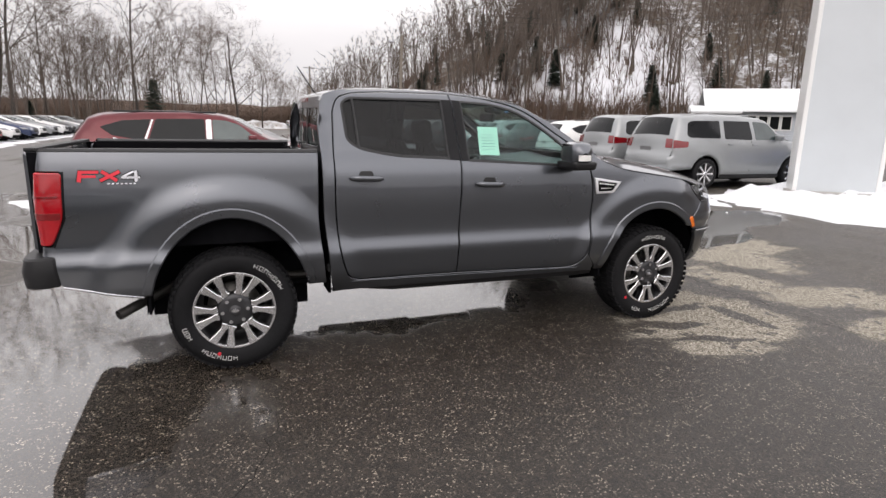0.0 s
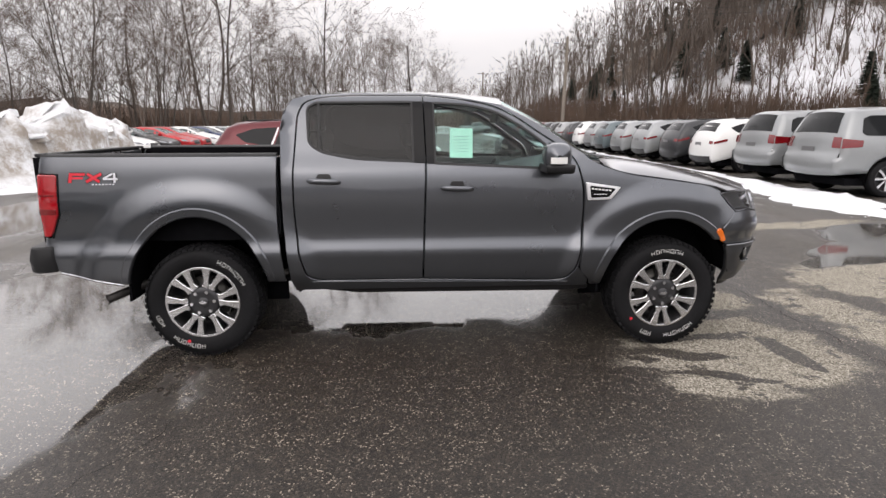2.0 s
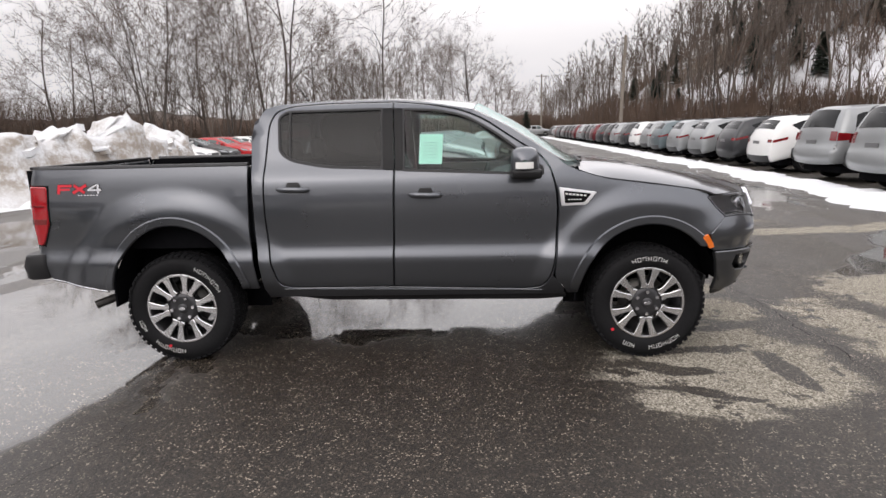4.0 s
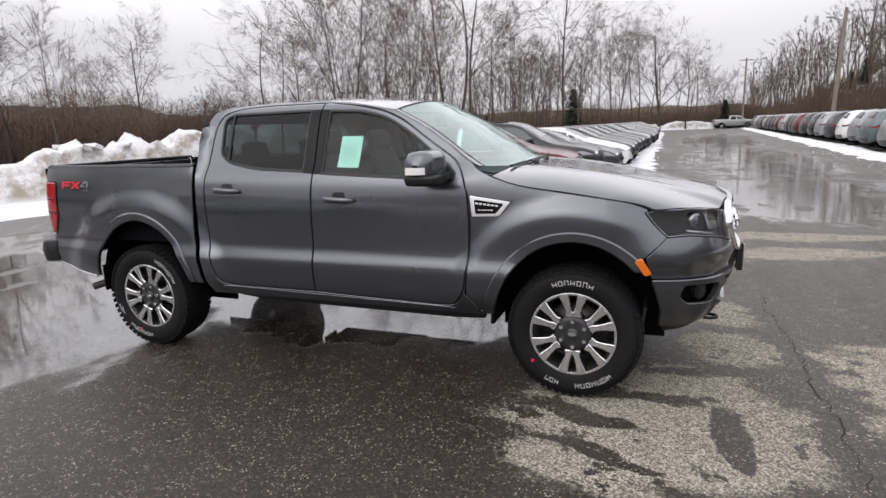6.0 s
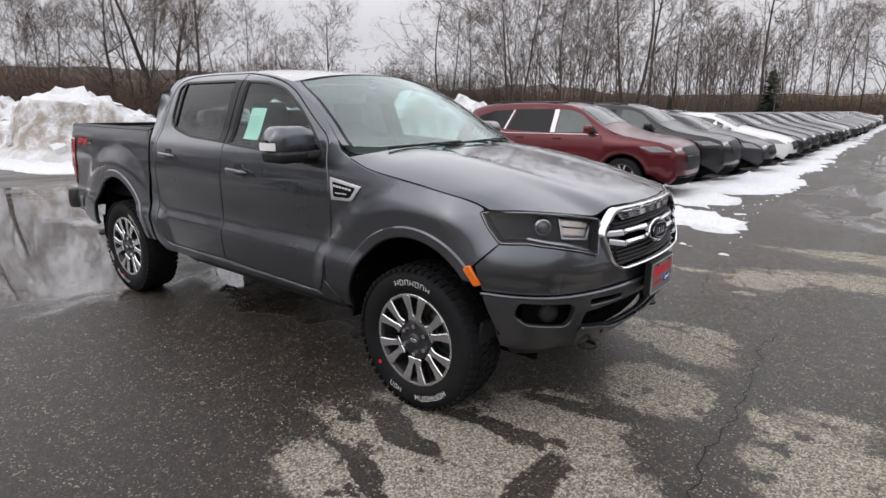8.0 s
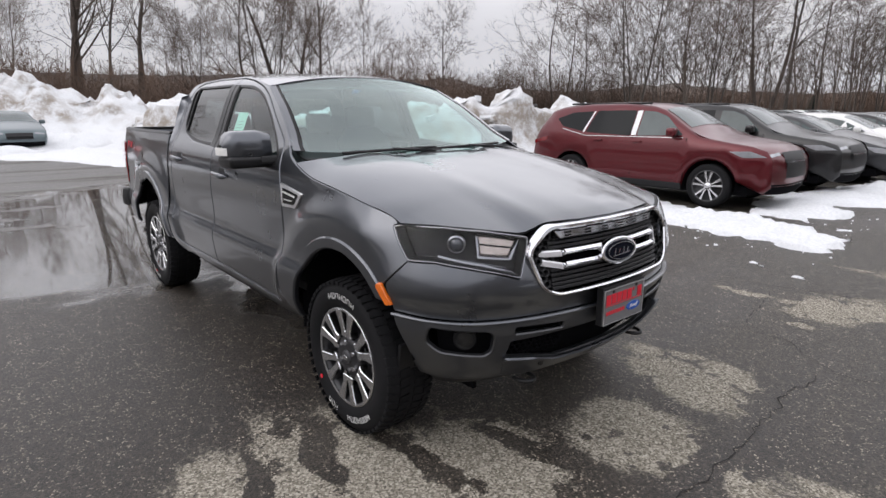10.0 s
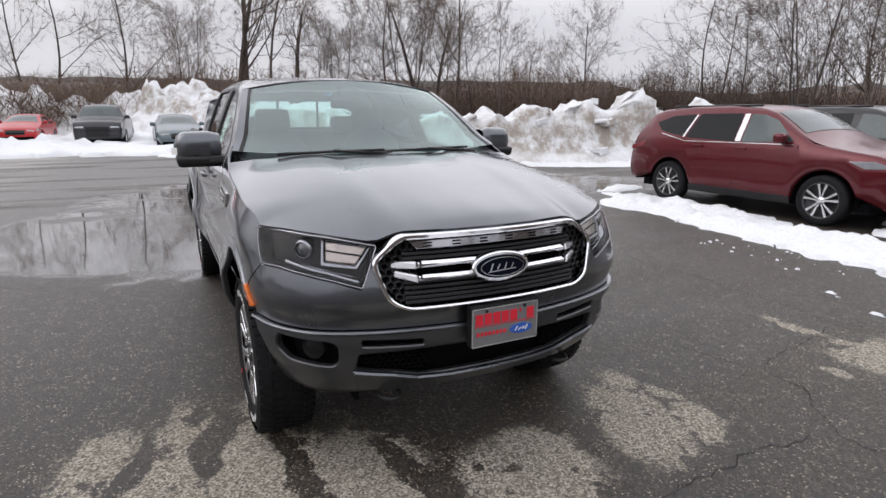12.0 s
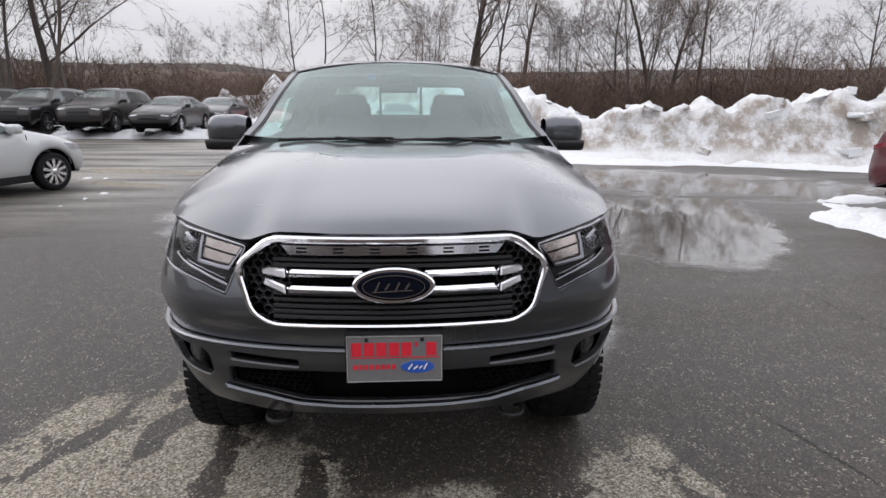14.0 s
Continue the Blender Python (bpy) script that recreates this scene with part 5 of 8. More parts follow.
part("wheel_spoke", box_bm((0.02, 0.36, 0.035), (2.15, 0.40, 1.10), (0, -24, 0), 0.006), BLACK_TRIM, wheel_ring)


def seat_into(parent, x, y, wide, tall, name):
    rows = []
    for t in np.linspace(0, 1, 12):
        z = 0.86 + tall * t
        k = wide * (0.92 + 0.08 * math.sin(t * 3.1)) * (1 - 0.35 * step(0.82, 1.0, t))
        thick_here = 0.13 * (1 - 0.5 * t)
        cx = x - 0.20 * t
        rows.append([(cx + thick_here / 2 * math.copysign(abs(math.cos(a)) ** 0.6, math.cos(a)), y + k / 2 * math.copysign(abs(math.sin(a)) ** 0.5, math.sin(a)), z) for a in np.linspace(0, 2 * math.pi, 20, endpoint=False)])
    seat_back = loft(name, rows, SEAT_CLOTH, parent, closed=True, flip=True)
    part("seat_cushion", box_bm((0.50, wide, 0.16), (x + 0.26, y, 0.84), (0, -6, 0), 0.05), SEAT_CLOTH, parent, smooth=True)
    return seat_back


def headrest_into(parent, x, y, z, wide):
    rest = part("headrest", box_bm((0.10, wide, 0.17), (x, y, z), (0, -8, 0), 0.045), SEAT_CLOTH, parent, smooth=True)
    for dy in (-0.05, 0.05):
        part("headrest_post", tube_bm((x, y + dy, z - 0.16), (x, y + dy, z - 0.06), 0.006, 0.006, 6), CHROME, rest)


for y in (-0.38, 0.38):
    seat_into(truck, 1.62, y, 0.50, 0.56, "front_seat")
    headrest_into(truck, 1.40, y, 1.50, 0.26)
    headrest_into(truck, 0.72, y, 1.44, 0.24)
seat_into(truck, 0.92, 0.0, 1.36, 0.50, "rear_seat")
part("mirror_inside", box_bm((0.03, 0.24, 0.07), (2.12, 0.0, 1.62), (0, 10, 4), 0.015), BLACK_TRIM, truck)
part("camera_pod", box_bm((0.10, 0.16, 0.06), (2.17, 0.0, 1.685), (0, 25, 0), 0.02), BLACK_TRIM, truck)

part("inspection_sticker", box_bm((0.002, 0.05, 0.035), (2.225, -0.16, 1.675), (0, 50, 0)), BLUE_STICKER, truck)

# chassis
for sgn in (-1, 1):
    part("frame_rail", box_bm((4.6, 0.08, 0.14), (1.5, sgn * 0.43, 0.505), (0, 0, 0), 0.01), UNDERBODY, truck)
part("floor_pan", box_bm((2.0, 1.60, 0.05), (1.65, 0, 0.50)), UNDERBODY, truck)
part("engine_block", box_bm((1.1, 0.82, 0.55), (3.25, 0, 0.76)), UNDERBODY, truck)
part("rear_axle", tube_bm((0, -0.70, 0.385), (0, 0.70, 0.385), 0.05, 0.05, 12, tube_bm((-0.16, 0, 0.38), (0.16, 0, 0.38), 0.14, 0.12, 12)), UNDERBODY, truck)
part("front_axle", tube_bm((3.22, -0.70, 0.40), (3.22, 0.70, 0.40), 0.035, 0.035, 10), UNDERBODY, truck)
part("drive_shaft", tube_bm((0.1, 0, 0.42), (2.6, 0, 0.50), 0.04, 0.04, 10), UNDERBODY, truck)
part("exhaust", tube_bm((-0.30, -0.55, 0.52), (-0.655, -0.84, 0.405), 0.030, 0.030, 16, tube_bm((2.0, -0.45, 0.44), (-0.30, -0.55, 0.52), 0.034, 0.034, 12, caps=True), caps=False), plain("sooty_exhaust", (0.05, 0.047, 0.045), 0.5, 0.7, 0.3), truck)
part("fuel_tank", box_bm((0.9, 0.30, 0.20), (1.2, 0.58, 0.45), (0, 0, 0), 0.03), UNDERBODY, truck)
for sgn in (-1, 1):
    part("leaf_spring", box_bm((1.1, 0.06, 0.03), (0.0, sgn * 0.56, 0.46), (0, 0, 0), 0.005), UNDERBODY, truck)
    part("shock_absorber", tube_bm((0.12, sgn * 0.50, 0.40), (0.30, sgn * 0.46, 0.80), 0.03, 0.03, 10), UNDERBODY, truck)


# ---- wheels ----
BRAKE_STEEL = plain("dull_brake_steel", (0.10, 0.095, 0.09), 0.5, 0.8, 0.3, 30)
HUB_GREY = plain("grey_painted_alloy", (0.045, 0.045, 0.048), 0.35, 0.6, 0.12)


def truck_wheel(sgn, cx, spin):
    """An all-terrain tyre on a twin-spoke alloy, its face towards sgn."""
    wheel = new("wheel")
    wheel.parent = truck
    at = Vector((cx, sgn * 0.782, HUB_Z))
    wheel.matrix_basis = Matrix.Translation(at)
    R, r0 = 0.387, 0.246
    side_of = lambda p: p if sgn < 0 else [(r, -y) for r, y in p]
    prof = [(r0, -0.105), (r0 + 0.008, -0.116), (r0 + 0.04, -0.127), (r0 + 0.075, -0.131), (R - 0.045, -0.126), (R - 0.020, -0.114), (R - 0.006, -0.100), (R - 0.004, -0.05), (R - 0.003, 0.0), (R - 0.004, 0.05), (R - 0.006, 0.10), (R - 0.045, 0.126), (r0 + 0.05, 0.13), (r0, 0.105)]
    tyre = loft("tyre", lathe(side_of(prof), 72), RUBBER, wheel, closed=True, flip=sgn > 0, label="black all-terrain tyre with white raised lettering")
    verts, faces = [], []
    for k in range(54):
        for y0, y1, lean, dr in ((-0.126, -0.072, 0.25, -0.010), (-0.066, -0.012, -0.3, 0.0), (0.012, 0.066, 0.3, 0.0), (0.072, 0.126, -0.25, -0.010)):
            for q, (a0, a1) in enumerate(((0.06, 0.70),)):
                b = 2 * math.pi / 54 * (k + (0.5 if y0 in (-0.066, 0.072) else 0.0))
                span = 2 * math.pi / 54
                i = len(verts)
                for rr in (R - 0.012, R + 0.003):
                    for y, a, slope in ((y0, a0, lean), (y1, a0, -lean), (y1, a1, -lean), (y0, a1, lean)):
                        t = b + span * (a + slope * 0.3)
                        rad = rr + (dr if abs(y) > 0.1 else 0.0)
                        verts.append((rad * math.cos(t), y, rad * math.sin(t)))
                faces += [(i + 4, i + 5, i + 6, i + 7), (i, i + 1, i + 5, i + 4), (i + 1, i + 2, i + 6, i + 5), (i + 2, i + 3, i + 7, i + 6), (i + 3, i, i + 4, i + 7)]
    under("tread", mesh_of("tread", verts, faces, RUBBER, False), tyre)
    polar = lambda t, r, d=0.0: Vector((r * math.cos(t), sgn * (0.1285 + 0.002 * math.sin((r - r0) * 20) - d), r * math.sin(t)))
    marks = []
    for mid, count, wide in ((90, 7, 6.4), (-66, 7, 6.0), (-112, 3, 5.5)):
        for k in range(count):
            t0 = radians((mid + spin) * 1.0 + (k - (count - 1) / 2) * wide)
            if sgn > 0:
                t0 = math.pi - t0
            h = radians(wide * 0.30)
            ra, rb = r0 + 0.052, r0 + 0.078
            marks = [(t0 - h, ra, t0 - h, rb, 0.008), (t0 + h, ra, t0 + h, rb, 0.008)] + [[(t0 - h, rb, t0 + h, rb, 0.0028)], [(t0 - h, ra + 0.011, t0 + h, ra + 0.011, 0.0028)], [(t0 - h, ra, t0 + h, ra, 0.0028), (t0 - h, rb, t0 + h, rb, 0.0028)]][(k * 2 + count) % 3]
            bars("sidewall_mark", polar, marks, WHITE_MARK, tyre, high=0.0015, flip=sgn < 0)
    if sgn < 0:
        t0 = radians(218 if spin == 0 else 248)
        part("red_sticker", tube_bm(polar(t0, r0 + 0.045, 0.001), polar(t0, r0 + 0.045, -0.003), 0.011, 0.011, 12), RED_MARK, tyre)
    rim = loft("rim", lathe(side_of([(0.18, 0.08), (0.225, 0.08), (0.222, -0.07), (0.226, -0.100), (0.238, -0.108), (0.240, -0.114), (0.234, -0.117), (0.222, -0.113)]), 64), ALLOY_DARK, wheel, closed=True, flip=sgn > 0)
    rim.scale = (1.045, 1.0, 1.045)
    loft("rim_flange", lathe(side_of([(0.2265, -0.109), (0.240, -0.1165), (0.236, -0.119), (0.224, -0.115)]), 64), ALLOY, rim, closed=True, flip=sgn > 0)
    face = lambda x, z, d=0.0: Vector((x, sgn * (0.118 - 0.014 * (1 - min(1.0, math.hypot(x, z) / 0.22)) - d), z))
    for k in range(6):
        mid = radians(90 + 60 * k + spin * 0.5)
        ca, sa = math.cos(mid), math.sin(mid)
        to = lambda u, v: (u * ca - v * sa, u * sa + v * ca)
        shell("spoke_web", rounded([to(0.050, -0.020), (to(0.140, -0.020)), (to(0.140, 0.020)), to(0.050, 0.020)], 0.004), lambda x, z, d=0.0: face(x, z, d + 0.030), ALLOY_DARK, rim, 0.03, 0.04, 0.002, flip=sgn > 0)
        for s in (-1, 1):
            arm = [to(0.098, s * 0.0), to(0.122, s * 0.0), to(0.131, s * 0.006), to(0.150, s * 0.012), to(0.180, s * 0.018), to(0.231, s * 0.026), to(0.224, s * 0.083), to(0.170, s * 0.056), to(0.130, s * 0.040), to(0.112, s * 0.040), to(0.098, s * 0.046), to(0.095, s * 0.024)]
            shell("spoke", rounded(arm, 0.004), face, ALLOY, rim, 0.025, 0.045, 0.004, flip=sgn > 0)
            shell("spoke_flank", rounded(arm, 0.004), lambda x, z, d=0.0: face(x * 1.0, z * 1.0, d + 0.006), ALLOY_DARK, rim, 0.03, 0.055, 0.0, flip=sgn > 0)
    loft("hub", lathe(side_of([(0.001, -0.105), (0.052, -0.105), (0.070, -0.103), (0.096, -0.101), (0.103, -0.090), (0.103, -0.03)]), 36), HUB_GREY, rim, closed=True, flip=sgn > 0)
    loft("centre_cap", lathe(side_of([(0.001, -0.119), (0.026, -0.118), (0.033, -0.113), (0.034, -0.104)]), 30), ALLOY_DARK, rim, closed=True, flip=sgn > 0)
    shell("cap_oval", [(0.022 * math.cos(t), 0.010 * math.sin(t)) for t in np.linspace(0, 2 * math.pi, 24, endpoint=False)], lambda x, z, d=0.0: Vector((x, sgn * (0.121 - d), z)), CHROME, rim, 0.02, 0.002, 0.0005, flip=sgn > 0)
    for k in range(6):
        t = radians(60 * k + 90 + spin * 0.5)
        c = Vector((0.073 * math.cos(t), 0, 0.073 * math.sin(t)))
        part("lug_nut", tube_bm(c + Vector((0, sgn * 0.09, 0)), c + Vector((0, sgn * 0.120, 0)), 0.0150, 0.012, 6), CHROME, rim)
    loft("brake_disc", lathe(side_of([(0.05, -0.02), (0.165, -0.02), (0.165, 0.01), (0.05, 0.01)]), 40), BRAKE_STEEL, wheel, closed=True, flip=sgn > 0)
    return wheel


truck_wheel(-1, REAR_X, -45)
truck_wheel(-1, FRONT_X, 0)
truck_wheel(1, REAR_X, 20)
truck_wheel(1, FRONT_X, 70)

# price sheet hung inside the front window
f = hull(-1)
sheet = thing("price_sheet", "pale mint printed sheet hung inside the front side window", "paper")
shell("sheet_paper", rounded([(1.692, 1.352), (1.848, 1.348), (1.856, 1.545), (1.700, 1.547)], 0.003), lambda s, z, d=0.0: f(s, z, d + 0.016), MINT_PAPER, sheet, 0.05, 0.001, 0.0)
bars("sheet_print", lambda s, z, d=0.0: f(s, z, d + 0.0155), [(1.702, 1.366, 1.742, 1.365, 0.006)] + [(1.72, 1.39 + 0.02 * k, 1.82, 1.39 + 0.02 * k, 0.003) for k in range(6)], INK, sheet, high=0.0003)

# ---- parked cars ----
CAR_GLASS = plain("tinted_car_glass", (0.008, 0.009, 0.010), 0.08, 0.0, 0.2, 4, 0.0, 0.0, 0.18)
PALE_GLASS = plain("pale_car_glass", (0.040, 0.058, 0.058), 0.06, 0.0, 0.35, 3, 0.0, 0.25, 0.5)
CAR_RED = paint("dark_red_paint", (0.078, 0.002, 0.006), 0.45, 0.28, 0.08, 0.55)
CAR_SILVER = paint("silver_paint", (0.24, 0.25, 0.255), 0.45, 0.32, 0.08, 0.55)
CAR_PALE = paint("pale_silver_paint", (0.46, 0.475, 0.485), 0.30, 0.32, 0.06, 0.55)
CAR_WHITE = paint("white_paint", (0.62, 0.62, 0.61), 0.0, 0.35, 0.08, 0.55)
CAR_DARK = paint("dark_grey_paint", (0.020, 0.021, 0.024), 0.25, 0.32, 0.08, 0.55)
CAR_BLACK = paint("black_paint", (0.005, 0.005, 0.006), 0.05, 0.30, 0.08, 0.55)
CAR_BRIGHT_RED = paint("bright_red_paint", (0.34, 0.007, 0.010), 0.15, 0.32, 0.08, 0.55)
CAR_NAVY = paint("navy_paint", (0.018, 0.03, 0.075), 0.3, 0.3, 0.08, 0.55)
CAR_BLUE = paint("blue_paint", (0.02, 0.06, 0.26), 0.3, 0.3, 0.08, 0.55)
CAR_GREEN = paint("grey_green_paint", (0.085, 0.11, 0.12), 0.35, 0.35, 0.08, 0.55)
CAR_BROWN = paint("brown_paint", (0.014, 0.011, 0.010), 0.3, 0.32, 0.08, 0.55)
CAR_TAIL = plain("parked_car_tail_lens", (0.15, 0.003, 0.006), 0.12, 0.0, 0.3, 9, 0.0, 0.6)
CAR_LAMP = plain("parked_car_lamp", (0.32, 0.33, 0.35), 0.15, 0.4, 0.25, 12, 0.0, 0.8)
CAR_BRIGHT = plain("satin_brightwork", (0.45, 0.45, 0.46), 0.25, 1.0, 0.05)
FILM_WHITE = plain("white_protective_film", (0.78, 0.79, 0.80), 0.4, 0.0, 0.05)

# outlines over the top from front to rear, x from the middle of the wheelbase
KINDS = {
    "suv": dict(L=(1.425, 2.36, -2.52), wide=1.93, wheel=0.375, spokes=5,
                top=[(2.26, 0.30), (2.37, 0.42), (2.38, 0.62), (2.36, 0.86), (2.27, 0.99), (2.05, 1.06), (1.55, 1.13), (1.18, 1.19), (0.98, 1.30), (0.42, 1.63), (0.20, 1.70), (-0.4, 1.745), (-1.2, 1.735), (-1.85, 1.68), (-2.12, 1.60), (-2.33, 1.30), (-2.44, 1.08), (-2.50, 0.85), (-2.53, 0.62), (-2.48, 0.40), (-2.40, 0.34)],
                screen=(8, 9), back=(14, 15), windows=[[(0.90, 1.205), (0.52, 1.52), (0.28, 1.60), (0.02, 1.62), (0.02, 1.165)], [(-0.12, 1.165), (-0.12, 1.625), (-0.98, 1.615), (-1.12, 1.20)], [(-1.20, 1.215), (-1.06, 1.605), (-1.55, 1.575), (-1.92, 1.45), (-1.72, 1.30)]],
                head=[(2.30, 0.90), (2.05, 0.985), (1.72, 0.97), (1.95, 0.88)], tail=[(-2.47, 1.00), (-2.05, 1.10), (-2.05, 1.02), (-2.46, 0.92)]),
    "big_suv": dict(L=(1.55, 2.45, -2.72), wide=2.02, wheel=0.40, spokes=8,
                    top=[(2.34, 0.42), (2.45, 0.55), (2.46, 0.80), (2.42, 1.05), (2.30, 1.14), (1.75, 1.22), (1.30, 1.27), (1.12, 1.36), (0.62, 1.78), (0.40, 1.85), (-0.4, 1.905), (-1.6, 1.905), (-2.25, 1.86), (-2.36, 1.82), (-2.56, 1.35), (-2.60, 1.15), (-2.62, 0.86), (-2.74, 0.82), (-2.74, 0.56), (-2.60, 0.48)],
                    screen=(7, 8), back=(13, 14), windows=[[(1.02, 1.30), (0.66, 1.68), (0.50, 1.74), (0.10, 1.76), (0.10, 1.28)], [(-0.02, 1.28), (-0.02, 1.76), (-0.92, 1.765), (-0.98, 1.30)], [(-1.12, 1.31), (-1.06, 1.76), (-1.95, 1.745), (-2.12, 1.68), (-2.20, 1.38), (-2.10, 1.32)]],
                    head=[(2.40, 0.95), (2.15, 1.13), (1.95, 1.12), (2.05, 0.95)], tail=[(-2.60, 1.26), (-2.18, 1.22), (-2.20, 1.08), (-2.62, 1.05)]),
    "sedan": dict(L=(1.40, 2.30, -2.36), wide=1.82, wheel=0.325, spokes=5,
                  top=[(2.22, 0.26), (2.32, 0.38), (2.33, 0.55), (2.27, 0.70), (2.12, 0.78), (1.60, 0.92), (1.22, 0.99), (1.02, 1.04), (0.30, 1.36), (0.08, 1.415), (-0.5, 1.44), (-0.95, 1.40), (-1.20, 1.34), (-1.86, 1.08), (-2.05, 1.06), (-2.26, 1.05), (-2.34, 0.95), (-2.37, 0.60), (-2.32, 0.38), (-2.22, 0.30)],
                  screen=(7, 8), back=(12, 13), windows=[[(0.90, 1.02), (0.36, 1.27), (0.05, 1.335), (-0.20, 1.345), (-0.20, 0.975)], [(-0.30, 0.975), (-0.30, 1.345), (-0.75, 1.34), (-1.15, 1.25), (-1.42, 1.06), (-1.25, 0.995)]],
                  head=[(2.27, 0.66), (2.05, 0.775), (1.72, 0.80), (1.92, 0.68)], tail=[(-2.34, 0.95), (-2.02, 0.98), (-2.02, 0.86), (-2.35, 0.80)]),
    "pickup": dict(L=(1.75, 2.68, -2.95), wide=1.98, wheel=0.39, spokes=5,
                   top=[(2.58, 0.42), (2.70, 0.55), (2.70, 0.80), (2.66, 1.08), (2.52, 1.16), (1.90, 1.22), (1.45, 1.27), (1.28, 1.34), (0.78, 1.78), (0.60, 1.84), (0.1, 1.87), (-0.55, 1.84), (-0.66, 1.80), (-0.78, 1.36), (-0.80, 1.34), (-2.88, 1.33), (-2.92, 1.30), (-2.92, 0.85), (-2.92, 0.60), (-2.80, 0.52)],
                   screen=(7, 8), back=(12, 13), windows=[[(1.18, 1.30), (0.78, 1.68), (0.40, 1.75), (0.28, 1.75), (0.28, 1.28)], [(0.16, 1.28), (0.16, 1.75), (-0.50, 1.74), (-0.62, 1.32)]],
                   head=[(2.64, 0.92), (2.45, 1.12), (2.30, 1.10), (2.36, 0.92)], tail=[(-2.92, 1.25), (-2.78, 1.25), (-2.78, 0.95), (-2.92, 0.95)]),
}


# a short-nosed hatchback with fine-spoked wheels
SHORT = KINDS["sedan"]["L"][0]
KINDS["hatch"] = {**KINDS["sedan"], "spokes": 10, "L": (SHORT, SHORT + (KINDS["sedan"]["L"][1] - SHORT) * 0.74, KINDS["sedan"]["L"][2])}
for where in ("top", "head"):
    KINDS["hatch"][where] = [(x if x < SHORT else SHORT + (x - SHORT) * 0.74, z) for x, z in KINDS["sedan"][where]]


def build_car(kind, colour, label, pale_front=True, film=False, near=True):
    """One parked car at the origin, its nose along +x, wheels on the ground."""
    k = KINDS[kind]
    base, front, rear = k["L"]
    detail = near
    car = thing("parked_car", label, "car", group="parked cars on the lot")
    top = [Vector(p) for p in k["top"]]
    tall = max(p.y for p in top)
    belt = k["windows"][0][0][1]
    half = k["wide"] / 2
    profile = spline([0.25, 0.45, 0.70, belt - 0.12, belt, tall - 0.25, tall], [0.93, 0.985, 1.0, 0.975, 0.945, 0.80, 0.70])
    R = k["wheel"]

    def width(x, z):
        u = (x - front) / (front - rear) * 2 + 1
        ends = 1 - 0.055 * abs(u) ** 4 - 0.06 * max(0.0, abs(u) - 0.80) / 0.20
        w = half * profile(z) * ends
        for cx in (base, -base):
            w += 0.018 * (1 - step(R * 1.15, R * 1.7, math.hypot(x - cx, z - R)))
        return w

    def arch(cx):
        return [(cx + (R + 0.075) * math.cos(radians(t)), R + (R + 0.065) * math.sin(radians(t))) for t in np.linspace(165, 15, 15)]

    low = 0.24 if kind in ("sedan", "hatch") else 0.30
    outline = [tuple(p) for p in top] + arch(-base) + [(-base + R + 0.12, low), (base - R - 0.12, low)] + arch(base)
    for sgn in (-1, 1):
        f = lambda x, z, d=0.0, sgn=sgn: Vector((x, sgn * (width(x, z) - d), z))
        proud_side = lambda x, z, d=0.0, sgn=sgn: Vector((x, sgn * (width(x, z) - d + 0.005), z))
        flip = sgn > 0
        under("body_side", soft_side(outline, f, colour, flip), car)
        for n, w in enumerate(k["windows"]):
            shell("side_window", rounded(w, 0.04), proud_side, PALE_GLASS if (n == 0 and pale_front) else CAR_GLASS, car, 0.15, 0.008, 0.003, flip=flip)
        shell("head_lamp", rounded(k["head"], 0.02), proud_side, CAR_LAMP, car, 0.1, 0.006, 0.002, flip=flip)
        shell("tail_lamp", rounded(k["tail"], 0.02), proud_side, CAR_TAIL, car, 0.1, 0.006, 0.002, flip=flip)
        for d in () if not near else (0.0, -1.05 if kind != "sedan" else -0.95):
            bars("door_gap", proud_side, [(0.98 + d if d == 0 else -0.06, low + 0.16, 0.98 + d if d == 0 else -0.06, belt - 0.05, 0.012)], UNDERBODY, car, high=0.001, flip=flip)
        for hx in (-0.20, -1.05) if near else ():
            part("door_handle", box_bm((0.18, 0.03, 0.03), (hx + 0.25, sgn * (width(hx, belt - 0.14) + 0.014), belt - 0.14), (0, 0, 0), 0.008), colour, car)
        wx = k["windows"][0][0]
        part("door_mirror", box_bm((0.16, 0.20, 0.15), (wx[0] - 0.16, sgn * (width(wx[0], wx[1]) + 0.10), wx[1] + 0.05), (0, 0, -8 * sgn), 0.045), colour, car, smooth=True)
        shell("sill", rounded([(-base + R + 0.10, low - 0.03), (base - R - 0.10, low - 0.03), (base - R - 0.10, low + 0.08), (-base + R + 0.10, low + 0.08)], 0.01), proud_side, BLACK_TRIM, car, 0.2, 0.02, 0.004, flip=flip)
        if film:
            for q in ([(-0.10, belt - 0.03), (-0.10, tall - 0.13), (0.0, tall - 0.125), (0.0, belt - 0.03)], [(-1.19, 1.21), (-1.05, 1.60), (-1.02, 1.60), (-1.15, 1.20)]):
                shell("window_film", rounded(q, 0.01), lambda x, z, d=0.0, sgn=sgn: Vector((x, sgn * (width(x, z) - d + 0.009), z)), FILM_WHITE, car, 0.1, 0.004, 0.001, flip=flip)
            shell("window_brightwork", rounded([(0.90, 1.168), (-1.12, 1.143), (-1.70, 1.262), (-1.70, 1.249), (-1.12, 1.129), (0.91, 1.155)], 0.003), proud_side, CAR_BRIGHT, car, 0.1, 0.006, 0.002, flip=flip)
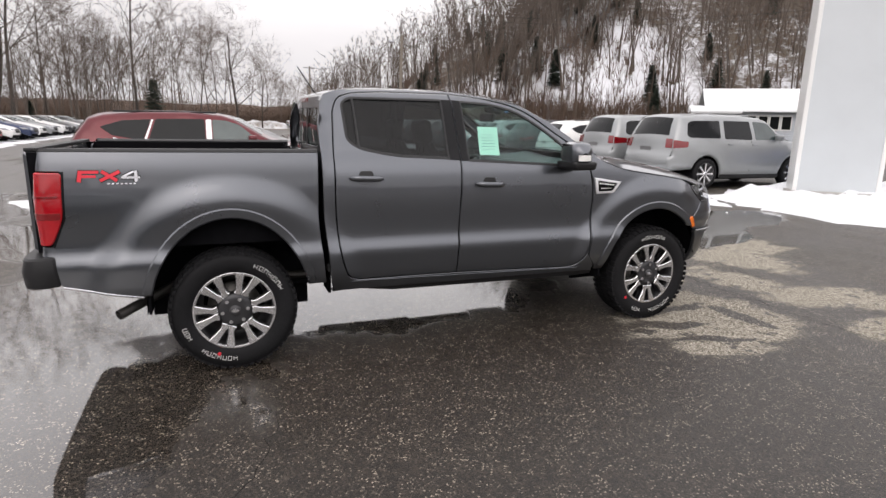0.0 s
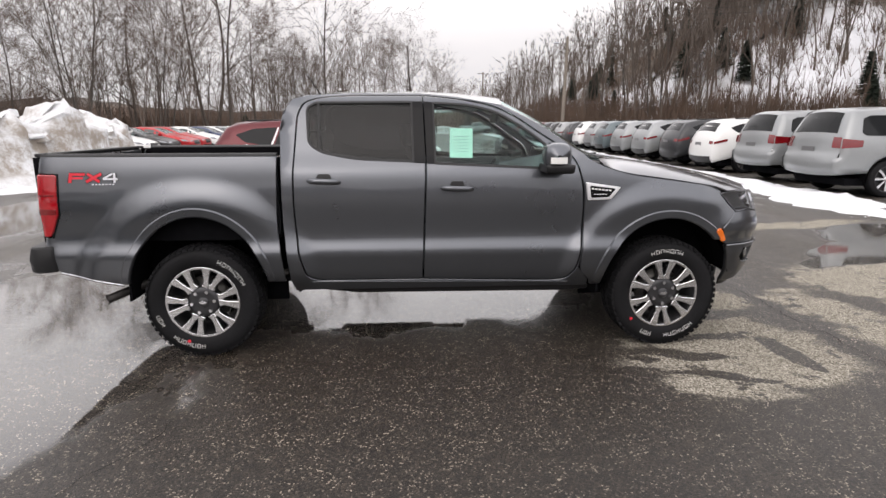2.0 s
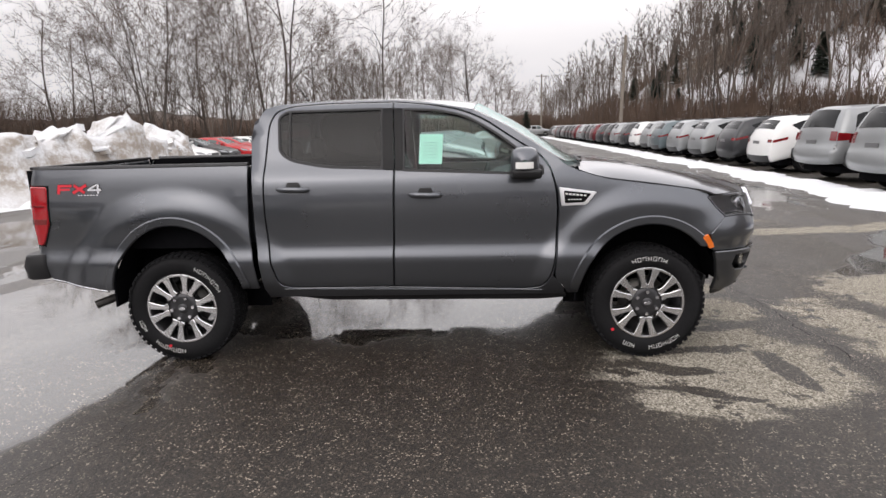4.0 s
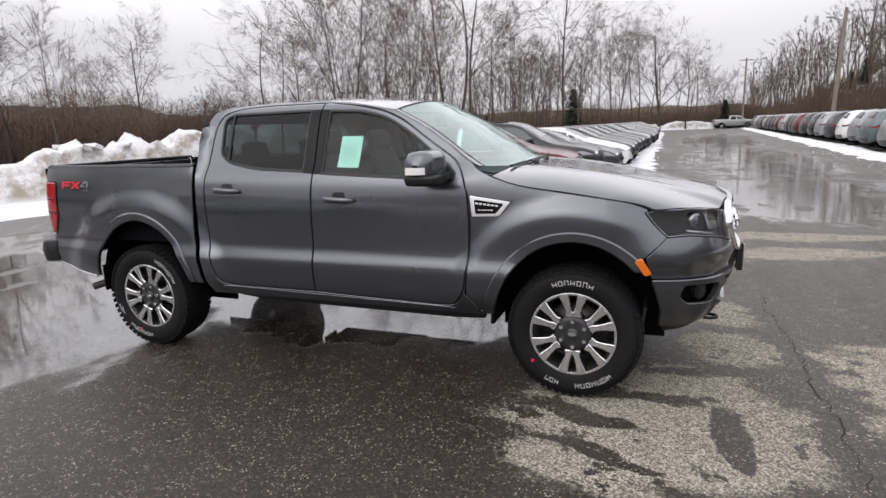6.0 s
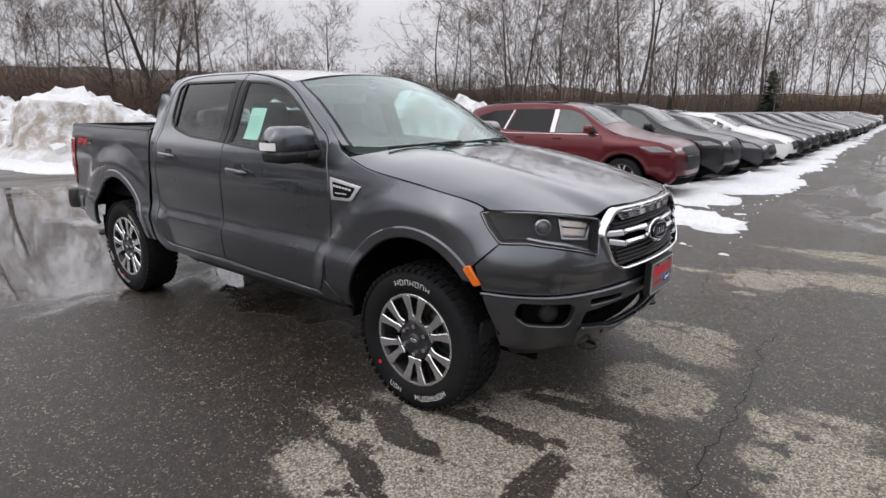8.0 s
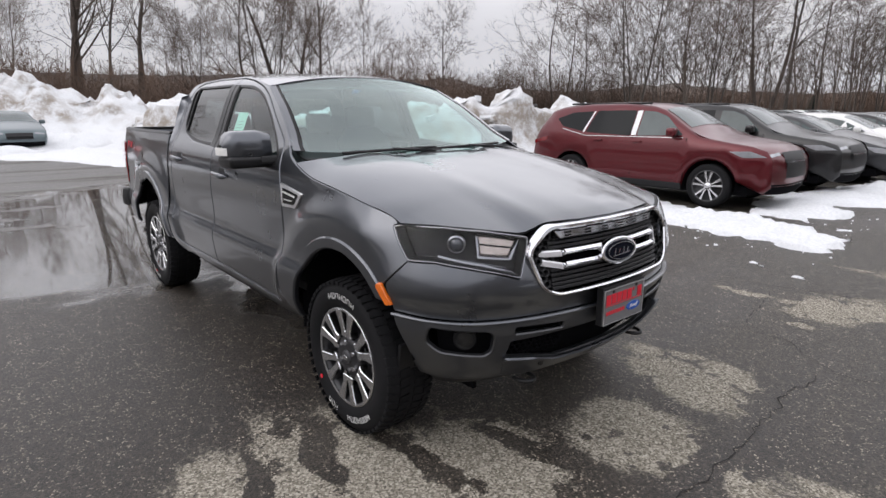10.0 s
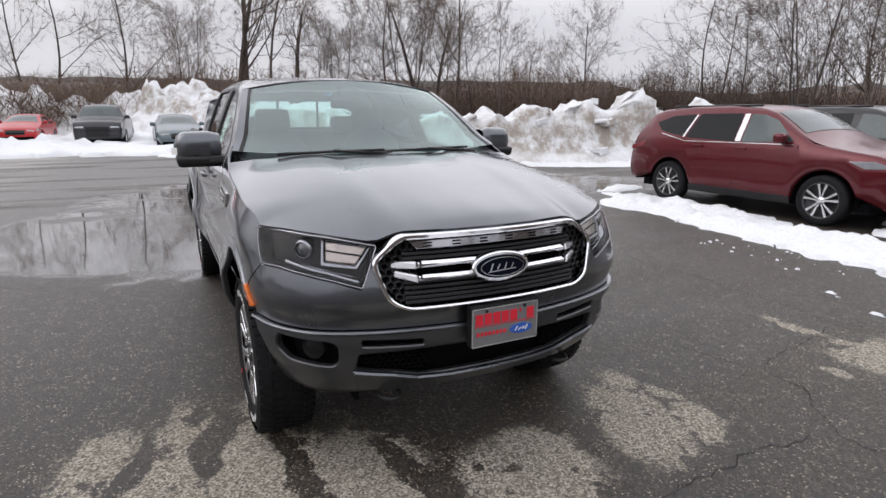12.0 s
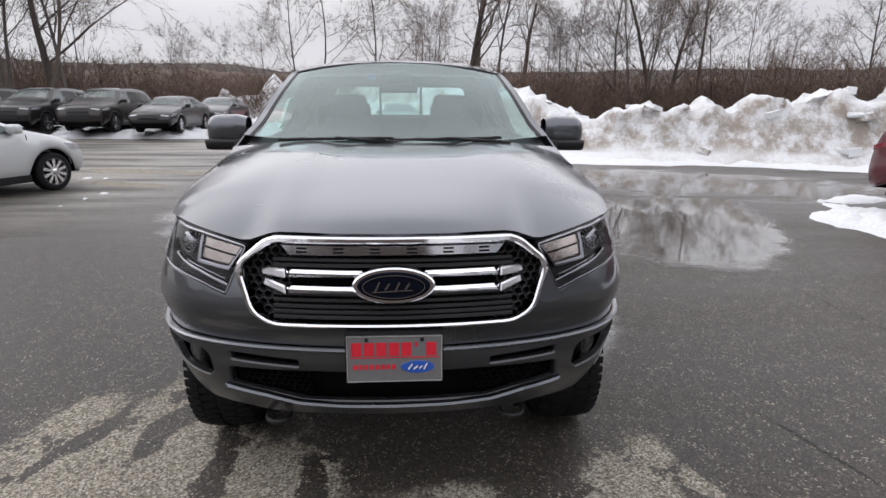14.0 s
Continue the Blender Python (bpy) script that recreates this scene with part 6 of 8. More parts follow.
        if kind in ("suv", "big_suv"):
            part("roof_rail", tube_bm((0.1, sgn * 0.60, tall + 0.005), (-1.7, sgn * 0.60, tall - 0.005), 0.018, 0.018, 6), BLACK_TRIM if kind == "suv" else colour, car)
        for cx in (base, -base) if detail else ():
            rows = [[(cx + (R + 0.085) * math.cos(a), sgn * y, R + (R + 0.075) * math.sin(a)) for y in (half * 0.95, half * 0.62)] for a in np.linspace(-0.1, math.pi + 0.1, 13)]
            loft("wheel_well", rows, UNDERBODY, car, flip=sgn < 0)
        for cx in (base, -base):
            car_wheel(car, cx, sgn, half, R, k["spokes"], near)
    # skin over the top, from bumper to bumper
    fine = []
    for a, b in zip(top, top[1:]):
        n = max(1, int((b - a).length / 0.14))
        fine += [a.lerp(b, i / n) for i in range(n)]
    fine.append(top[-1])
    fine = [fine[0]] + [(fine[i - 1] + 2 * fine[i] + fine[i + 1]) / 4 for i in range(1, len(fine) - 1)] + [fine[-1]]

    def skin(t, v, d=0.0):
        i = min(max(int(t), 0), len(fine) - 2)
        p = fine[i].lerp(fine[i + 1], t - i)
        a, b = fine[max(i - 1, 0)], fine[min(i + 2, len(fine) - 1)]
        way = (b - a).normalized()
        out = Vector((way.y, -way.x))
        face = abs(way.y)
        bulge = (0.035 + 0.07 * face) * (1 - abs(v) ** 2.2) - d
        w = width(p.x, p.y) - 0.045
        q = p + out * bulge
        return Vector((q.x, v * w, q.y))

    def of(n):
        """Where along the skin the nth point of the outline lies."""
        return min(range(len(fine)), key=lambda i: (fine[i] - top[n]).length)

    loft("body_top", [[skin(t, v) for v in np.linspace(-1, 1, 13)] for t in range(len(fine))], colour, car)
    proud = lambda t, v, d=0.0: skin(t, v, d - 0.006)
    a, b = of(k["screen"][0]), of(k["screen"][1])
    loft("windscreen", [[proud(t, v) for v in np.linspace(-0.90, 0.90, 13)] for t in np.linspace(a + 0.3, b, 8)], PALE_GLASS, car)
    a, b = of(k["back"][0]), of(k["back"][1])
    loft("rear_window", [[proud(t, v) for v in np.linspace(-0.84, 0.84, 13)] for t in np.linspace(a + 0.1, b - 0.1, 6)], CAR_GLASS, car)
    zs = [p.y for p in fine]

    def crossing(heights, z):
        """Where along the skin, with fractions, it first reaches this height."""
        i = next(i for i in range(1, len(heights)) if heights[i] >= z)
        return i - 1 + (z - heights[i - 1]) / (heights[i] - heights[i - 1] + 1e-9)

    at_front = lambda z: crossing(zs, z)
    at_rear = lambda z: len(zs) - 1 - crossing(zs[::-1], z)
    hz = k["head"][0][1]
    loft("grille", [[proud(t, v) for v in np.linspace(-0.52, 0.52, 9)] for t in np.linspace(at_front(low + 0.27), at_front(hz + 0.02), 5)], BLACK_TRIM, car)
    loft("lower_grille", [[proud(t, v) for v in np.linspace(-0.99, 0.99, 13)] for t in np.linspace(0.05, at_front(low + 0.17), 4)], UNDERBODY, car)
    loft("grille_bar", [[skin(t, v, -0.012) for v in np.linspace(-0.50, 0.50, 9)] for t in np.linspace(at_front(hz - 0.12), at_front(hz - 0.12) + 0.12, 2)], DARK_CHROME if near else GLOSS_BLACK, car)
    for sgn in (-1, 1):
        loft("head_lamp_face", [[proud(t, sgn * v) for v in np.linspace(0.60, 0.995, 6)] for t in np.linspace(at_front(hz - 0.015), at_front(hz + 0.03), 3)], CAR_LAMP, car, flip=sgn < 0)
        tz = k["tail"][0][1]
        loft("tail_lamp_face", [[proud(t, sgn * v) for v in np.linspace(0.76, 0.995, 6)] for t in np.linspace(at_rear(tz + 0.02), at_rear(k["tail"][3][1]), 3)], CAR_TAIL, car, flip=sgn < 0)
    part("number_plate", box_bm((0.012, 0.42, 0.11), (skin(at_rear(belt - 0.28), 0).x - 0.012, 0, belt - 0.28), (0, 0, 0), 0.004), PLATE_GREY, car)
    loft("rear_bumper_trim", [[proud(t, v) for v in np.linspace(-0.92, 0.92, 9)] for t in np.linspace(at_rear(low + 0.24), len(fine) - 1, 4)], BLACK_TRIM if kind == "suv" else colour, car)
    part("underside", box_bm((front - rear - 0.7, k["wide"] * 0.80, 0.16), ((front + rear) / 2, 0, low + 0.02)), UNDERBODY, car)
    return car


def soft_side(outline, f, material, flip):
    """A car's flank, its rim rolled in."""
    holder = new("side_maker")
    ob = shell("body_side", outline, f, material, holder, 0.16, 0.05, 0.045, flip=flip)
    me = ob.data
    if "sharp_edge" in me.attributes:
        me.attributes.remove(me.attributes["sharp_edge"])
    bpy.data.objects.remove(ob)
    bpy.data.objects.remove(holder)
    return me


WHEEL_MESHES = {}


def joined(name, meshes, material):
    """One mesh of several, each keeping its first material."""
    verts, faces, slots, mats = [], [], [], []
    for me in meshes:
        k = len(verts)
        verts += [v.co.copy() for v in me.vertices]
        faces += [tuple(k + i for i in p.vertices) for p in me.polygons]
        if me.materials[0] not in mats:
            mats.append(me.materials[0])
        slots += [mats.index(me.materials[0])] * len(me.polygons)
    out = mesh_of(name, verts, faces, mats[0], False)
    for m in mats[1:]:
        out.materials.append(m)
    out.polygons.foreach_set("material_index", slots)
    return out



def car_wheel(car, cx, sgn, half, R, spokes, near=True):
    key = (sgn, R, spokes)
    if key not in WHEEL_MESHES:
        holder = new("wheel_maker")
        side_of = lambda p: p if sgn < 0 else [(r, -y) for r, y in p]
        r0 = R * 0.69
        tyre = loft("tyre", lathe(side_of([(r0, -0.10), (r0 + 0.03, -0.112), (R - 0.03, -0.108), (R - 0.002, -0.085), (R - 0.002, 0.085), (r0, 0.10)]), 26), RUBBER, holder, closed=True, flip=sgn > 0)
        rim = loft("rim", lathe(side_of([(0.02, -0.02), (r0 - 0.02, -0.02), (r0 - 0.015, -0.085), (r0 - 0.004, -0.102), (r0 + 0.012, -0.106), (r0 + 0.012, -0.09)]), 26), ALLOY_DARK, holder, closed=True, flip=sgn > 0)
        face = lambda x, z, d=0.0: Vector((x, sgn * (0.098 - d), z))

        def arm_of(points):
            """A spoke: a flat bar with a chamfered face."""
            n, mid = len(points), [sum(c) / len(points) for c in zip(*points)]
            verts = [face(mid[0] + (x - mid[0]) * k, mid[1] + (z - mid[1]) * k, d) for k, d in ((0.93, 0.0), (1.0, 0.004), (1.0, 0.04)) for x, z in points]
            return mesh_of("spoke", verts, [tuple(range(n))] + [(r + i, r + (i + 1) % n, r + n + (i + 1) % n, r + n + i) for r in (0, n) for i in range(n)], ALLOY, False)

        arms = []
        for n in range(spokes):
            t = radians(90 + 360 / spokes * n)
            ca, sa = math.cos(t), math.sin(t)
            to = lambda u, v: (u * ca - v * sa, u * sa + v * ca)
            if spokes < 7:
                for q in (-1, 1):
                    arms.append(arm_of([to(0.03, q * 0.002), to(0.10, q * 0.006), to(r0, q * 0.040), to(r0 - 0.004, q * 0.082), to(0.10, q * 0.034), to(0.03, q * 0.026)]))
                continue
            arms.append(arm_of([to(0.03, -0.0175), to(r0, -0.030), to(r0, 0.030), to(0.03, 0.0175)]))
        hub = loft("hub_cap", lathe(side_of([(0.001, -0.104), (0.05, -0.102), (0.065, -0.08)]), 20), ALLOY, holder, closed=True, flip=sgn > 0)
        WHEEL_MESHES[key] = (tyre.data, rim.data, arms, hub.data, joined("rim", [rim.data, *arms], ALLOY))
        for ob in list(holder.children):
            bpy.data.objects.remove(ob)
        bpy.data.objects.remove(holder)
    tyre, rim, arms, hub, far_rim = WHEEL_MESHES[key]
    wheel = new("wheel")
    wheel.parent = car
    wheel.matrix_basis = Matrix.Translation((cx, sgn * (half - 0.125), R))
    under("tyre", tyre, wheel)
    if near:
        under("rim", rim, wheel)
        for arm in arms:
            under("spoke", arm, wheel)
        under("hub_cap", hub, wheel)
    else:
        under("rim", far_rim, wheel)


CAR_CACHE = {}
CAR_LABELS = {"suv": "sport utility car", "big_suv": "large sport utility car", "sedan": "sedan", "hatch": "hatchback", "pickup": "pickup"}
CAR_COLOURS = {"silver": CAR_SILVER, "pale silver": CAR_PALE, "white": CAR_WHITE, "dark grey": CAR_DARK, "black": CAR_BLACK, "bright red": CAR_BRIGHT_RED, "navy": CAR_NAVY, "dark red": CAR_RED, "blue": CAR_BLUE, "grey green": CAR_GREEN, "brown": CAR_BROWN}


def park(kind, colour, x, y, turn=0.0, label="", film=False, group="parked cars on the lot", near=False, z=0.0, size=1.0):
    key = (kind, colour, film, near)
    label = label or f"{colour} {CAR_LABELS[kind]} parked in a row on wet asphalt"
    if key not in CAR_CACHE:
        CAR_CACHE[key] = build_car(kind, CAR_COLOURS[colour], label, film=film, near=near)
        car = CAR_CACHE[key]
        car.matrix_basis = pose(x, y, z, 0, 0, turn) @ Matrix.Scale(size, 4)
    else:
        car = copy_thing(CAR_CACHE[key], pose(x, y, z, 0, 0, turn) @ Matrix.Scale(size, 4))
    return tagged(car, label, "car", group)


rng = random.Random(7)
# row beside the truck, noses to the aisle
park("suv", "dark red", -0.15, 7.92, 0.5, "dark red sport utility car with white film on its pillars", True, "cars in the near row", True, size=0.95)
park("suv", "black", 0.0, 10.62, 0, "black sport utility car parked beside a dark red one", False, "cars in the near row", True, size=0.95)
near_row = ["dark grey", "white", "black", "dark grey", "dark grey", "black", "dark grey", "silver", "dark grey", "black", "dark grey", "dark grey", "navy", "black", "dark grey", "silver", "dark grey", "black", "dark grey", "dark grey", "black", "white", "dark grey", "black"]
for n, colour in enumerate(near_row):
    park("sedan", colour, min(0.25 + 0.07 * n, 0.85) + rng.uniform(-0.12, 0.12), 13.35 + 2.60 * n, rng.uniform(-1, 1), group="cars in the near row")
# row across the aisle, tails to the aisle
park("big_suv", "silver", 13.32, 8.08, 0, "large silver sport utility car with tall red tail lamps", group="cars across the aisle", near=True)
park("big_suv", "silver", 13.80, 11.15, 0.6, "large silver sport utility car with tall red tail lamps", group="cars across the aisle", near=True)
far_row = ["white", "dark grey", "silver", "silver", "grey green", "silver", "white", "dark grey", "silver", "black", "dark grey", "dark red", "black", "dark grey", "silver", "dark red", "black", "dark grey", "black", "silver", "dark grey", "black", "dark red", "silver", "dark grey", "black"]
for n, colour in enumerate(far_row):
    park("suv", colour, 13.80 + 0.147 * n + rng.uniform(-0.12, 0.12), 14.35 + 2.95 * n, rng.uniform(-1, 1) - 2.0, group="cars across the aisle")
park("pickup", "silver", 13.6, 95.5, 0, group="cars across the aisle")
# row farther back
back_row = ["white", "black", "bright red", "bright red", "white", "navy", "white", "silver", "white", "dark grey", "silver", "white", "dark grey", "silver"]
for n, colour in enumerate(back_row):
    park("sedan", colour, -12.9 + rng.uniform(-0.2, 0.2), 24.4 + 2.65 * n, rng.uniform(-1, 1), group="cars in the back row")
# cars at the snow bank, noses towards the truck
park("sedan", "grey green", -22.2, -0.25, 2, "old grey-green sedan parked against a snow bank", group="cars at the snow bank")
park("pickup", "dark grey", -25.4, -3.15, -3, "dark grey pickup parked against a snow bank", group="cars at the snow bank")
park("sedan", "bright red", -30.3, -6.9, -4, "bright red sedan parked against a snow bank", group="cars at the snow bank")
for kind, colour, x, y in (("sedan", "dark grey", -25.0, -9.37), ("sedan", "black", -20.2, -9.93), ("suv", "brown", -20.2, -12.54), ("suv", "black", -20.2, -15.19), ("suv", "dark grey", -20.4, -17.9)):
    park(kind, colour, x, y, -1, group="cars at the snow bank", z=0.24)
park("hatch", "pale silver", -3.45, -7.30, 160, "pale silver hatchback standing on the wet lot", group="cars at the snow bank", near=True)
park("sedan", "blue", 18.6, 4.9, 20, "blue sedan parked behind a white pylon", group="cars across the aisle")

# ---- snow ----


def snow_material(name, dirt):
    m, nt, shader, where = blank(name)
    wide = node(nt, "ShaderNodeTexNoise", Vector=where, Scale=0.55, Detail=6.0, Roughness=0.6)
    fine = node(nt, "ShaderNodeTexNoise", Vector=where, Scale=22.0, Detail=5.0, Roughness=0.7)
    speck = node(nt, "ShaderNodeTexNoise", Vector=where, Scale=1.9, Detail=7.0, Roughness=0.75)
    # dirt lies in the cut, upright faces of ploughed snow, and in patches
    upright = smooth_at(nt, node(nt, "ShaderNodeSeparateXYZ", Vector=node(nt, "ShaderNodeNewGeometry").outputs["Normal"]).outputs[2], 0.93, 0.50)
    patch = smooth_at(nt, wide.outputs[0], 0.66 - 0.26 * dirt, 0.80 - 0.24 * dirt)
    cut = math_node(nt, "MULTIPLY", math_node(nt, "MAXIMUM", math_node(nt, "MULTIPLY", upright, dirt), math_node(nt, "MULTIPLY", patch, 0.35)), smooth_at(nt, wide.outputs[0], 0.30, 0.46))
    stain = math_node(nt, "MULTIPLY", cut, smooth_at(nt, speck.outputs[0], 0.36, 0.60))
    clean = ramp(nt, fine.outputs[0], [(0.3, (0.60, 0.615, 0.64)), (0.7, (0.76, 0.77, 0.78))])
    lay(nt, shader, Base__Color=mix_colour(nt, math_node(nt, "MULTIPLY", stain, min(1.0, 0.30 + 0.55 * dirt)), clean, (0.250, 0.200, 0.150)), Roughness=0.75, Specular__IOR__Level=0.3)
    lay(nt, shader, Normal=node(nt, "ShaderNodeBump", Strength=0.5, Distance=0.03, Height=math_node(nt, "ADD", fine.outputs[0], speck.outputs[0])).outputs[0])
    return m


SNOW = snow_material("snow", 0.15)
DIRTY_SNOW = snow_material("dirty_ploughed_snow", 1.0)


def rough(x, y, z, scale, octaves=4):
    return noise.fractal(Vector((x, y, z)) * scale, 0.8, 2.1, octaves)


def snow_sheet(label, outline, high, grid=0.16, ragged=0.25, seed=0.0, material=None):
    """A low sheet of snow with a ragged, rounded edge on the asphalt."""
    pts = dense([Vector(p) for p in rounded(outline, 0.5)], grid * 1.2)
    if area_of(pts) < 0:
        pts.reverse()
    pts = [p + Vector((rough(p.x, p.y, seed, 1.1), rough(p.x, p.y, seed + 9, 1.1))) * ragged + Vector((rough(p.x, p.y, seed + 3, 4.0), rough(p.x, p.y, seed + 6, 4.0))) * ragged * 0.35 for p in pts]
    poly = [(p.x, p.y) for p in pts]

    ob = shell("snow_patch", pts, lambda x, y, d=0.0: Vector((x, y, 0.0)), material or SNOW, None, grid, 0.05, 0.03)
    xs, ys = np.array([v.co.x for v in ob.data.vertices]), np.array([v.co.y for v in ob.data.vertices])
    edges = near_edge(xs, ys, poly)
    for v, edge in zip(ob.data.vertices, edges):
        swell = 0.65 + 0.80 * rough(v.co.x, v.co.y, seed, 1.7) + 0.70 * rough(v.co.x, v.co.y, seed + 2, 5.0)
        v.co.z = -0.01 if edge < 1e-3 else 0.004 + high * (0.30 + 0.70 * min(1.0, edge / 0.35)) * max(0.1, swell)
    if "sharp_edge" in ob.data.attributes:
        ob.data.attributes.remove(ob.data.attributes["sharp_edge"])
    return tagged(ob, label, "snow", kind="structure")


def snow_bank(label, spine, deep, high, seed, step_len=0.20, lumps=1.0, chunks=0):
    """A ploughed bank along a line: a lumpy ridge with a steep, dirty face and blocks on it."""
    line_pts = dense([Vector(p) for p in spine], step_len)
    # dense() closes the line: keep the way out only
    last = Vector(spine[-1])
    stop = min(range(len(line_pts)), key=lambda i: (line_pts[i] - last).length)
    line_pts = line_pts[: stop + 1]
    rows = []
    for i, p in enumerate(line_pts):
        a, b = line_pts[max(i - 1, 0)], line_pts[min(i + 1, len(line_pts) - 1)]
        side = Vector(((b - a).y, -(b - a).x)).normalized()
        u = i / (len(line_pts) - 1)
        ends = min(1.0, 10 * min(u, 1 - u) + 0.25)
        local = high * ends * (0.80 + 0.45 * rough(p.x, p.y, seed, 0.35, 3))
        row = []
        for t in np.linspace(0, 1, 30):
            shape = (0.16 * step(0.0, 0.10, t) + 0.84 * step(0.09, 0.22, t)) * (1 - 0.9 * step(0.45, 1.0, t))
            shape = shape * 0.86 + 0.14 * math.sin(min(1.0, t * 1.6) * math.pi)
            q = p + side * deep * (0.5 - t)
            lump = rough(q.x, q.y, seed + 3, 1.1) * 0.34 + rough(q.x, q.y, seed + 5, 3.0) * 0.15 + abs(rough(q.x, q.y, seed + 8, 0.6)) * 0.4 - 0.15
            z = max(-0.02, local * shape * (1 + 0.5 * lump * lumps) + 0.22 * lump * shape * lumps) if 0 < t < 1 else -0.05
            push = rough(q.x + 7, z * 3, seed, 1.6) * 0.32 * shape
            row.append((q.x + side.x * push, q.y + side.y * push, z))
        rows.append(row)
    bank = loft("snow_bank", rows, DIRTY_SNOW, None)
    tagged(bank, label, "snow bank", kind="structure")
    r = random.Random(int(seed * 10) + 3)
    for n in range(chunks):
        i, j = r.randrange(2, len(rows) - 2), r.randrange(3, 13)
        at = Vector(rows[i][j])
        size = r.uniform(0.08, 0.26)
        bm = box_bm((size * r.uniform(1.2, 2.2), size * r.uniform(1.0, 1.6), size * r.uniform(0.5, 0.9)), bevel=size * 0.10)
        for v in bm.verts:
            v.co += Vector((rough(v.co.x * 9 + n, v.co.y * 9, seed, 0.9), rough(v.co.y * 9, v.co.z * 9 + n, seed, 0.9), rough(v.co.z * 9, v.co.x * 9, seed + n, 0.9))) * size * 0.35
        bmesh.ops.transform(bm, matrix=Matrix.Translation(at - Vector((0, 0, size * 0.12))) @ pose(0, 0, 0, r.uniform(-25, 25), r.uniform(-25, 25), r.uniform(0, 360)), verts=bm.verts)
        me = bpy.data.meshes.new("ice_block")
        bm.to_mesh(me)
        bm.free()
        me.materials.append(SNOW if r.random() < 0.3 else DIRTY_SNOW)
        under("ice_block", me, bank)
    return bank


snow_sheet("slushy snow strip beside the parked cars", [(-3.3, 6.7), (-2.2, 6.5), (-1.7, 5.75), (-0.8, 5.7), (0.5, 5.45), (1.4, 5.3), (2.2, 5.25), (2.9, 5.05), (3.5, 4.75), (3.6, 5.5), (3.3, 6.2), (2.5, 6.55), (1.3, 6.7), (0.2, 6.95), (-0.7, 6.95), (-1.8, 7.0)], 0.13, 0.085, 0.26, 1.0)
snow_sheet("thin tongue of snow behind the tail of a parked car", [(-3.7, 7.9), (-3.0, 6.7), (-2.7, 7.1), (-3.1, 8.2)], 0.07, 0.10, 0.12, 1.6)
snow_sheet("snow strip along the row of noses", [(1.9, 7.0), (2.6, 6.9), (3.1, 7.6), (2.6, 8.6), (3.3, 9.4), (3.4, 11.0), (3.35, 16.0), (3.3, 24.0), (3.4, 40.0), (3.6, 78.0), (2.9, 78.0), (2.7, 40.0), (2.5, 20.0), (2.0, 13.0), (1.7, 10.6), (1.5, 8.6)], 0.11, 0.16, 0.36, 2.0)
snow_sheet("snow between the parked cars", [(-3.0, 9.25), (1.9, 9.25), (2.2, 9.65), (-3.0, 9.65)], 0.06, 0.16, 0.10, 3.0)
snow_sheet("snow strip along the row of tails", [(9.2, 4.5), (9.7, 4.3), (11.0, 6.2), (10.9, 9.0), (11.3, 14.0), (12.1, 30.0), (13.6, 60.0), (15.2, 92.0), (14.1, 92.0), (12.5, 60.0), (10.9, 30.0), (10.1, 14.0), (9.7, 9.0), (9.1, 6.3)], 0.12, 0.20, 0.36, 4.0)
snow_sheet("snow at the foot of the pylon", [(9.6, 2.4), (10.4, 1.4), (16.5, 0.5), (19.8, 2.8), (18.4, 6.8), (15.0, 7.2), (12.0, 6.4), (10.4, 5.6), (10.0, 3.6)], 0.16, 0.25, 0.35, 5.0)
snow_sheet("thin snow in front of the snow bank", [(-23.0, -0.4), (-17.2, -1.2), (-15.2, 0.6), (-12.0, 1.3), (-9.7, 2.1), (-9.0, 3.8), (-8.5, 6.4), (-8.3, 8.4), (-7.4, 9.5), (-6.7, 10.8), (-6.6, 13.5), (-8.6, 18.0), (-12.0, 20.5), (-14.0, 10.0), (-23.0, 5.0)], 0.10, 0.28, 0.32, 6.0)
snow_sheet("thin snow under the far parked cars", [(-17.6, -1.6), (-18.4, -4.0), (-18.6, -9.0), (-18.1, -14.0), (-17.8, -22.0), (-24.0, -26.0), (-33.0, -22.0), (-33.0, 4.0), (-24.0, 6.0)], 0.36, 0.35, 0.6, 7.0)
snow_sheet("snow beyond the back row", [(-18.0, 21.5), (-10.4, 21.0), (-9.6, 26.0), (-10.0, 40.0), (-9.8, 62.0), (-24.0, 68.0), (-26.0, 30.0)], 0.05, 0.8, 0.5, 8.0)
for x, y, s in ((3.22, 4.10, 0.07), (3.31, 4.02, 0.05), (3.70, 3.78, 0.06), (-6.08, -6.38, 0.15), (-6.07, -5.97, 0.09), (-4.08, -5.06, 0.12), (-3.59, -5.07, 0.12), (-2.85, -5.12, 0.07), (3.3, 6.6, 0.12)):
    snow_sheet("small clod of snow on the asphalt", [(x - s, y - s * 0.6), (x + s, y - s * 0.4), (x + s * 0.8, y + s * 0.5), (x - s * 0.7, y + s * 0.6)], 0.04, 0.05, 0.10, x)
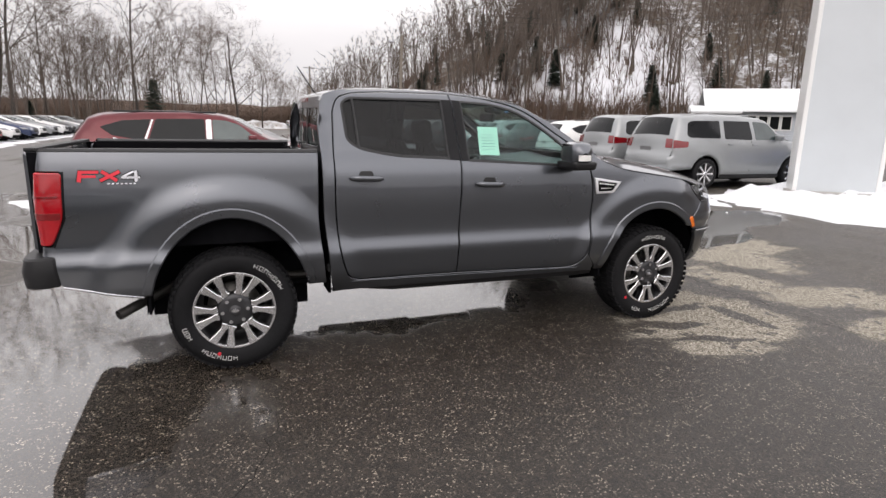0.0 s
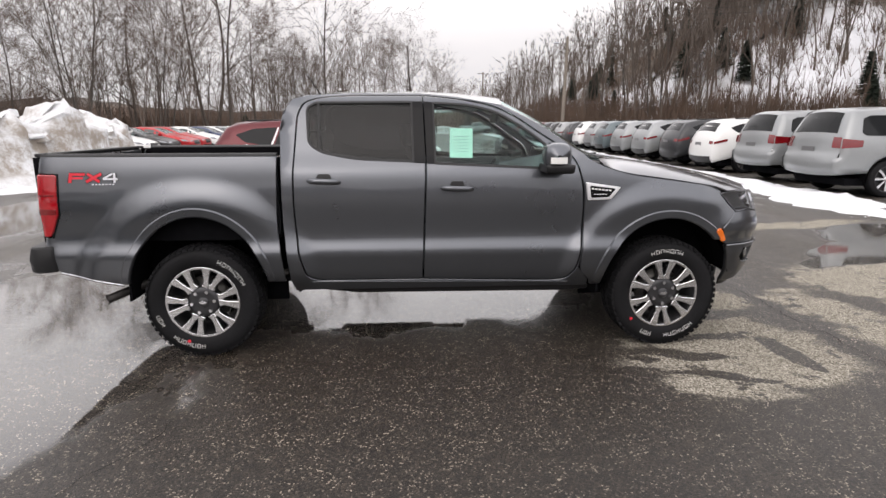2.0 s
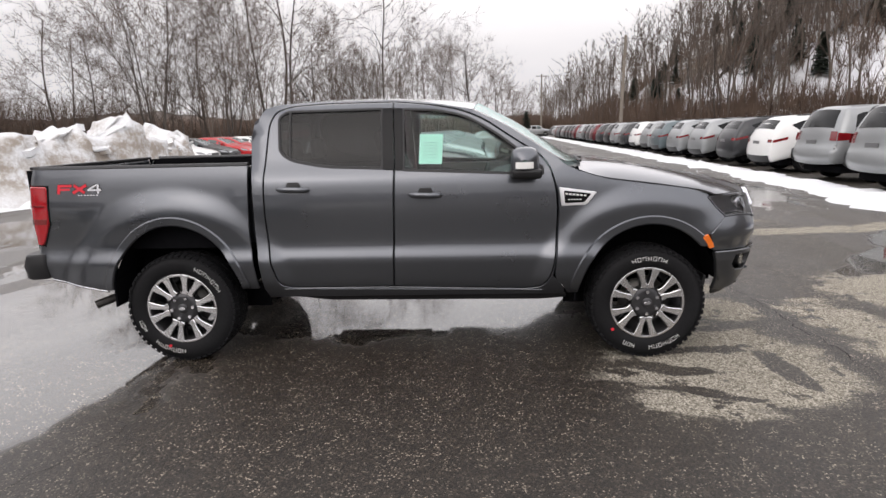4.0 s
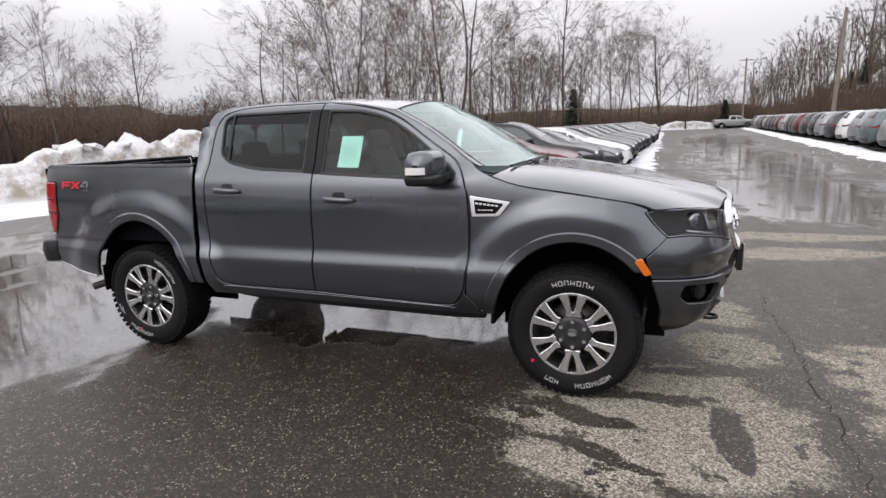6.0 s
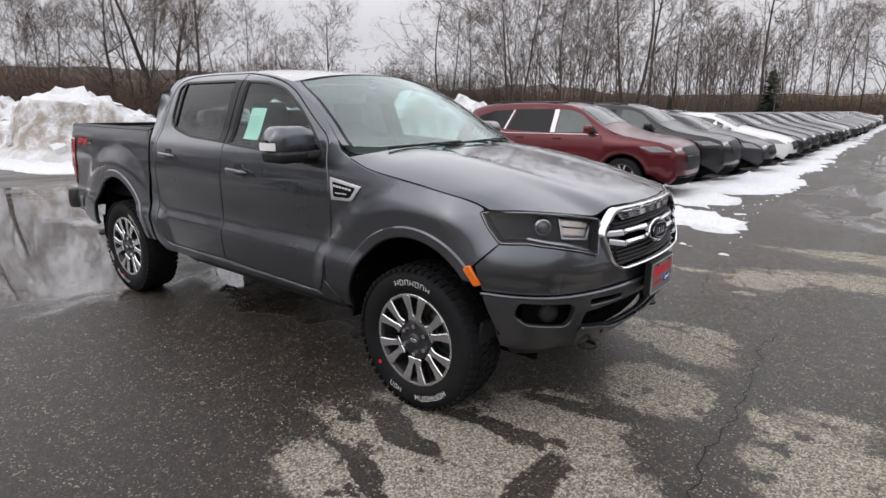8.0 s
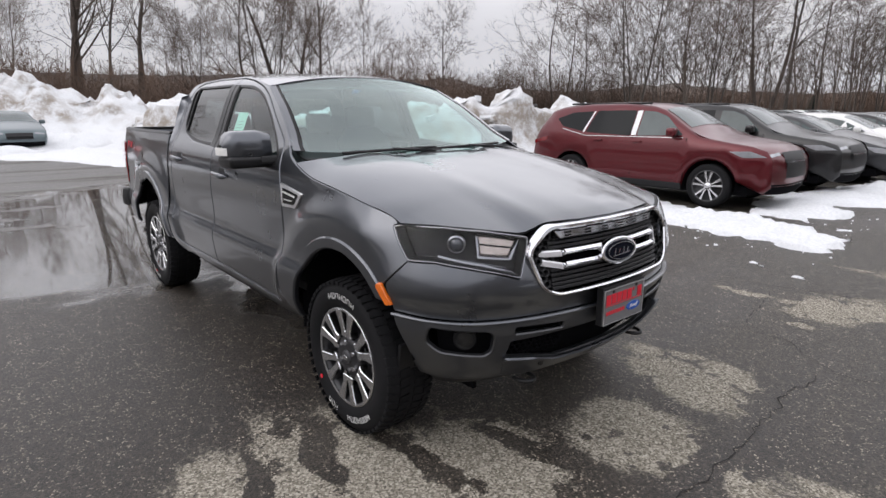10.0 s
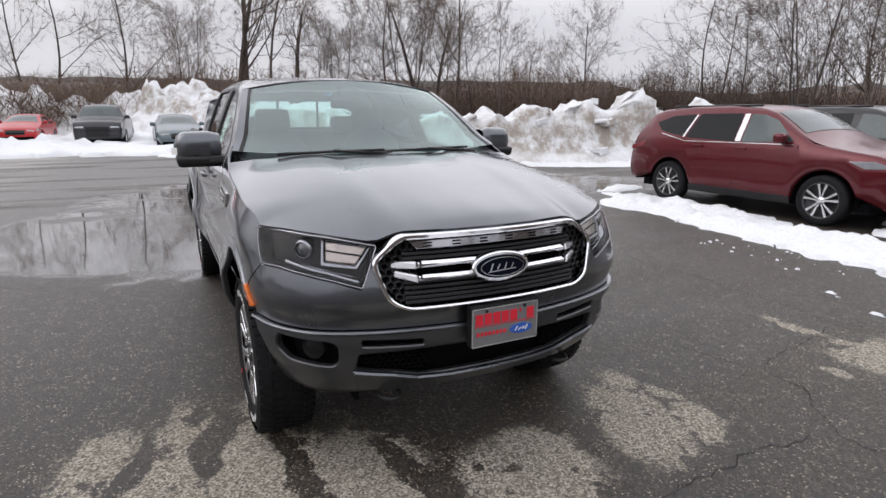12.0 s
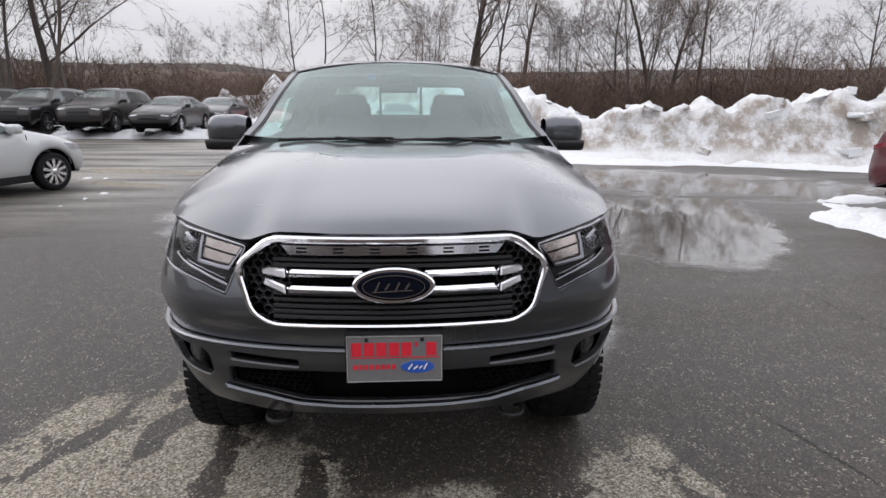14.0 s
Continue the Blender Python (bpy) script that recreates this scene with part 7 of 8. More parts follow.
# crumbs of snow scattered round the strips, past counting
crumb_rng = random.Random(5)
v, f = [], []
for n in range(420):
    line_no = crumb_rng.choice((0, 1, 1, 1, 2, 2, 2, 2))
    if line_no == 0:
        cx, cy = crumb_rng.uniform(1.2, 3.7), 5.1 + crumb_rng.gauss(0, 0.35)
    elif line_no == 1:
        cx, cy = 3.2 + crumb_rng.gauss(0, 0.2), crumb_rng.uniform(5.5, 26)
    else:
        cx, cy = 9.7 + crumb_rng.gauss(0, 0.35), crumb_rng.uniform(3.5, 26)
    size = crumb_rng.uniform(0.006, 0.026) * crumb_rng.uniform(0.6, 1.3)
    k = len(v)
    ring = [(cx + size * math.cos(a) * crumb_rng.uniform(0.6, 1.3), cy + size * math.sin(a) * crumb_rng.uniform(0.6, 1.3)) for a in np.linspace(0, 2 * math.pi, 6, endpoint=False)]
    v += [(x, y, -0.005) for x, y in ring] + [(cx + (x - cx) * 0.7, cy + (y - cy) * 0.7, size * crumb_rng.uniform(0.4, 0.8)) for x, y in ring]
    f += [(k + q, k + (q + 1) % 6, k + 6 + (q + 1) % 6, k + 6 + q) for q in range(6)] + [tuple(k + 6 + q for q in range(6))]
tagged(new("snow_crumbs", mesh_of("snow_crumbs", v, f, SNOW)), "small crumbs of snow scattered on the wet asphalt", "snow", kind="stuff")
snow_bank("tall ploughed bank of snow streaked with dirt", [(-25.0, 6.4), (-18.5, 4.9), (-14.0, 4.3), (-12.0, 5.8), (-10.9, 8.6), (-9.6, 12.6), (-10.2, 17.0), (-11.8, 20.5)], 4.8, 1.82, 1.3, 0.16, 0.9, 46)
snow_bank("ploughed bank of snow behind the parked cars", [(-31.0, 10.0), (-30.5, 6.0), (-32.0, 2.0), (-36.5, -3.0), (-37.5, -8.0), (-36.0, -14.0)], 6.0, 2.9, 4.7, 0.3, 1.0, 14)
snow_bank("ploughed bank of snow at the edge of the trees", [(-27.0, 10.0), (-22.0, 17.0), (-21.0, 26.0), (-23.0, 40.0), (-22.0, 62.0), (-16.0, 80.0), (-4.0, 92.0), (8.0, 98.0), (16.0, 97.0)], 5.0, 1.2, 7.9, 0.6, 0.8, 10)

# cracks in the asphalt, open and dark
CRACK = plain("crack_shadowed_tar", (0.010, 0.009, 0.008), 0.8, 0.0, 0.3, 60)


def crack(points, wide, seed):
    r = random.Random(seed)
    pts = []
    for a, b in zip(points, points[1:]):
        n = max(2, int(math.dist(a, b) / 0.06))
        pts += [Vector(a).lerp(Vector(b), i / n) + Vector((rough(a[0] + i, a[1], seed, 0.7), rough(a[0] - i, a[1], seed + 4, 0.7))) * 0.045 for i in range(n)]
    rows = []
    for i, p in enumerate(pts):
        way = (pts[min(i + 1, len(pts) - 1)] - pts[max(i - 1, 0)]).normalized()
        w = wide * r.uniform(0.3, 1.0) * min(1.0, 0.2 + i / 4, 0.2 + (len(pts) - 1 - i) / 4)
        s = Vector((-way.y, way.x)) * w / 2
        rows.append([(p.x - s.x, p.y - s.y, 0.004), (p.x + s.x, p.y + s.y, 0.004)])
    tagged(loft("pavement_crack", rows, CRACK, None, flip=True), "dark branching crack in the wet asphalt", "crack", kind="structure")


crack([(1.4, 3.36), (2.25, 3.40), (2.9, 3.36), (3.55, 3.30), (4.3, 3.50), (5.6, 3.6)], 0.011, 1)
crack([(3.25, 1.80), (3.85, 1.98), (4.20, 2.04), (4.59, 1.68), (4.86, 1.76), (5.5, 1.55)], 0.008, 2)
crack([(3.66, 3.25), (3.74, 2.9), (3.86, 2.3), (3.98, 1.96)], 0.008, 3)
crack([(4.55, 1.62), (4.53, 1.1), (4.58, 0.4), (4.57, -0.3), (4.58, -1.25), (4.63, -2.2)], 0.009, 5)
crack([(0.2, -1.55), (0.05, -2.1), (-0.25, -2.6), (-0.35, -3.2)], 0.006, 6)

# ---- wooded hillside ----
HILL_FOOT = [(74.0, 18.0), (62.0, 36.0), (50.0, 47.0), (37.0, 51.0), (28.0, 57.0), (23.0, 70.0), (20.0, 90.0), (18.5, 120.0), (21.0, 165.0), (34.0, 210.0)]


def snow_slope():
    m, nt, shader, where = blank("snowy_hillside")
    wide = node(nt, "ShaderNodeTexNoise", Vector=where, Scale=0.06, Detail=5.0, Roughness=0.6)
    fine = node(nt, "ShaderNodeTexNoise", Vector=where, Scale=0.9, Detail=6.0, Roughness=0.75)
    bare = smooth_at(nt, math_node(nt, "ADD", math_node(nt, "MULTIPLY", wide.outputs[0], 0.55), math_node(nt, "MULTIPLY", fine.outputs[0], 0.5)), 0.40, 0.56)
    spread_of = node(nt, "ShaderNodeSeparateXYZ", Vector=where)
    clearing = union(nt, [blob(nt, (spread_of.outputs[0], spread_of.outputs[1]), *p) for p in ((48.5, 60.0, 12.0, 14.0), (30.5, 66.0, 7.0, 15.0))])
    bare = math_node(nt, "MULTIPLY", bare, smooth_at(nt, math_node(nt, "ADD", clearing, math_node(nt, "MULTIPLY_ADD", fine.outputs[0], 0.9, -0.45)), 0.35, -0.10))
    litter = ramp(nt, fine.outputs[0], [(0.35, (0.045, 0.035, 0.026)), (0.7, (0.13, 0.10, 0.07))])
    lay(nt, shader, Base__Color=mix_colour(nt, bare, (0.72, 0.73, 0.76), litter), Roughness=0.85)
    lay(nt, shader, Normal=node(nt, "ShaderNodeBump", Strength=0.6, Distance=0.4, Height=fine.outputs[0]).outputs[0])
    return m


HILL = snow_slope()
foot = [Vector(p) for p in HILL_FOOT]


def hill_point(u, d):
    """A place on the hill: u along its foot, d metres in from it."""
    i = min(int(u), len(foot) - 2)
    p = foot[i].lerp(foot[i + 1], u - i)
    a, b = foot[max(i - 1, 0)], foot[min(i + 2, len(foot) - 1)]
    way = (b - a).normalized()
    q = p + Vector((way.y, -way.x)) * d
    slope = 0.66 * max(0.0, 1 - 0.35 * max(0.0, u - 6.0))
    z = slope * min(d, 72) + 0.25 * slope * max(0.0, d - 72) + rough(q.x, q.y, 3.0, 0.06) * min(3.0, d * 0.15)
    return Vector((q.x, q.y, z - 0.05 * (d <= 0)))


rows = [[hill_point(u, d) for d in (-1, 1, 3, 6, 10, 15, 21, 28, 36, 45, 55, 66, 80, 100, 130)] for u in np.linspace(0, len(foot) - 1.001, 60)]
tagged(loft("hillside", rows, HILL, None, flip=True), "steep snowy hillside under bare woods", "hill", kind="structure")

# far ridges past the trees, and two nearer unseen ones added to darken reflections
RIDGE_MAT = plain("far_and_unseen_ridge_brown", (0.080, 0.064, 0.055), 0.95, 0.0, 0.30, 0.15)
for radius, high, phase, a0, a1 in ((520, 24, 0.0, 95, 265), (800, 38, 2.0, 110, 280), (105, 13, 1.0, -138, -38), (105, 30, 1.4, -62, 22)):
    rows = []
    for a in np.linspace(a0, a1, 160):
        c, s = math.cos(radians(a)), math.sin(radians(a))
        h = high * (0.62 + 0.30 * math.sin(radians(a) * 3.1 + phase) + 0.30 * rough(c * 3, s * 3, phase, 1.2)) * step(a0, a0 + 25, a) * (1 - step(a1 - 20, a1, a))
        h += 2.2 * rough(c * 90, s * 90, phase, 1.0)
        rows.append([(c * (radius + k * 120), s * (radius + k * 120), max(-1.0, h) * t) for k, t in ((-0.6 * min(1, radius / 400), 0.0), (-0.35 * min(1, radius / 400), 0.45), (-0.1 * min(1, radius / 400), 0.86), (0.0, 1.0), (0.6, 0.4))])
    tagged(loft("far_ridge", rows, RIDGE_MAT, None, flip=True), "low brown wooded ridge on the skyline, two of four added unseen", "hill", kind="structure")

# ---- bare trees ----


def bark(name, colour):
    return plain(name, colour, 0.9, 0.0, 0.35, 6.0, 0.02)


BARKS = [bark("grey_bark", (0.078, 0.066, 0.058)), bark("brown_bark", (0.066, 0.051, 0.042)), bark("pale_bark", (0.110, 0.095, 0.083))]
HILL_BARK = bark("weathered_brown_bark", (0.100, 0.079, 0.065))
# Paler than the trunks: sky glare through thin twigs is put into the colour
SKY_PALED_TWIGS = bark("reddish_twigs_paled_by_sky", (0.150, 0.118, 0.100))
NEEDLES = plain("dark_conifer_needles", (0.020, 0.032, 0.020), 0.8, 0.0, 0.4, 3.0)
TWIGS = plain("reddish_brown_brush", (0.115, 0.078, 0.058), 0.95, 0.0, 0.4, 0.4)


def limb(verts, faces, a, b, ra, rb, sides):
    way = (b - a).normalized()
    s = way.orthogonal().normalized()
    t = way.cross(s)
    k = len(verts)
    for p, r in ((a, ra), (b, rb)):
        verts += [p + (s * math.cos(2 * math.pi * q / sides) + t * math.sin(2 * math.pi * q / sides)) * r for q in range(sides)]
    for q in range(sides):
        w = (q + 1) % sides
        faces.append((k + q, k + w, k + sides + w, k + sides + q))


def bare_tree(seed, tall, girth, lean=0.0, fork=0.30, spread=0.6, stems=1, rich=1.0, twig=0.0075, fine=2):
    """Trunk and crown meshes of a leafless tree, about `tall` high: limbs that sweep upwards into fine twigs."""
    r = random.Random(seed)
    trunk_v, trunk_f, v, f = [], [], [], []

    def any_way():
        return Vector((r.uniform(-1, 1), r.uniform(-1, 1), r.uniform(-1, 1)))

    def sprig(a, way, length, w):
        """A twig of flat slivers with side shoots."""
        b = a + way * length
        for p, q, k in ((a, b, w), (a.lerp(b, 0.35), a.lerp(b, 0.35) + (way + any_way() * 0.7).normalized() * length * 0.6, w * 0.8), (a.lerp(b, 0.65), a.lerp(b, 0.65) + (way + any_way() * 0.7).normalized() * length * 0.5, w * 0.8)):
            s = (q - p).cross(any_way()).normalized() * k
            n = len(v)
            v.extend([p - s, p + s, q + s * 0.4, q - s * 0.4])
            f.append((n, n + 1, n + 2, n + 3))

    def grow(at, way, length, radius, level):
        vv, ff = (trunk_v, trunk_f) if level <= 1 else (v, f)
        bends = (8, 5 if fine == 2 else 3, 3)[level]
        p, w, rad = at, way.normalized(), radius
        for n in range(bends):
            w = (w + any_way() * (0.10, 0.20, 0.28)[level] + Vector((0, 0, (0.05, 0.06, 0.02)[level]))).normalized()
            q = p + w * length / bends
            thin = max(0.008, rad * (0.86, 0.78, 0.70)[level])
            limb(vv, ff, p, q, rad, thin, (7, 4, 3)[level])
            reach = (n + 1) / bends
            if level == 0 and reach <= fork:
                p, rad = q, thin
                continue
            count = (2 if r.random() < 0.75 * rich else 1, r.choice((1, 2, 2)), 3 if r.random() < rich else 2)[level]
            for _ in range(count):
                side = w.orthogonal().normalized()
                side.rotate(Matrix.Rotation(r.uniform(0, 2 * math.pi), 3, w))
                out = (w * 0.75 + side * spread * r.uniform(0.8, 1.7) + Vector((0, 0, 0.10))).normalized()
                if level < fine:
                    long = length * (0.58 * (1.15 - 0.70 * reach) if level == 0 else r.uniform(0.40, 0.66)) * r.uniform(0.75, 1.2)
                    grow(q, out, long, max(0.009, thin * r.uniform(0.40, 0.62)), level + 1)
                else:
                    sprig(q, out, tall * r.uniform(0.045, 0.085), twig)
            p, rad = q, thin
        sprig(p, w, tall * 0.06, twig)

    for k in range(stems):
        a = 2 * math.pi * (k + r.random() * 0.5) / stems
        out = 0.22 if stems > 1 else 0.0
        grow(Vector((out * math.cos(a), out * math.sin(a), -0.1)), Vector((lean + out * math.cos(a), lean * 0.4 + out * math.sin(a), 1)), tall * 0.88 * (1 - 0.10 * k), girth * (1 - 0.12 * k), 0)
    top = max(p.z for p in v)
    for p in trunk_v + v:
        p *= tall / top
    return (trunk_v, trunk_f), (v, f)


def tree_thing(label, seed, material, group, **how):
    tree = thing("bare_tree", label, "tree", group=group)
    (tv, tf), (v, f) = bare_tree(seed, **how)
    under("trunk", mesh_of("trunk", tv, tf, material), tree)
    under("crown", mesh_of("crown", v, f, SKY_PALED_TWIGS), tree)
    return tree


def conifer(label, seed, tall, wide, group):
    tree = thing("conifer_tree", label, "tree", group=group)
    r = random.Random(seed)
    tv, tf, v, f = [], [], [], []
    limb(tv, tf, Vector((0, 0, -0.1)), Vector((0, 0, tall)), tall * 0.014, 0.02, 6)
    z = tall * 0.10
    while z < tall * 0.99:
        reach = wide * (1 - z / tall) ** 0.8 * r.uniform(0.75, 1.1) + 0.15
        for n in range(6):
            a = 2 * math.pi * (n + r.random()) / 6
            out = Vector((math.cos(a), math.sin(a), r.uniform(-0.30, 0.05)))
            side = Vector((-out.y, out.x, 0))
            for j in range(6):
                p = Vector((0, 0, z)) + out * reach * (0.12 + 0.88 * j / 5) * r.uniform(0.85, 1.1)
                size = 0.26 + 0.52 * reach / wide * (1 - j / 8)
                for s in (-1, 1):
                    tip = p + side * s * size + out * size * 0.7 + Vector((0, 0, r.uniform(-0.22, 0.05)))
                    k = len(v)
                    v.extend([p + Vector((0, 0, 0.05)), p + out * 0.40 + Vector((0, 0, -0.04)), tip, p - out * 0.12 - Vector((0, 0, 0.16))])
                    f.extend([(k, k + 1, k + 2), (k, k + 2, k + 3)])
        z += tall * 0.019 * r.uniform(0.7, 1.3) + 0.05
    under("trunk", mesh_of("trunk", tv, tf, BARKS[1]), tree)
    under("crown", mesh_of("crown", v, f, NEEDLES), tree)
    return tree


rng = random.Random(21)
EDGE_GROUP = "trees round the lot"
# each kind is built ten metres tall
edge_kinds = [tree_thing("tall bare grey tree at the edge of the lot", 11, BARKS[0], EDGE_GROUP, tall=10, girth=0.093, spread=0.55),
              tree_thing("bare brown tree with a wide crown", 12, BARKS[1], EDGE_GROUP, tall=10, girth=0.118, fork=0.22, spread=0.85, rich=1.2),
              tree_thing("slender bare tree with upswept limbs", 13, BARKS[2], EDGE_GROUP, tall=10, girth=0.068, fork=0.35, spread=0.42),
              tree_thing("leaning bare brown tree", 14, BARKS[1], EDGE_GROUP, tall=10, girth=0.099, lean=0.30, fork=0.25, spread=0.6),
              tree_thing("bare tree of several stems from one root", 15, BARKS[0], EDGE_GROUP, tall=10, girth=0.081, fork=0.22, spread=0.5, stems=3, rich=0.6),
              tree_thing("thin bare brown tree", 16, BARKS[1], EDGE_GROUP, tall=10, girth=0.053, fork=0.25, spread=0.5, rich=0.8),
              tree_thing("forked bare brown tree", 17, BARKS[1], EDGE_GROUP, tall=10, girth=0.105, fork=0.30, spread=0.62, stems=2, rich=0.8),
              tree_thing("old bare tree with heavy crooked limbs", 19, BARKS[0], EDGE_GROUP, tall=10, girth=0.161, fork=0.18, spread=0.95, rich=1.0),
              tree_thing("heavy dark bare tree that forks low", 23, BARKS[1], EDGE_GROUP, tall=10, girth=0.26, fork=0.30, spread=0.55, stems=2, rich=0.45),
              tree_thing("heavy leaning dark bare trunk", 27, BARKS[1], EDGE_GROUP, tall=10, girth=0.29, lean=0.16, fork=0.45, spread=0.5, rich=0.45)]
hill_kinds = [tree_thing("straight bare tree on the hillside", 31, BARKS[0], "trees on the hillside", tall=14, girth=0.13, fork=0.45, spread=0.42, rich=0.9, twig=0.022, fine=1),
              tree_thing("thin dark bare tree on the hillside", 32, BARKS[1], "trees on the hillside", tall=13, girth=0.10, fork=0.40, spread=0.46, rich=0.9, twig=0.022, fine=1),
              tree_thing("pale straight bare tree on the hillside", 33, BARKS[2], "trees on the hillside", tall=15, girth=0.12, fork=0.5, spread=0.40, rich=0.9, twig=0.022, fine=1)]
pine = conifer("dark green conifer on the hillside", 41, 9.0, 2.0, "conifers")
pine_two = conifer("dark green conifer with drooping boughs", 42, 11.0, 3.1, "conifers")
used = set()


def plant(tree, x, y, z, size, turn=None):
    m = pose(x, y, z, 0, 0, rng.uniform(0, 360) if turn is None else turn) @ Matrix.Scale(size, 4)
    if tree.name not in used:
        used.add(tree.name)
        tree.matrix_basis = m
        return tree
    made = copy_thing(tree, m)
    return made


def stand(bearing, far, tall, kind, turn=None, at=(3.0, -3.0)):
    """A tree at this bearing in degrees and distance in metres from the lot in front of the truck."""
    plant(edge_kinds[kind], at[0] + far * math.cos(radians(bearing)), at[1] + far * math.sin(radians(bearing)), 0.0, tall / 10, turn)


# the trees round the lot, from the north to the south-west: bearing, distance, height, kind
EDGE = [(-36, -34), (-37, -18), (-39, -4), (-41, 8), (-41, 22), (-43, 36), (-42, 50), (-38, 66), (-30, 82), (-18, 96), (-4, 106), (10, 112), (20, 122)]
NORTH = [(84.6, 108, 10.1, 5), (86, 104, 10.1, 2), (87.8, 98, 13.8, 1), (90, 92, 17.9, 7), (92, 96, 16.6, 6), (93.6, 82, 17, 0), (95.4, 88, 18.4, 2), (97, 84, 14.7, 5), (98.6, 80, 16.6, 0), (101.2, 78, 14.7, 4), (103.6, 76, 17, 2), (105.4, 74, 12, 1), (107.6, 74, 17.5, 0), (109.2, 72, 17, 6), (111, 76, 15.6, 5), (113, 70, 14.7, 4), (115.4, 70, 13.3, 1), (117.4, 68, 16.6, 2), (119.6, 66, 16.6, 4), (121.6, 66, 12.9, 5)]
NORTH_WEST = [(124.2, 66, 9.6, 1), (126.4, 66, 10.2, 6), (128.6, 64, 9.4, 5), (131, 66, 8.0, 3), (137.8, 71.4, 11.6, 1), (140.4, 75, 11.2, 5), (144.2, 72, 7.4, 5)]
# those behind the truck, seen from in front of it
WEST = [(146.4, 62, 7.0, 1), (149.6, 48, 11.5, 2), (152.0, 52, 12.6, 3), (153.6, 54, 13.2, 0), (154.6, 50, 12.0, 2), (156.3, 52, 13.4, 8), (158.2, 50, 11.4, 4), (160.2, 52, 10.4, 1), (161.6, 54, 9.4, 5), (164.6, 52, 8.2, 4), (166.4, 56, 11.0, 2), (171.2, 50, 12.4, 0), (177.4, 66, 10.4, 4), (182.6, 54, 10.6, 1), (188.6, 56, 9.8, 6), (192.2, 54, 11.2, 3), (196.0, 58, 8.6, 5), (198.6, 58, 8.0, 2), (200.0, 56, 8.4, 5), (202.8, 58, 6.8, 5), (205.0, 60, 5.4, 5)]
SOUTH_WEST = [(206.8, 46, 11.0, 2), (207.6, 43, 11.4, 0), (208.6, 46, 11.2, 7), (210.2, 42, 11.0, 6), (211.4, 44, 11.4, 0), (212.6, 42, 11.0, 4), (214.6, 46, 11.0, 1), (217, 44, 11.0, 6), (221, 46, 10.3, 1)]
for row in (NORTH, NORTH_WEST):
    for bearing, far, tall, kind in row:
        stand(bearing, far, tall, kind)
NOSE = (6.6, -0.3)
for bearing, far, tall, kind in WEST + SOUTH_WEST:
    stand(bearing, far, tall, kind, None, NOSE)
# some that stand out: a heavy forked tree behind the snow bank and a leaning one beside it
stand(173.3, 52.0, 13.8, 8, 90, NOSE)
stand(168.9, 53.0, 14.2, 9, 90, NOSE)
for x, y, s in ((-6.0, 64.0, 0.50), (13.0, 104.0, 0.85), (-22.0, 84.0, 0.6)):
    plant(pine_two, x, y, 0, s)
# young trees among them, and the wood behind, past counting
deep_kinds = [tree_thing("bare tree", 61 + k, BARKS[k], "wood", tall=10, girth=0.10, fork=0.25, spread=0.55, rich=1.0, twig=0.02, fine=1) for k in range(3)]
deep_places, deep_of = [], []
for n in range(90):
    u = rng.uniform(0, len(EDGE) - 1.001)
    i = int(u)
    p = Vector(EDGE[i]).lerp(Vector(EDGE[i + 1]), u - i)
    q = p + p.normalized() * rng.uniform(-2, 16)
    bearing = math.degrees(math.atan2(q.y + 3, q.x - 3))
    tall_here = q.length * math.tan(radians(rng.uniform(3.0, 4.8) if bearing < 86 or bearing > 123 or bearing < 0 else rng.uniform(4.6, 8.6))) + 1.5
    deep_places.append((q.x, q.y, 0.0, tall_here / 10, rng.uniform(0, 360)))
    deep_of.append(deep_kinds[rng.randrange(3)])
for n in range(120):
    b, far = rng.uniform(96, 133), rng.uniform(62, 84)
    tall_here = far * math.tan(radians(rng.uniform(2.8, 4.8) if b > 122 else rng.uniform(4.2, 8.2))) + 1.5
    deep_places.append((3.0 + far * math.cos(radians(b)), -3.0 + far * math.sin(radians(b)), 0.0, tall_here / 10, rng.uniform(0, 360)))
    deep_of.append(deep_kinds[rng.randrange(3)])
# the wood on the hill
def copies_of(kinds, places, name, label, material):
    """Many far trees in one mesh, past counting."""
    vs, loops, base = [], [], 0
    for (x, y, z, size, turn), kind in zip(places, kinds):
        m = np.array(pose(x, y, z, 0, 0, turn) @ Matrix.Scale(size, 4))
        for child in kind.children:
            me = child.data
            co = np.empty(len(me.vertices) * 3)
            me.vertices.foreach_get("co", co)
            vs.append(co.reshape(-1, 3) @ m[:3, :3].T + m[:3, 3])
            idx = np.empty(len(me.loops), dtype=np.int32)
            me.loops.foreach_get("vertex_index", idx)
            loops.append(idx + base)
            base += len(me.vertices)
    vs, loops = np.concatenate(vs), np.concatenate(loops)
    me = bpy.data.meshes.new(name)
    me.vertices.add(len(vs))
    me.vertices.foreach_set("co", vs.ravel())
    me.loops.add(len(loops))
    me.loops.foreach_set("vertex_index", loops)
    me.polygons.add(len(loops) // 4)
    me.polygons.foreach_set("loop_start", np.arange(0, len(loops), 4, dtype=np.int32))
    me.update(calc_edges=True)
    me.materials.append(material)
    return tagged(new(name, me), label, "wood", kind="stuff")


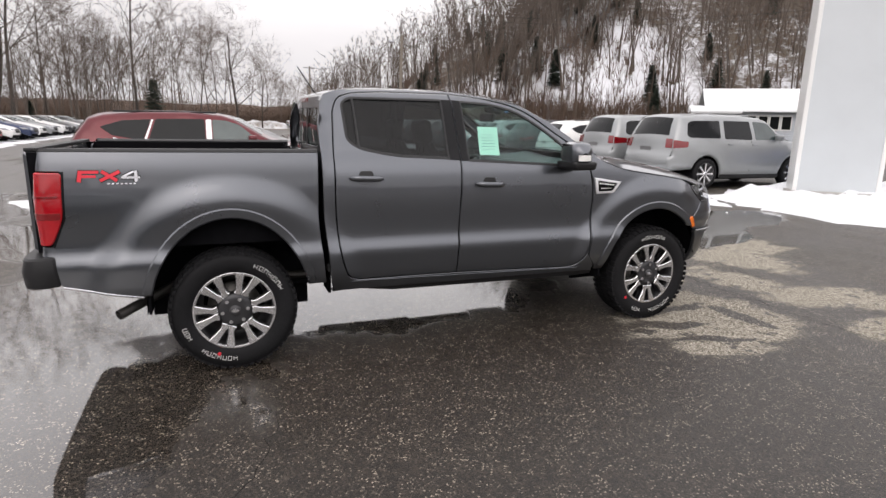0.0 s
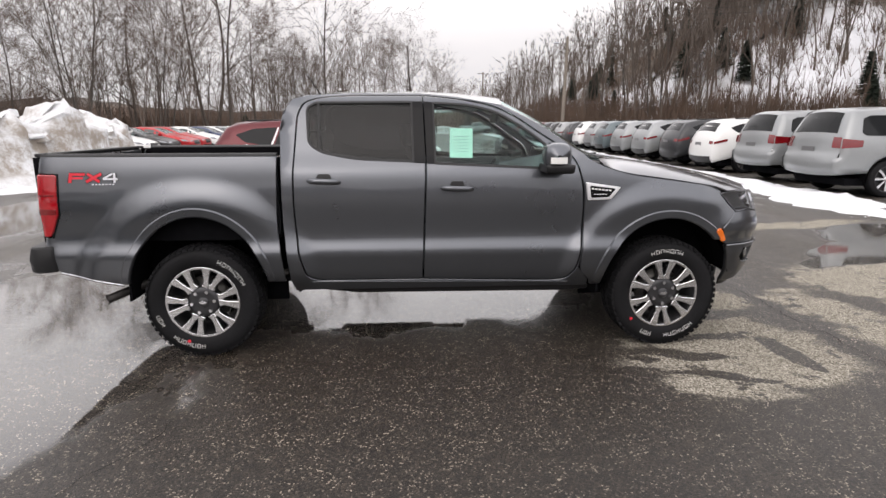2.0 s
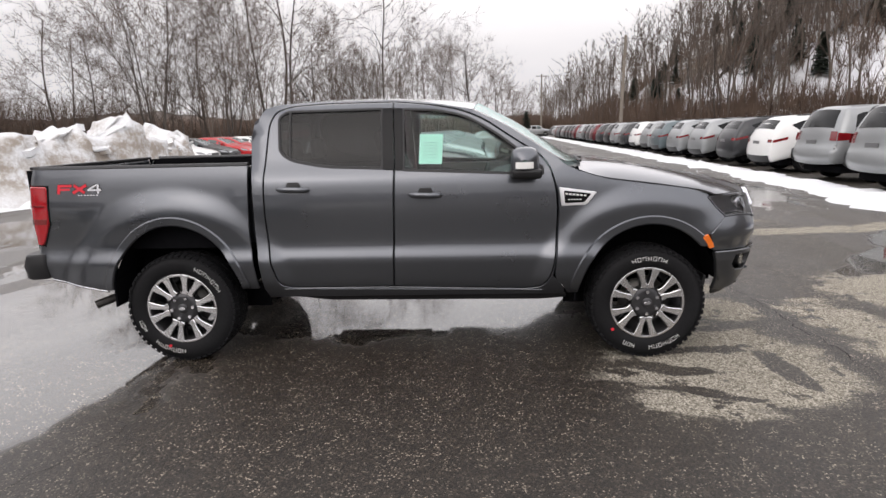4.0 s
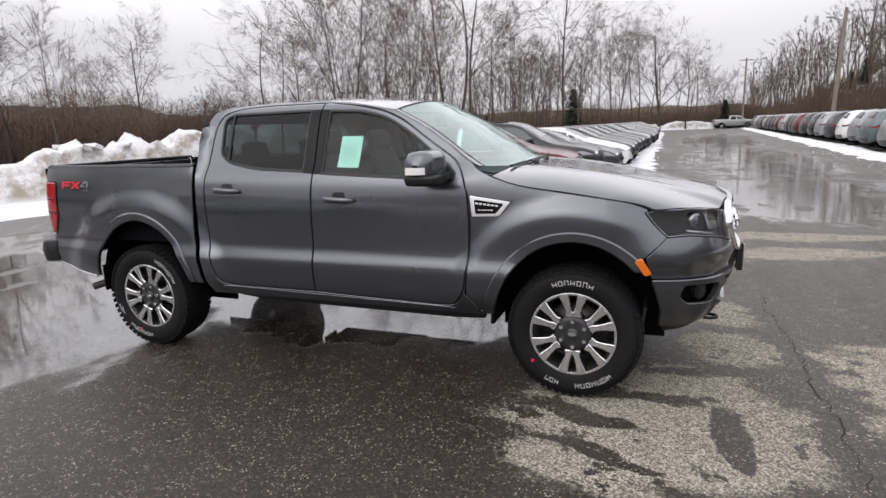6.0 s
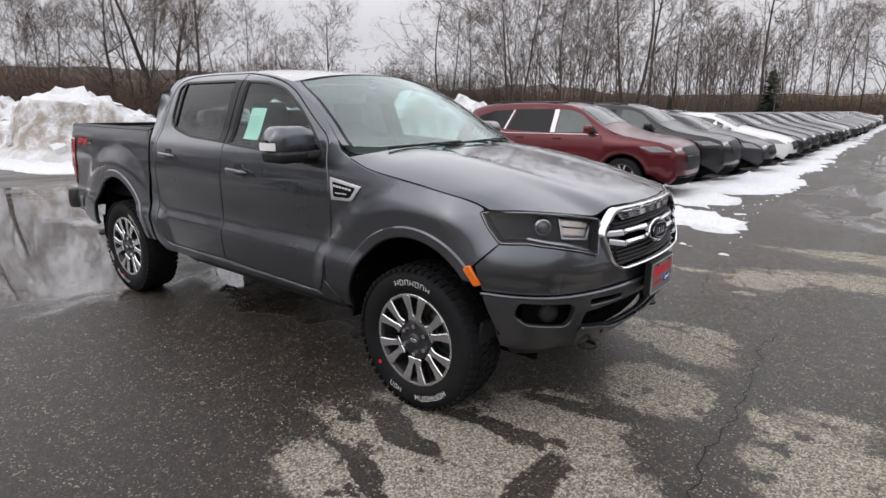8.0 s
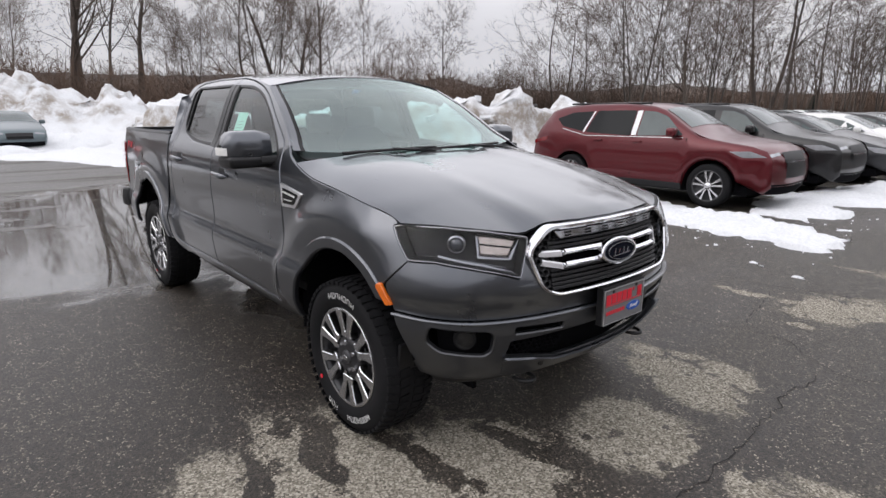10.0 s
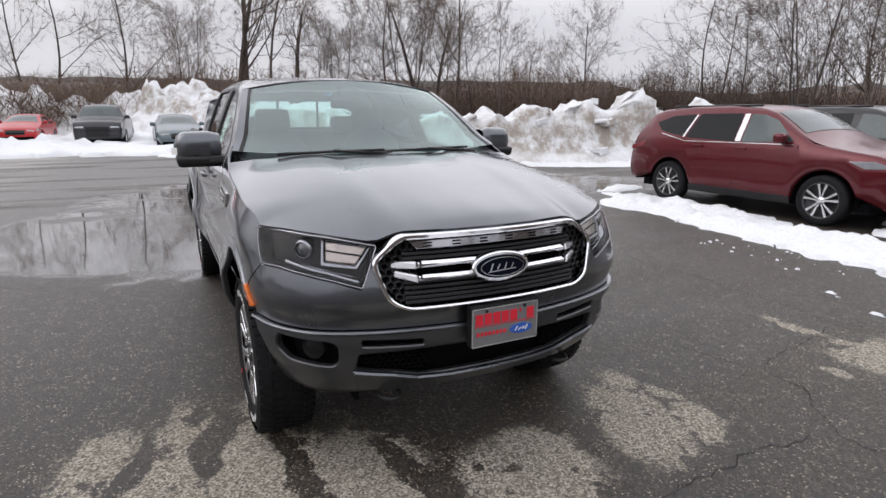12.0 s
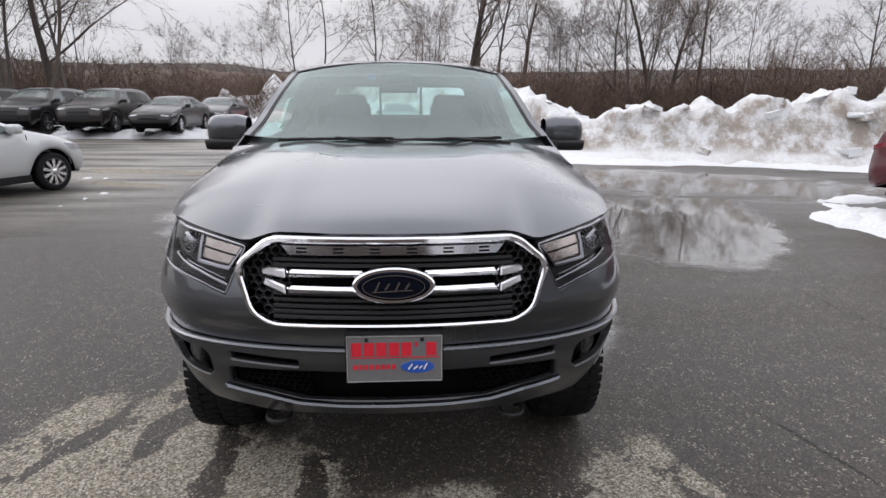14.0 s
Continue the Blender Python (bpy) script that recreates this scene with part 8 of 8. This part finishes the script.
far_places, far_kinds = [], []
cheap_kinds = [tree_thing("bare tree", 51 + k, BARKS[k], "wood", tall=12 + k, girth=0.15, fork=0.45, spread=0.42, rich=0.55, twig=0.032, fine=1) for k in range(3)]
for n in range(1150):
    u = rng.uniform(0.0, len(foot) - 1.2)
    d = 62 * rng.random() ** 1.25 + 1.5
    p = hill_point(u, d)
    if 2.2 < u < 3.4 and d < 17 and rng.random() < 0.75:
        continue
    kind, size = hill_kinds[rng.randrange(3)], rng.uniform(0.65, 1.1)
    if n < 170 and d < 30 and u < 7:
        plant(kind, p.x, p.y, p.z - 0.1, size)
    else:
        far_places.append((p.x, p.y, p.z - 0.1, size, rng.uniform(0, 360)))
        far_kinds.append(cheap_kinds[rng.randrange(3)])
copies_of(far_kinds, far_places, "hillside_wood", "dense bare brown wood on the snowy hillside", HILL_BARK)
copies_of(deep_of, deep_places, "treeline_wood", "dense bare brown wood behind the edge of the lot", HILL_BARK)
for tree in cheap_kinds + deep_kinds:
    for child in list(tree.children):
        bpy.data.objects.remove(child)
    bpy.data.objects.remove(tree)
for n in range(44):
    u = rng.uniform(0.8, 6.2)
    d = 2 + 40 * rng.random() ** 1.2
    if 2.4 < u < 3.2 and d < 14:
        continue
    p = hill_point(u, d)
    plant((pine, pine_two)[n % 2], p.x, p.y, p.z - 0.1, rng.uniform(0.45, 0.95))

# brush: a thicket of thin stems along the edge, past counting
def ribbon(v, f, a, b, w):
    """A thin flat twig from a to b."""
    s = (b - a).cross(Vector((rng.uniform(-1, 1), rng.uniform(-1, 1), rng.uniform(-1, 1))))
    s = s.normalized() * w if s.length > 1e-6 else Vector((w, 0, 0))
    k = len(v)
    v.extend([a - s, a + s, b + s * 0.5, b - s * 0.5])
    f.append((k, k + 1, k + 2, k + 3))


# a low overgrown bank behind the brush
BANK = plain("leaf_littered_bank", (0.100, 0.070, 0.054), 0.95, 0.0, 0.45, 1.2, 0.15)
rows = []
for u in np.linspace(0, len(EDGE) - 1.001, 150):
    i = int(u)
    p = Vector(EDGE[i]).lerp(Vector(EDGE[i + 1]), u - i)
    way = p.normalized()
    h = 3.9 + 0.5 * rough(p.x, p.y, 2, 0.12)
    rows.append([(p.x + way.x * d, p.y + way.y * d, z * h + (0.25 * rough(p.x + d, p.y, 4, 0.9) if z > 0 else 0)) for d, z in ((1.0, -0.05), (3.0, 0.25), (5.5, 0.6), (8.0, 0.9), (11.0, 1.0), (16.0, 1.05), (40.0, 1.15))])
tagged(loft("wooded_bank", rows, BANK, None), "low brown bank of leaf litter under the trees", "ground", kind="structure")
FAR_WOODS = plain("far_brown_woodland", (0.050, 0.039, 0.033), 0.95, 0.0, 0.5, 0.5, 0.4)
# a far wooded ridge beyond the lot, its top fuzzy with bare crowns
rows, v, f = [], [], []
for k in range(161):
    b = radians(130 + 0.7 * k)
    h = 14.5 * step(0, 14, k) * (1 - step(150, 160, k)) + 1.6 * rough(math.cos(b) * 8, math.sin(b) * 8, 6, 1.0)
    rows.append([(d * math.cos(b), d * math.sin(b), h * z) for d, z in ((170, 0.0), (205, 0.62), (230, 0.88), (255, 1.0), (300, 0.9))])
tagged(loft("wooded_ridge", rows, FAR_WOODS, None), "far low ridge of brown woodland", "hill", kind="structure")
for n in range(9000):
    k = rng.randrange(160)
    p = Vector(rows[k][1]).lerp(Vector(rows[k + 1][3]), rng.random())
    p.z -= 0.3
    top = p + Vector((rng.uniform(-0.8, 0.8), rng.uniform(-0.8, 0.8), 0.4 + 2.4 * rng.random() ** 2))
    ribbon(v, f, p, top, 0.035)
    for _ in range(3):
        q = p.lerp(top, rng.uniform(0.4, 0.9))
        ribbon(v, f, q, q + Vector((rng.uniform(-1, 1), rng.uniform(-1, 1), rng.uniform(0.2, 0.9))), 0.03)
tagged(new("ridge_wood", mesh_of("ridge_wood", v, f, TWIGS, False)), "bare brown wood along the far ridge", "wood", kind="stuff")
v, f = [], []
for n in range(17000):
    u = rng.uniform(0, len(EDGE) - 1.001)
    i = int(u)
    p = Vector(EDGE[i]).lerp(Vector(EDGE[i + 1]), u - i)
    q = p + p.normalized() * rng.uniform(-4.5, 9)
    tall_here = 1.4 + 3.9 * rng.random() ** 1.1 * (1.3 if u > 4.5 else 1.0) * (0.85 + 0.5 * rough(q.x, q.y, 5, 0.08))
    a = Vector((q.x, q.y, -0.05))
    b = a + Vector((rng.uniform(-0.7, 0.7), rng.uniform(-0.7, 0.7), tall_here * 0.55))
    c = b + Vector((rng.uniform(-0.8, 0.8), rng.uniform(-0.8, 0.8), tall_here * 0.45))
    w = rng.uniform(0.012, 0.03)
    ribbon(v, f, a, b, w)
    ribbon(v, f, b, c, w * 0.8)
    for _ in range(7):
        s = a.lerp(b, rng.uniform(0.25, 1)) if rng.random() < 0.5 else b.lerp(c, rng.uniform(0, 0.9))
        ribbon(v, f, s, s + Vector((rng.uniform(-0.9, 0.9), rng.uniform(-0.9, 0.9), rng.uniform(0.1, 0.9))), w * 0.7)
tagged(new("brush_thicket", mesh_of("brush_thicket", v, f, TWIGS, False)), "tangled leafless reddish-brown brush along the lot", "brush", kind="stuff")
v, f = [], []
for n in range(9500):
    u = rng.uniform(0.5, 7.5)
    p = hill_point(u, rng.uniform(0.0, 5.0) if rng.random() < 0.45 else rng.uniform(5, 60))
    tall_here = rng.uniform(0.6, 3.4)
    for _ in range(5):
        ribbon(v, f, p, p + Vector((rng.uniform(-0.8, 0.8), rng.uniform(-0.8, 0.8), tall_here * rng.uniform(0.5, 1))), 0.03)
tagged(new("hillside_brush", mesh_of("hillside_brush", v, f, TWIGS, False)), "brown brush scattered over the snowy hillside", "brush", kind="stuff")

# ---- pylon, house, poles ----
PYLON_PAINT = plain("bluish_white_panel", (0.50, 0.53, 0.55), 0.35, 0.0, 0.05, 1.5, 0.0, 0.2)
pylon = thing("sign_pylon", "tall bluish-white panelled sign pylon in the snow", "pylon", pose(14.02, 5.28, 0, 0, 0, -40))
part("pylon_body", box_bm((1.80, 0.66, 7.4), (0, 0, 3.7), (0, 0, 0), 0.04), PYLON_PAINT, pylon)
for x in (-0.87, 0.87):
    part("corner_strip", box_bm((0.10, 0.70, 7.4), (x, 0, 3.7), (0, 0, 0), 0.02), CAR_WHITE, pylon)
part("pylon_base", box_bm((2.04, 0.94, 0.12), (0, 0, 0.06), (0, 0, 0), 0.03), plain("concrete", (0.33, 0.32, 0.30), 0.85, 0, 0.2, 12, 0.004), pylon)

SIDING = plain("pale_blue_grey_siding", (0.46, 0.49, 0.53), 0.7, 0.0, 0.06, 3.0)
house = thing("bungalow", "pale grey bungalow with a snow-covered roof", "house", pose(48.0, 34.6, 0.15, 0, 0, -40))
part("foundation", box_bm((12.9, 7.9, 1.6), (0, 0, -0.75)), plain("house_foundation", (0.30, 0.29, 0.28), 0.9, 0, 0.2, 6, 0.01), house)
part("wall", box_bm((13.0, 8.0, 3.0), (0, 0, 1.5)), SIDING, house)
for k in range(14):
    part("siding_board", box_bm((13.04, 0.03, 0.19), (0, -4.01, 0.25 + 0.2 * k), (8, 0, 0)), SIDING, house)
rows = [[(x, y, z) for x in (-7.0, -5.0, 0.0, 5.0, 7.0)] for y, z in ((-4.7, 2.85), (-4.7, 3.05), (-2.3, 4.1), (-0.3, 5.0), (0.3, 5.0), (2.3, 4.1), (4.7, 3.05), (4.7, 2.85))]
loft("snow_roof", rows, SNOW, house, thick=0.15)
part("porch_roof", box_bm((4.0, 3.0, 0.25), (-6.2, -4.6, 3.0), (10, 0, 0), 0.08), SNOW, house)
for x in (-5.6, -4.4, -3.2, -2.3, -1.4, -0.5, 0.9, 2.0, 3.6, 5.2):
    window = part("window", box_bm((0.85, 0.10, 1.25), (x, -4.02, 1.95)), CAR_WHITE, house)
    part("pane", box_bm((0.66, 0.10, 1.06), (x, -4.05, 1.95)), CAR_GLASS, window)
for s in (-1, 1):
    v = [(s * 6.5, -4.0, 3.0), (s * 6.5, 4.0, 3.0), (s * 6.5, 0, 4.8), (s * 6.4, -4.0, 3.0), (s * 6.4, 4.0, 3.0), (s * 6.4, 0, 4.8)]
    under("gable", mesh_of("gable", v, [(0, 1, 2), (3, 5, 4), (0, 2, 5, 3), (1, 4, 5, 2)], SIDING, False), house)

POLE = plain("weathered_pole_wood", (0.22, 0.19, 0.16), 0.9, 0.0, 0.25, 8.0, 0.01)
WIRE = plain("black_wire", (0.02, 0.02, 0.02), 0.6, 0.0, 0.1)


def utility_pole(x, y, tall, turn, lean=0.0, arm=True):
    pole = thing("utility_pole", "weathered wooden utility pole beside the lot", "pole", pose(x, y, 0, 0, lean, turn), "utility poles")
    part("post", tube_bm((0, 0, -0.2), (0, 0, tall), 0.16, 0.11, 10), POLE, pole)
    if arm:
        part("cross_arm", box_bm((2.2, 0.10, 0.12), (0, 0, tall - 0.35), (0, 0, 0), 0.01), POLE, pole)
        for dx in (-0.95, -0.35, 0.35, 0.95):
            part("insulator", tube_bm((dx, 0, tall - 0.30), (dx, 0, tall - 0.14), 0.04, 0.025, 6), CAR_WHITE, pole)
    else:
        part("lamp_arm", tube_bm((0, 0, tall - 0.9), (-0.9, 0, tall - 0.6), 0.03, 0.025, 6), STEEL, pole)
        part("lamp_head", box_bm((0.45, 0.2, 0.12), (-1.0, 0, tall - 0.6), (0, 0, 0), 0.03), LAMP_GREY, pole)
    return pole


utility_pole(14.9, 45.35, 8.75, 10, 1.5, False)
utility_pole(15.2, 99.8, 10.55, 20)
for k, (a, b) in enumerate((((14.9, 45.35, 8.5), (26.0, 52.0, 12.2)), ((14.9, 45.35, 8.0), (26.0, 52.0, 11.7)), ((14.9, 45.35, 8.6), (15.2, 99.8, 10.2)), ((26.0, 52.0, 12.2), (60.0, 33.0, 13.6)), ((26.0, 52.0, 11.7), (60.0, 33.0, 13.1)))):
    a, b = Vector(a), Vector(b)
    pts = [a.lerp(b, t) - Vector((0, 0, 1.0 * 4 * t * (1 - t))) for t in np.linspace(0, 1, 13)]
    v = [p + Vector((0, 0.018 * math.cos(2 * math.pi * q / 3), 0.018 * math.sin(2 * math.pi * q / 3))) for p in pts for q in range(3)]
    f = [(3 * n + q, 3 * n + (q + 1) % 3, 3 * n + 3 + (q + 1) % 3, 3 * n + 3 + q) for n in range(12) for q in range(3)]
    tagged(new("overhead_wire", mesh_of("overhead_wire", v, f, WIRE)), "black overhead wire slung between poles", "wire", group="overhead wires")
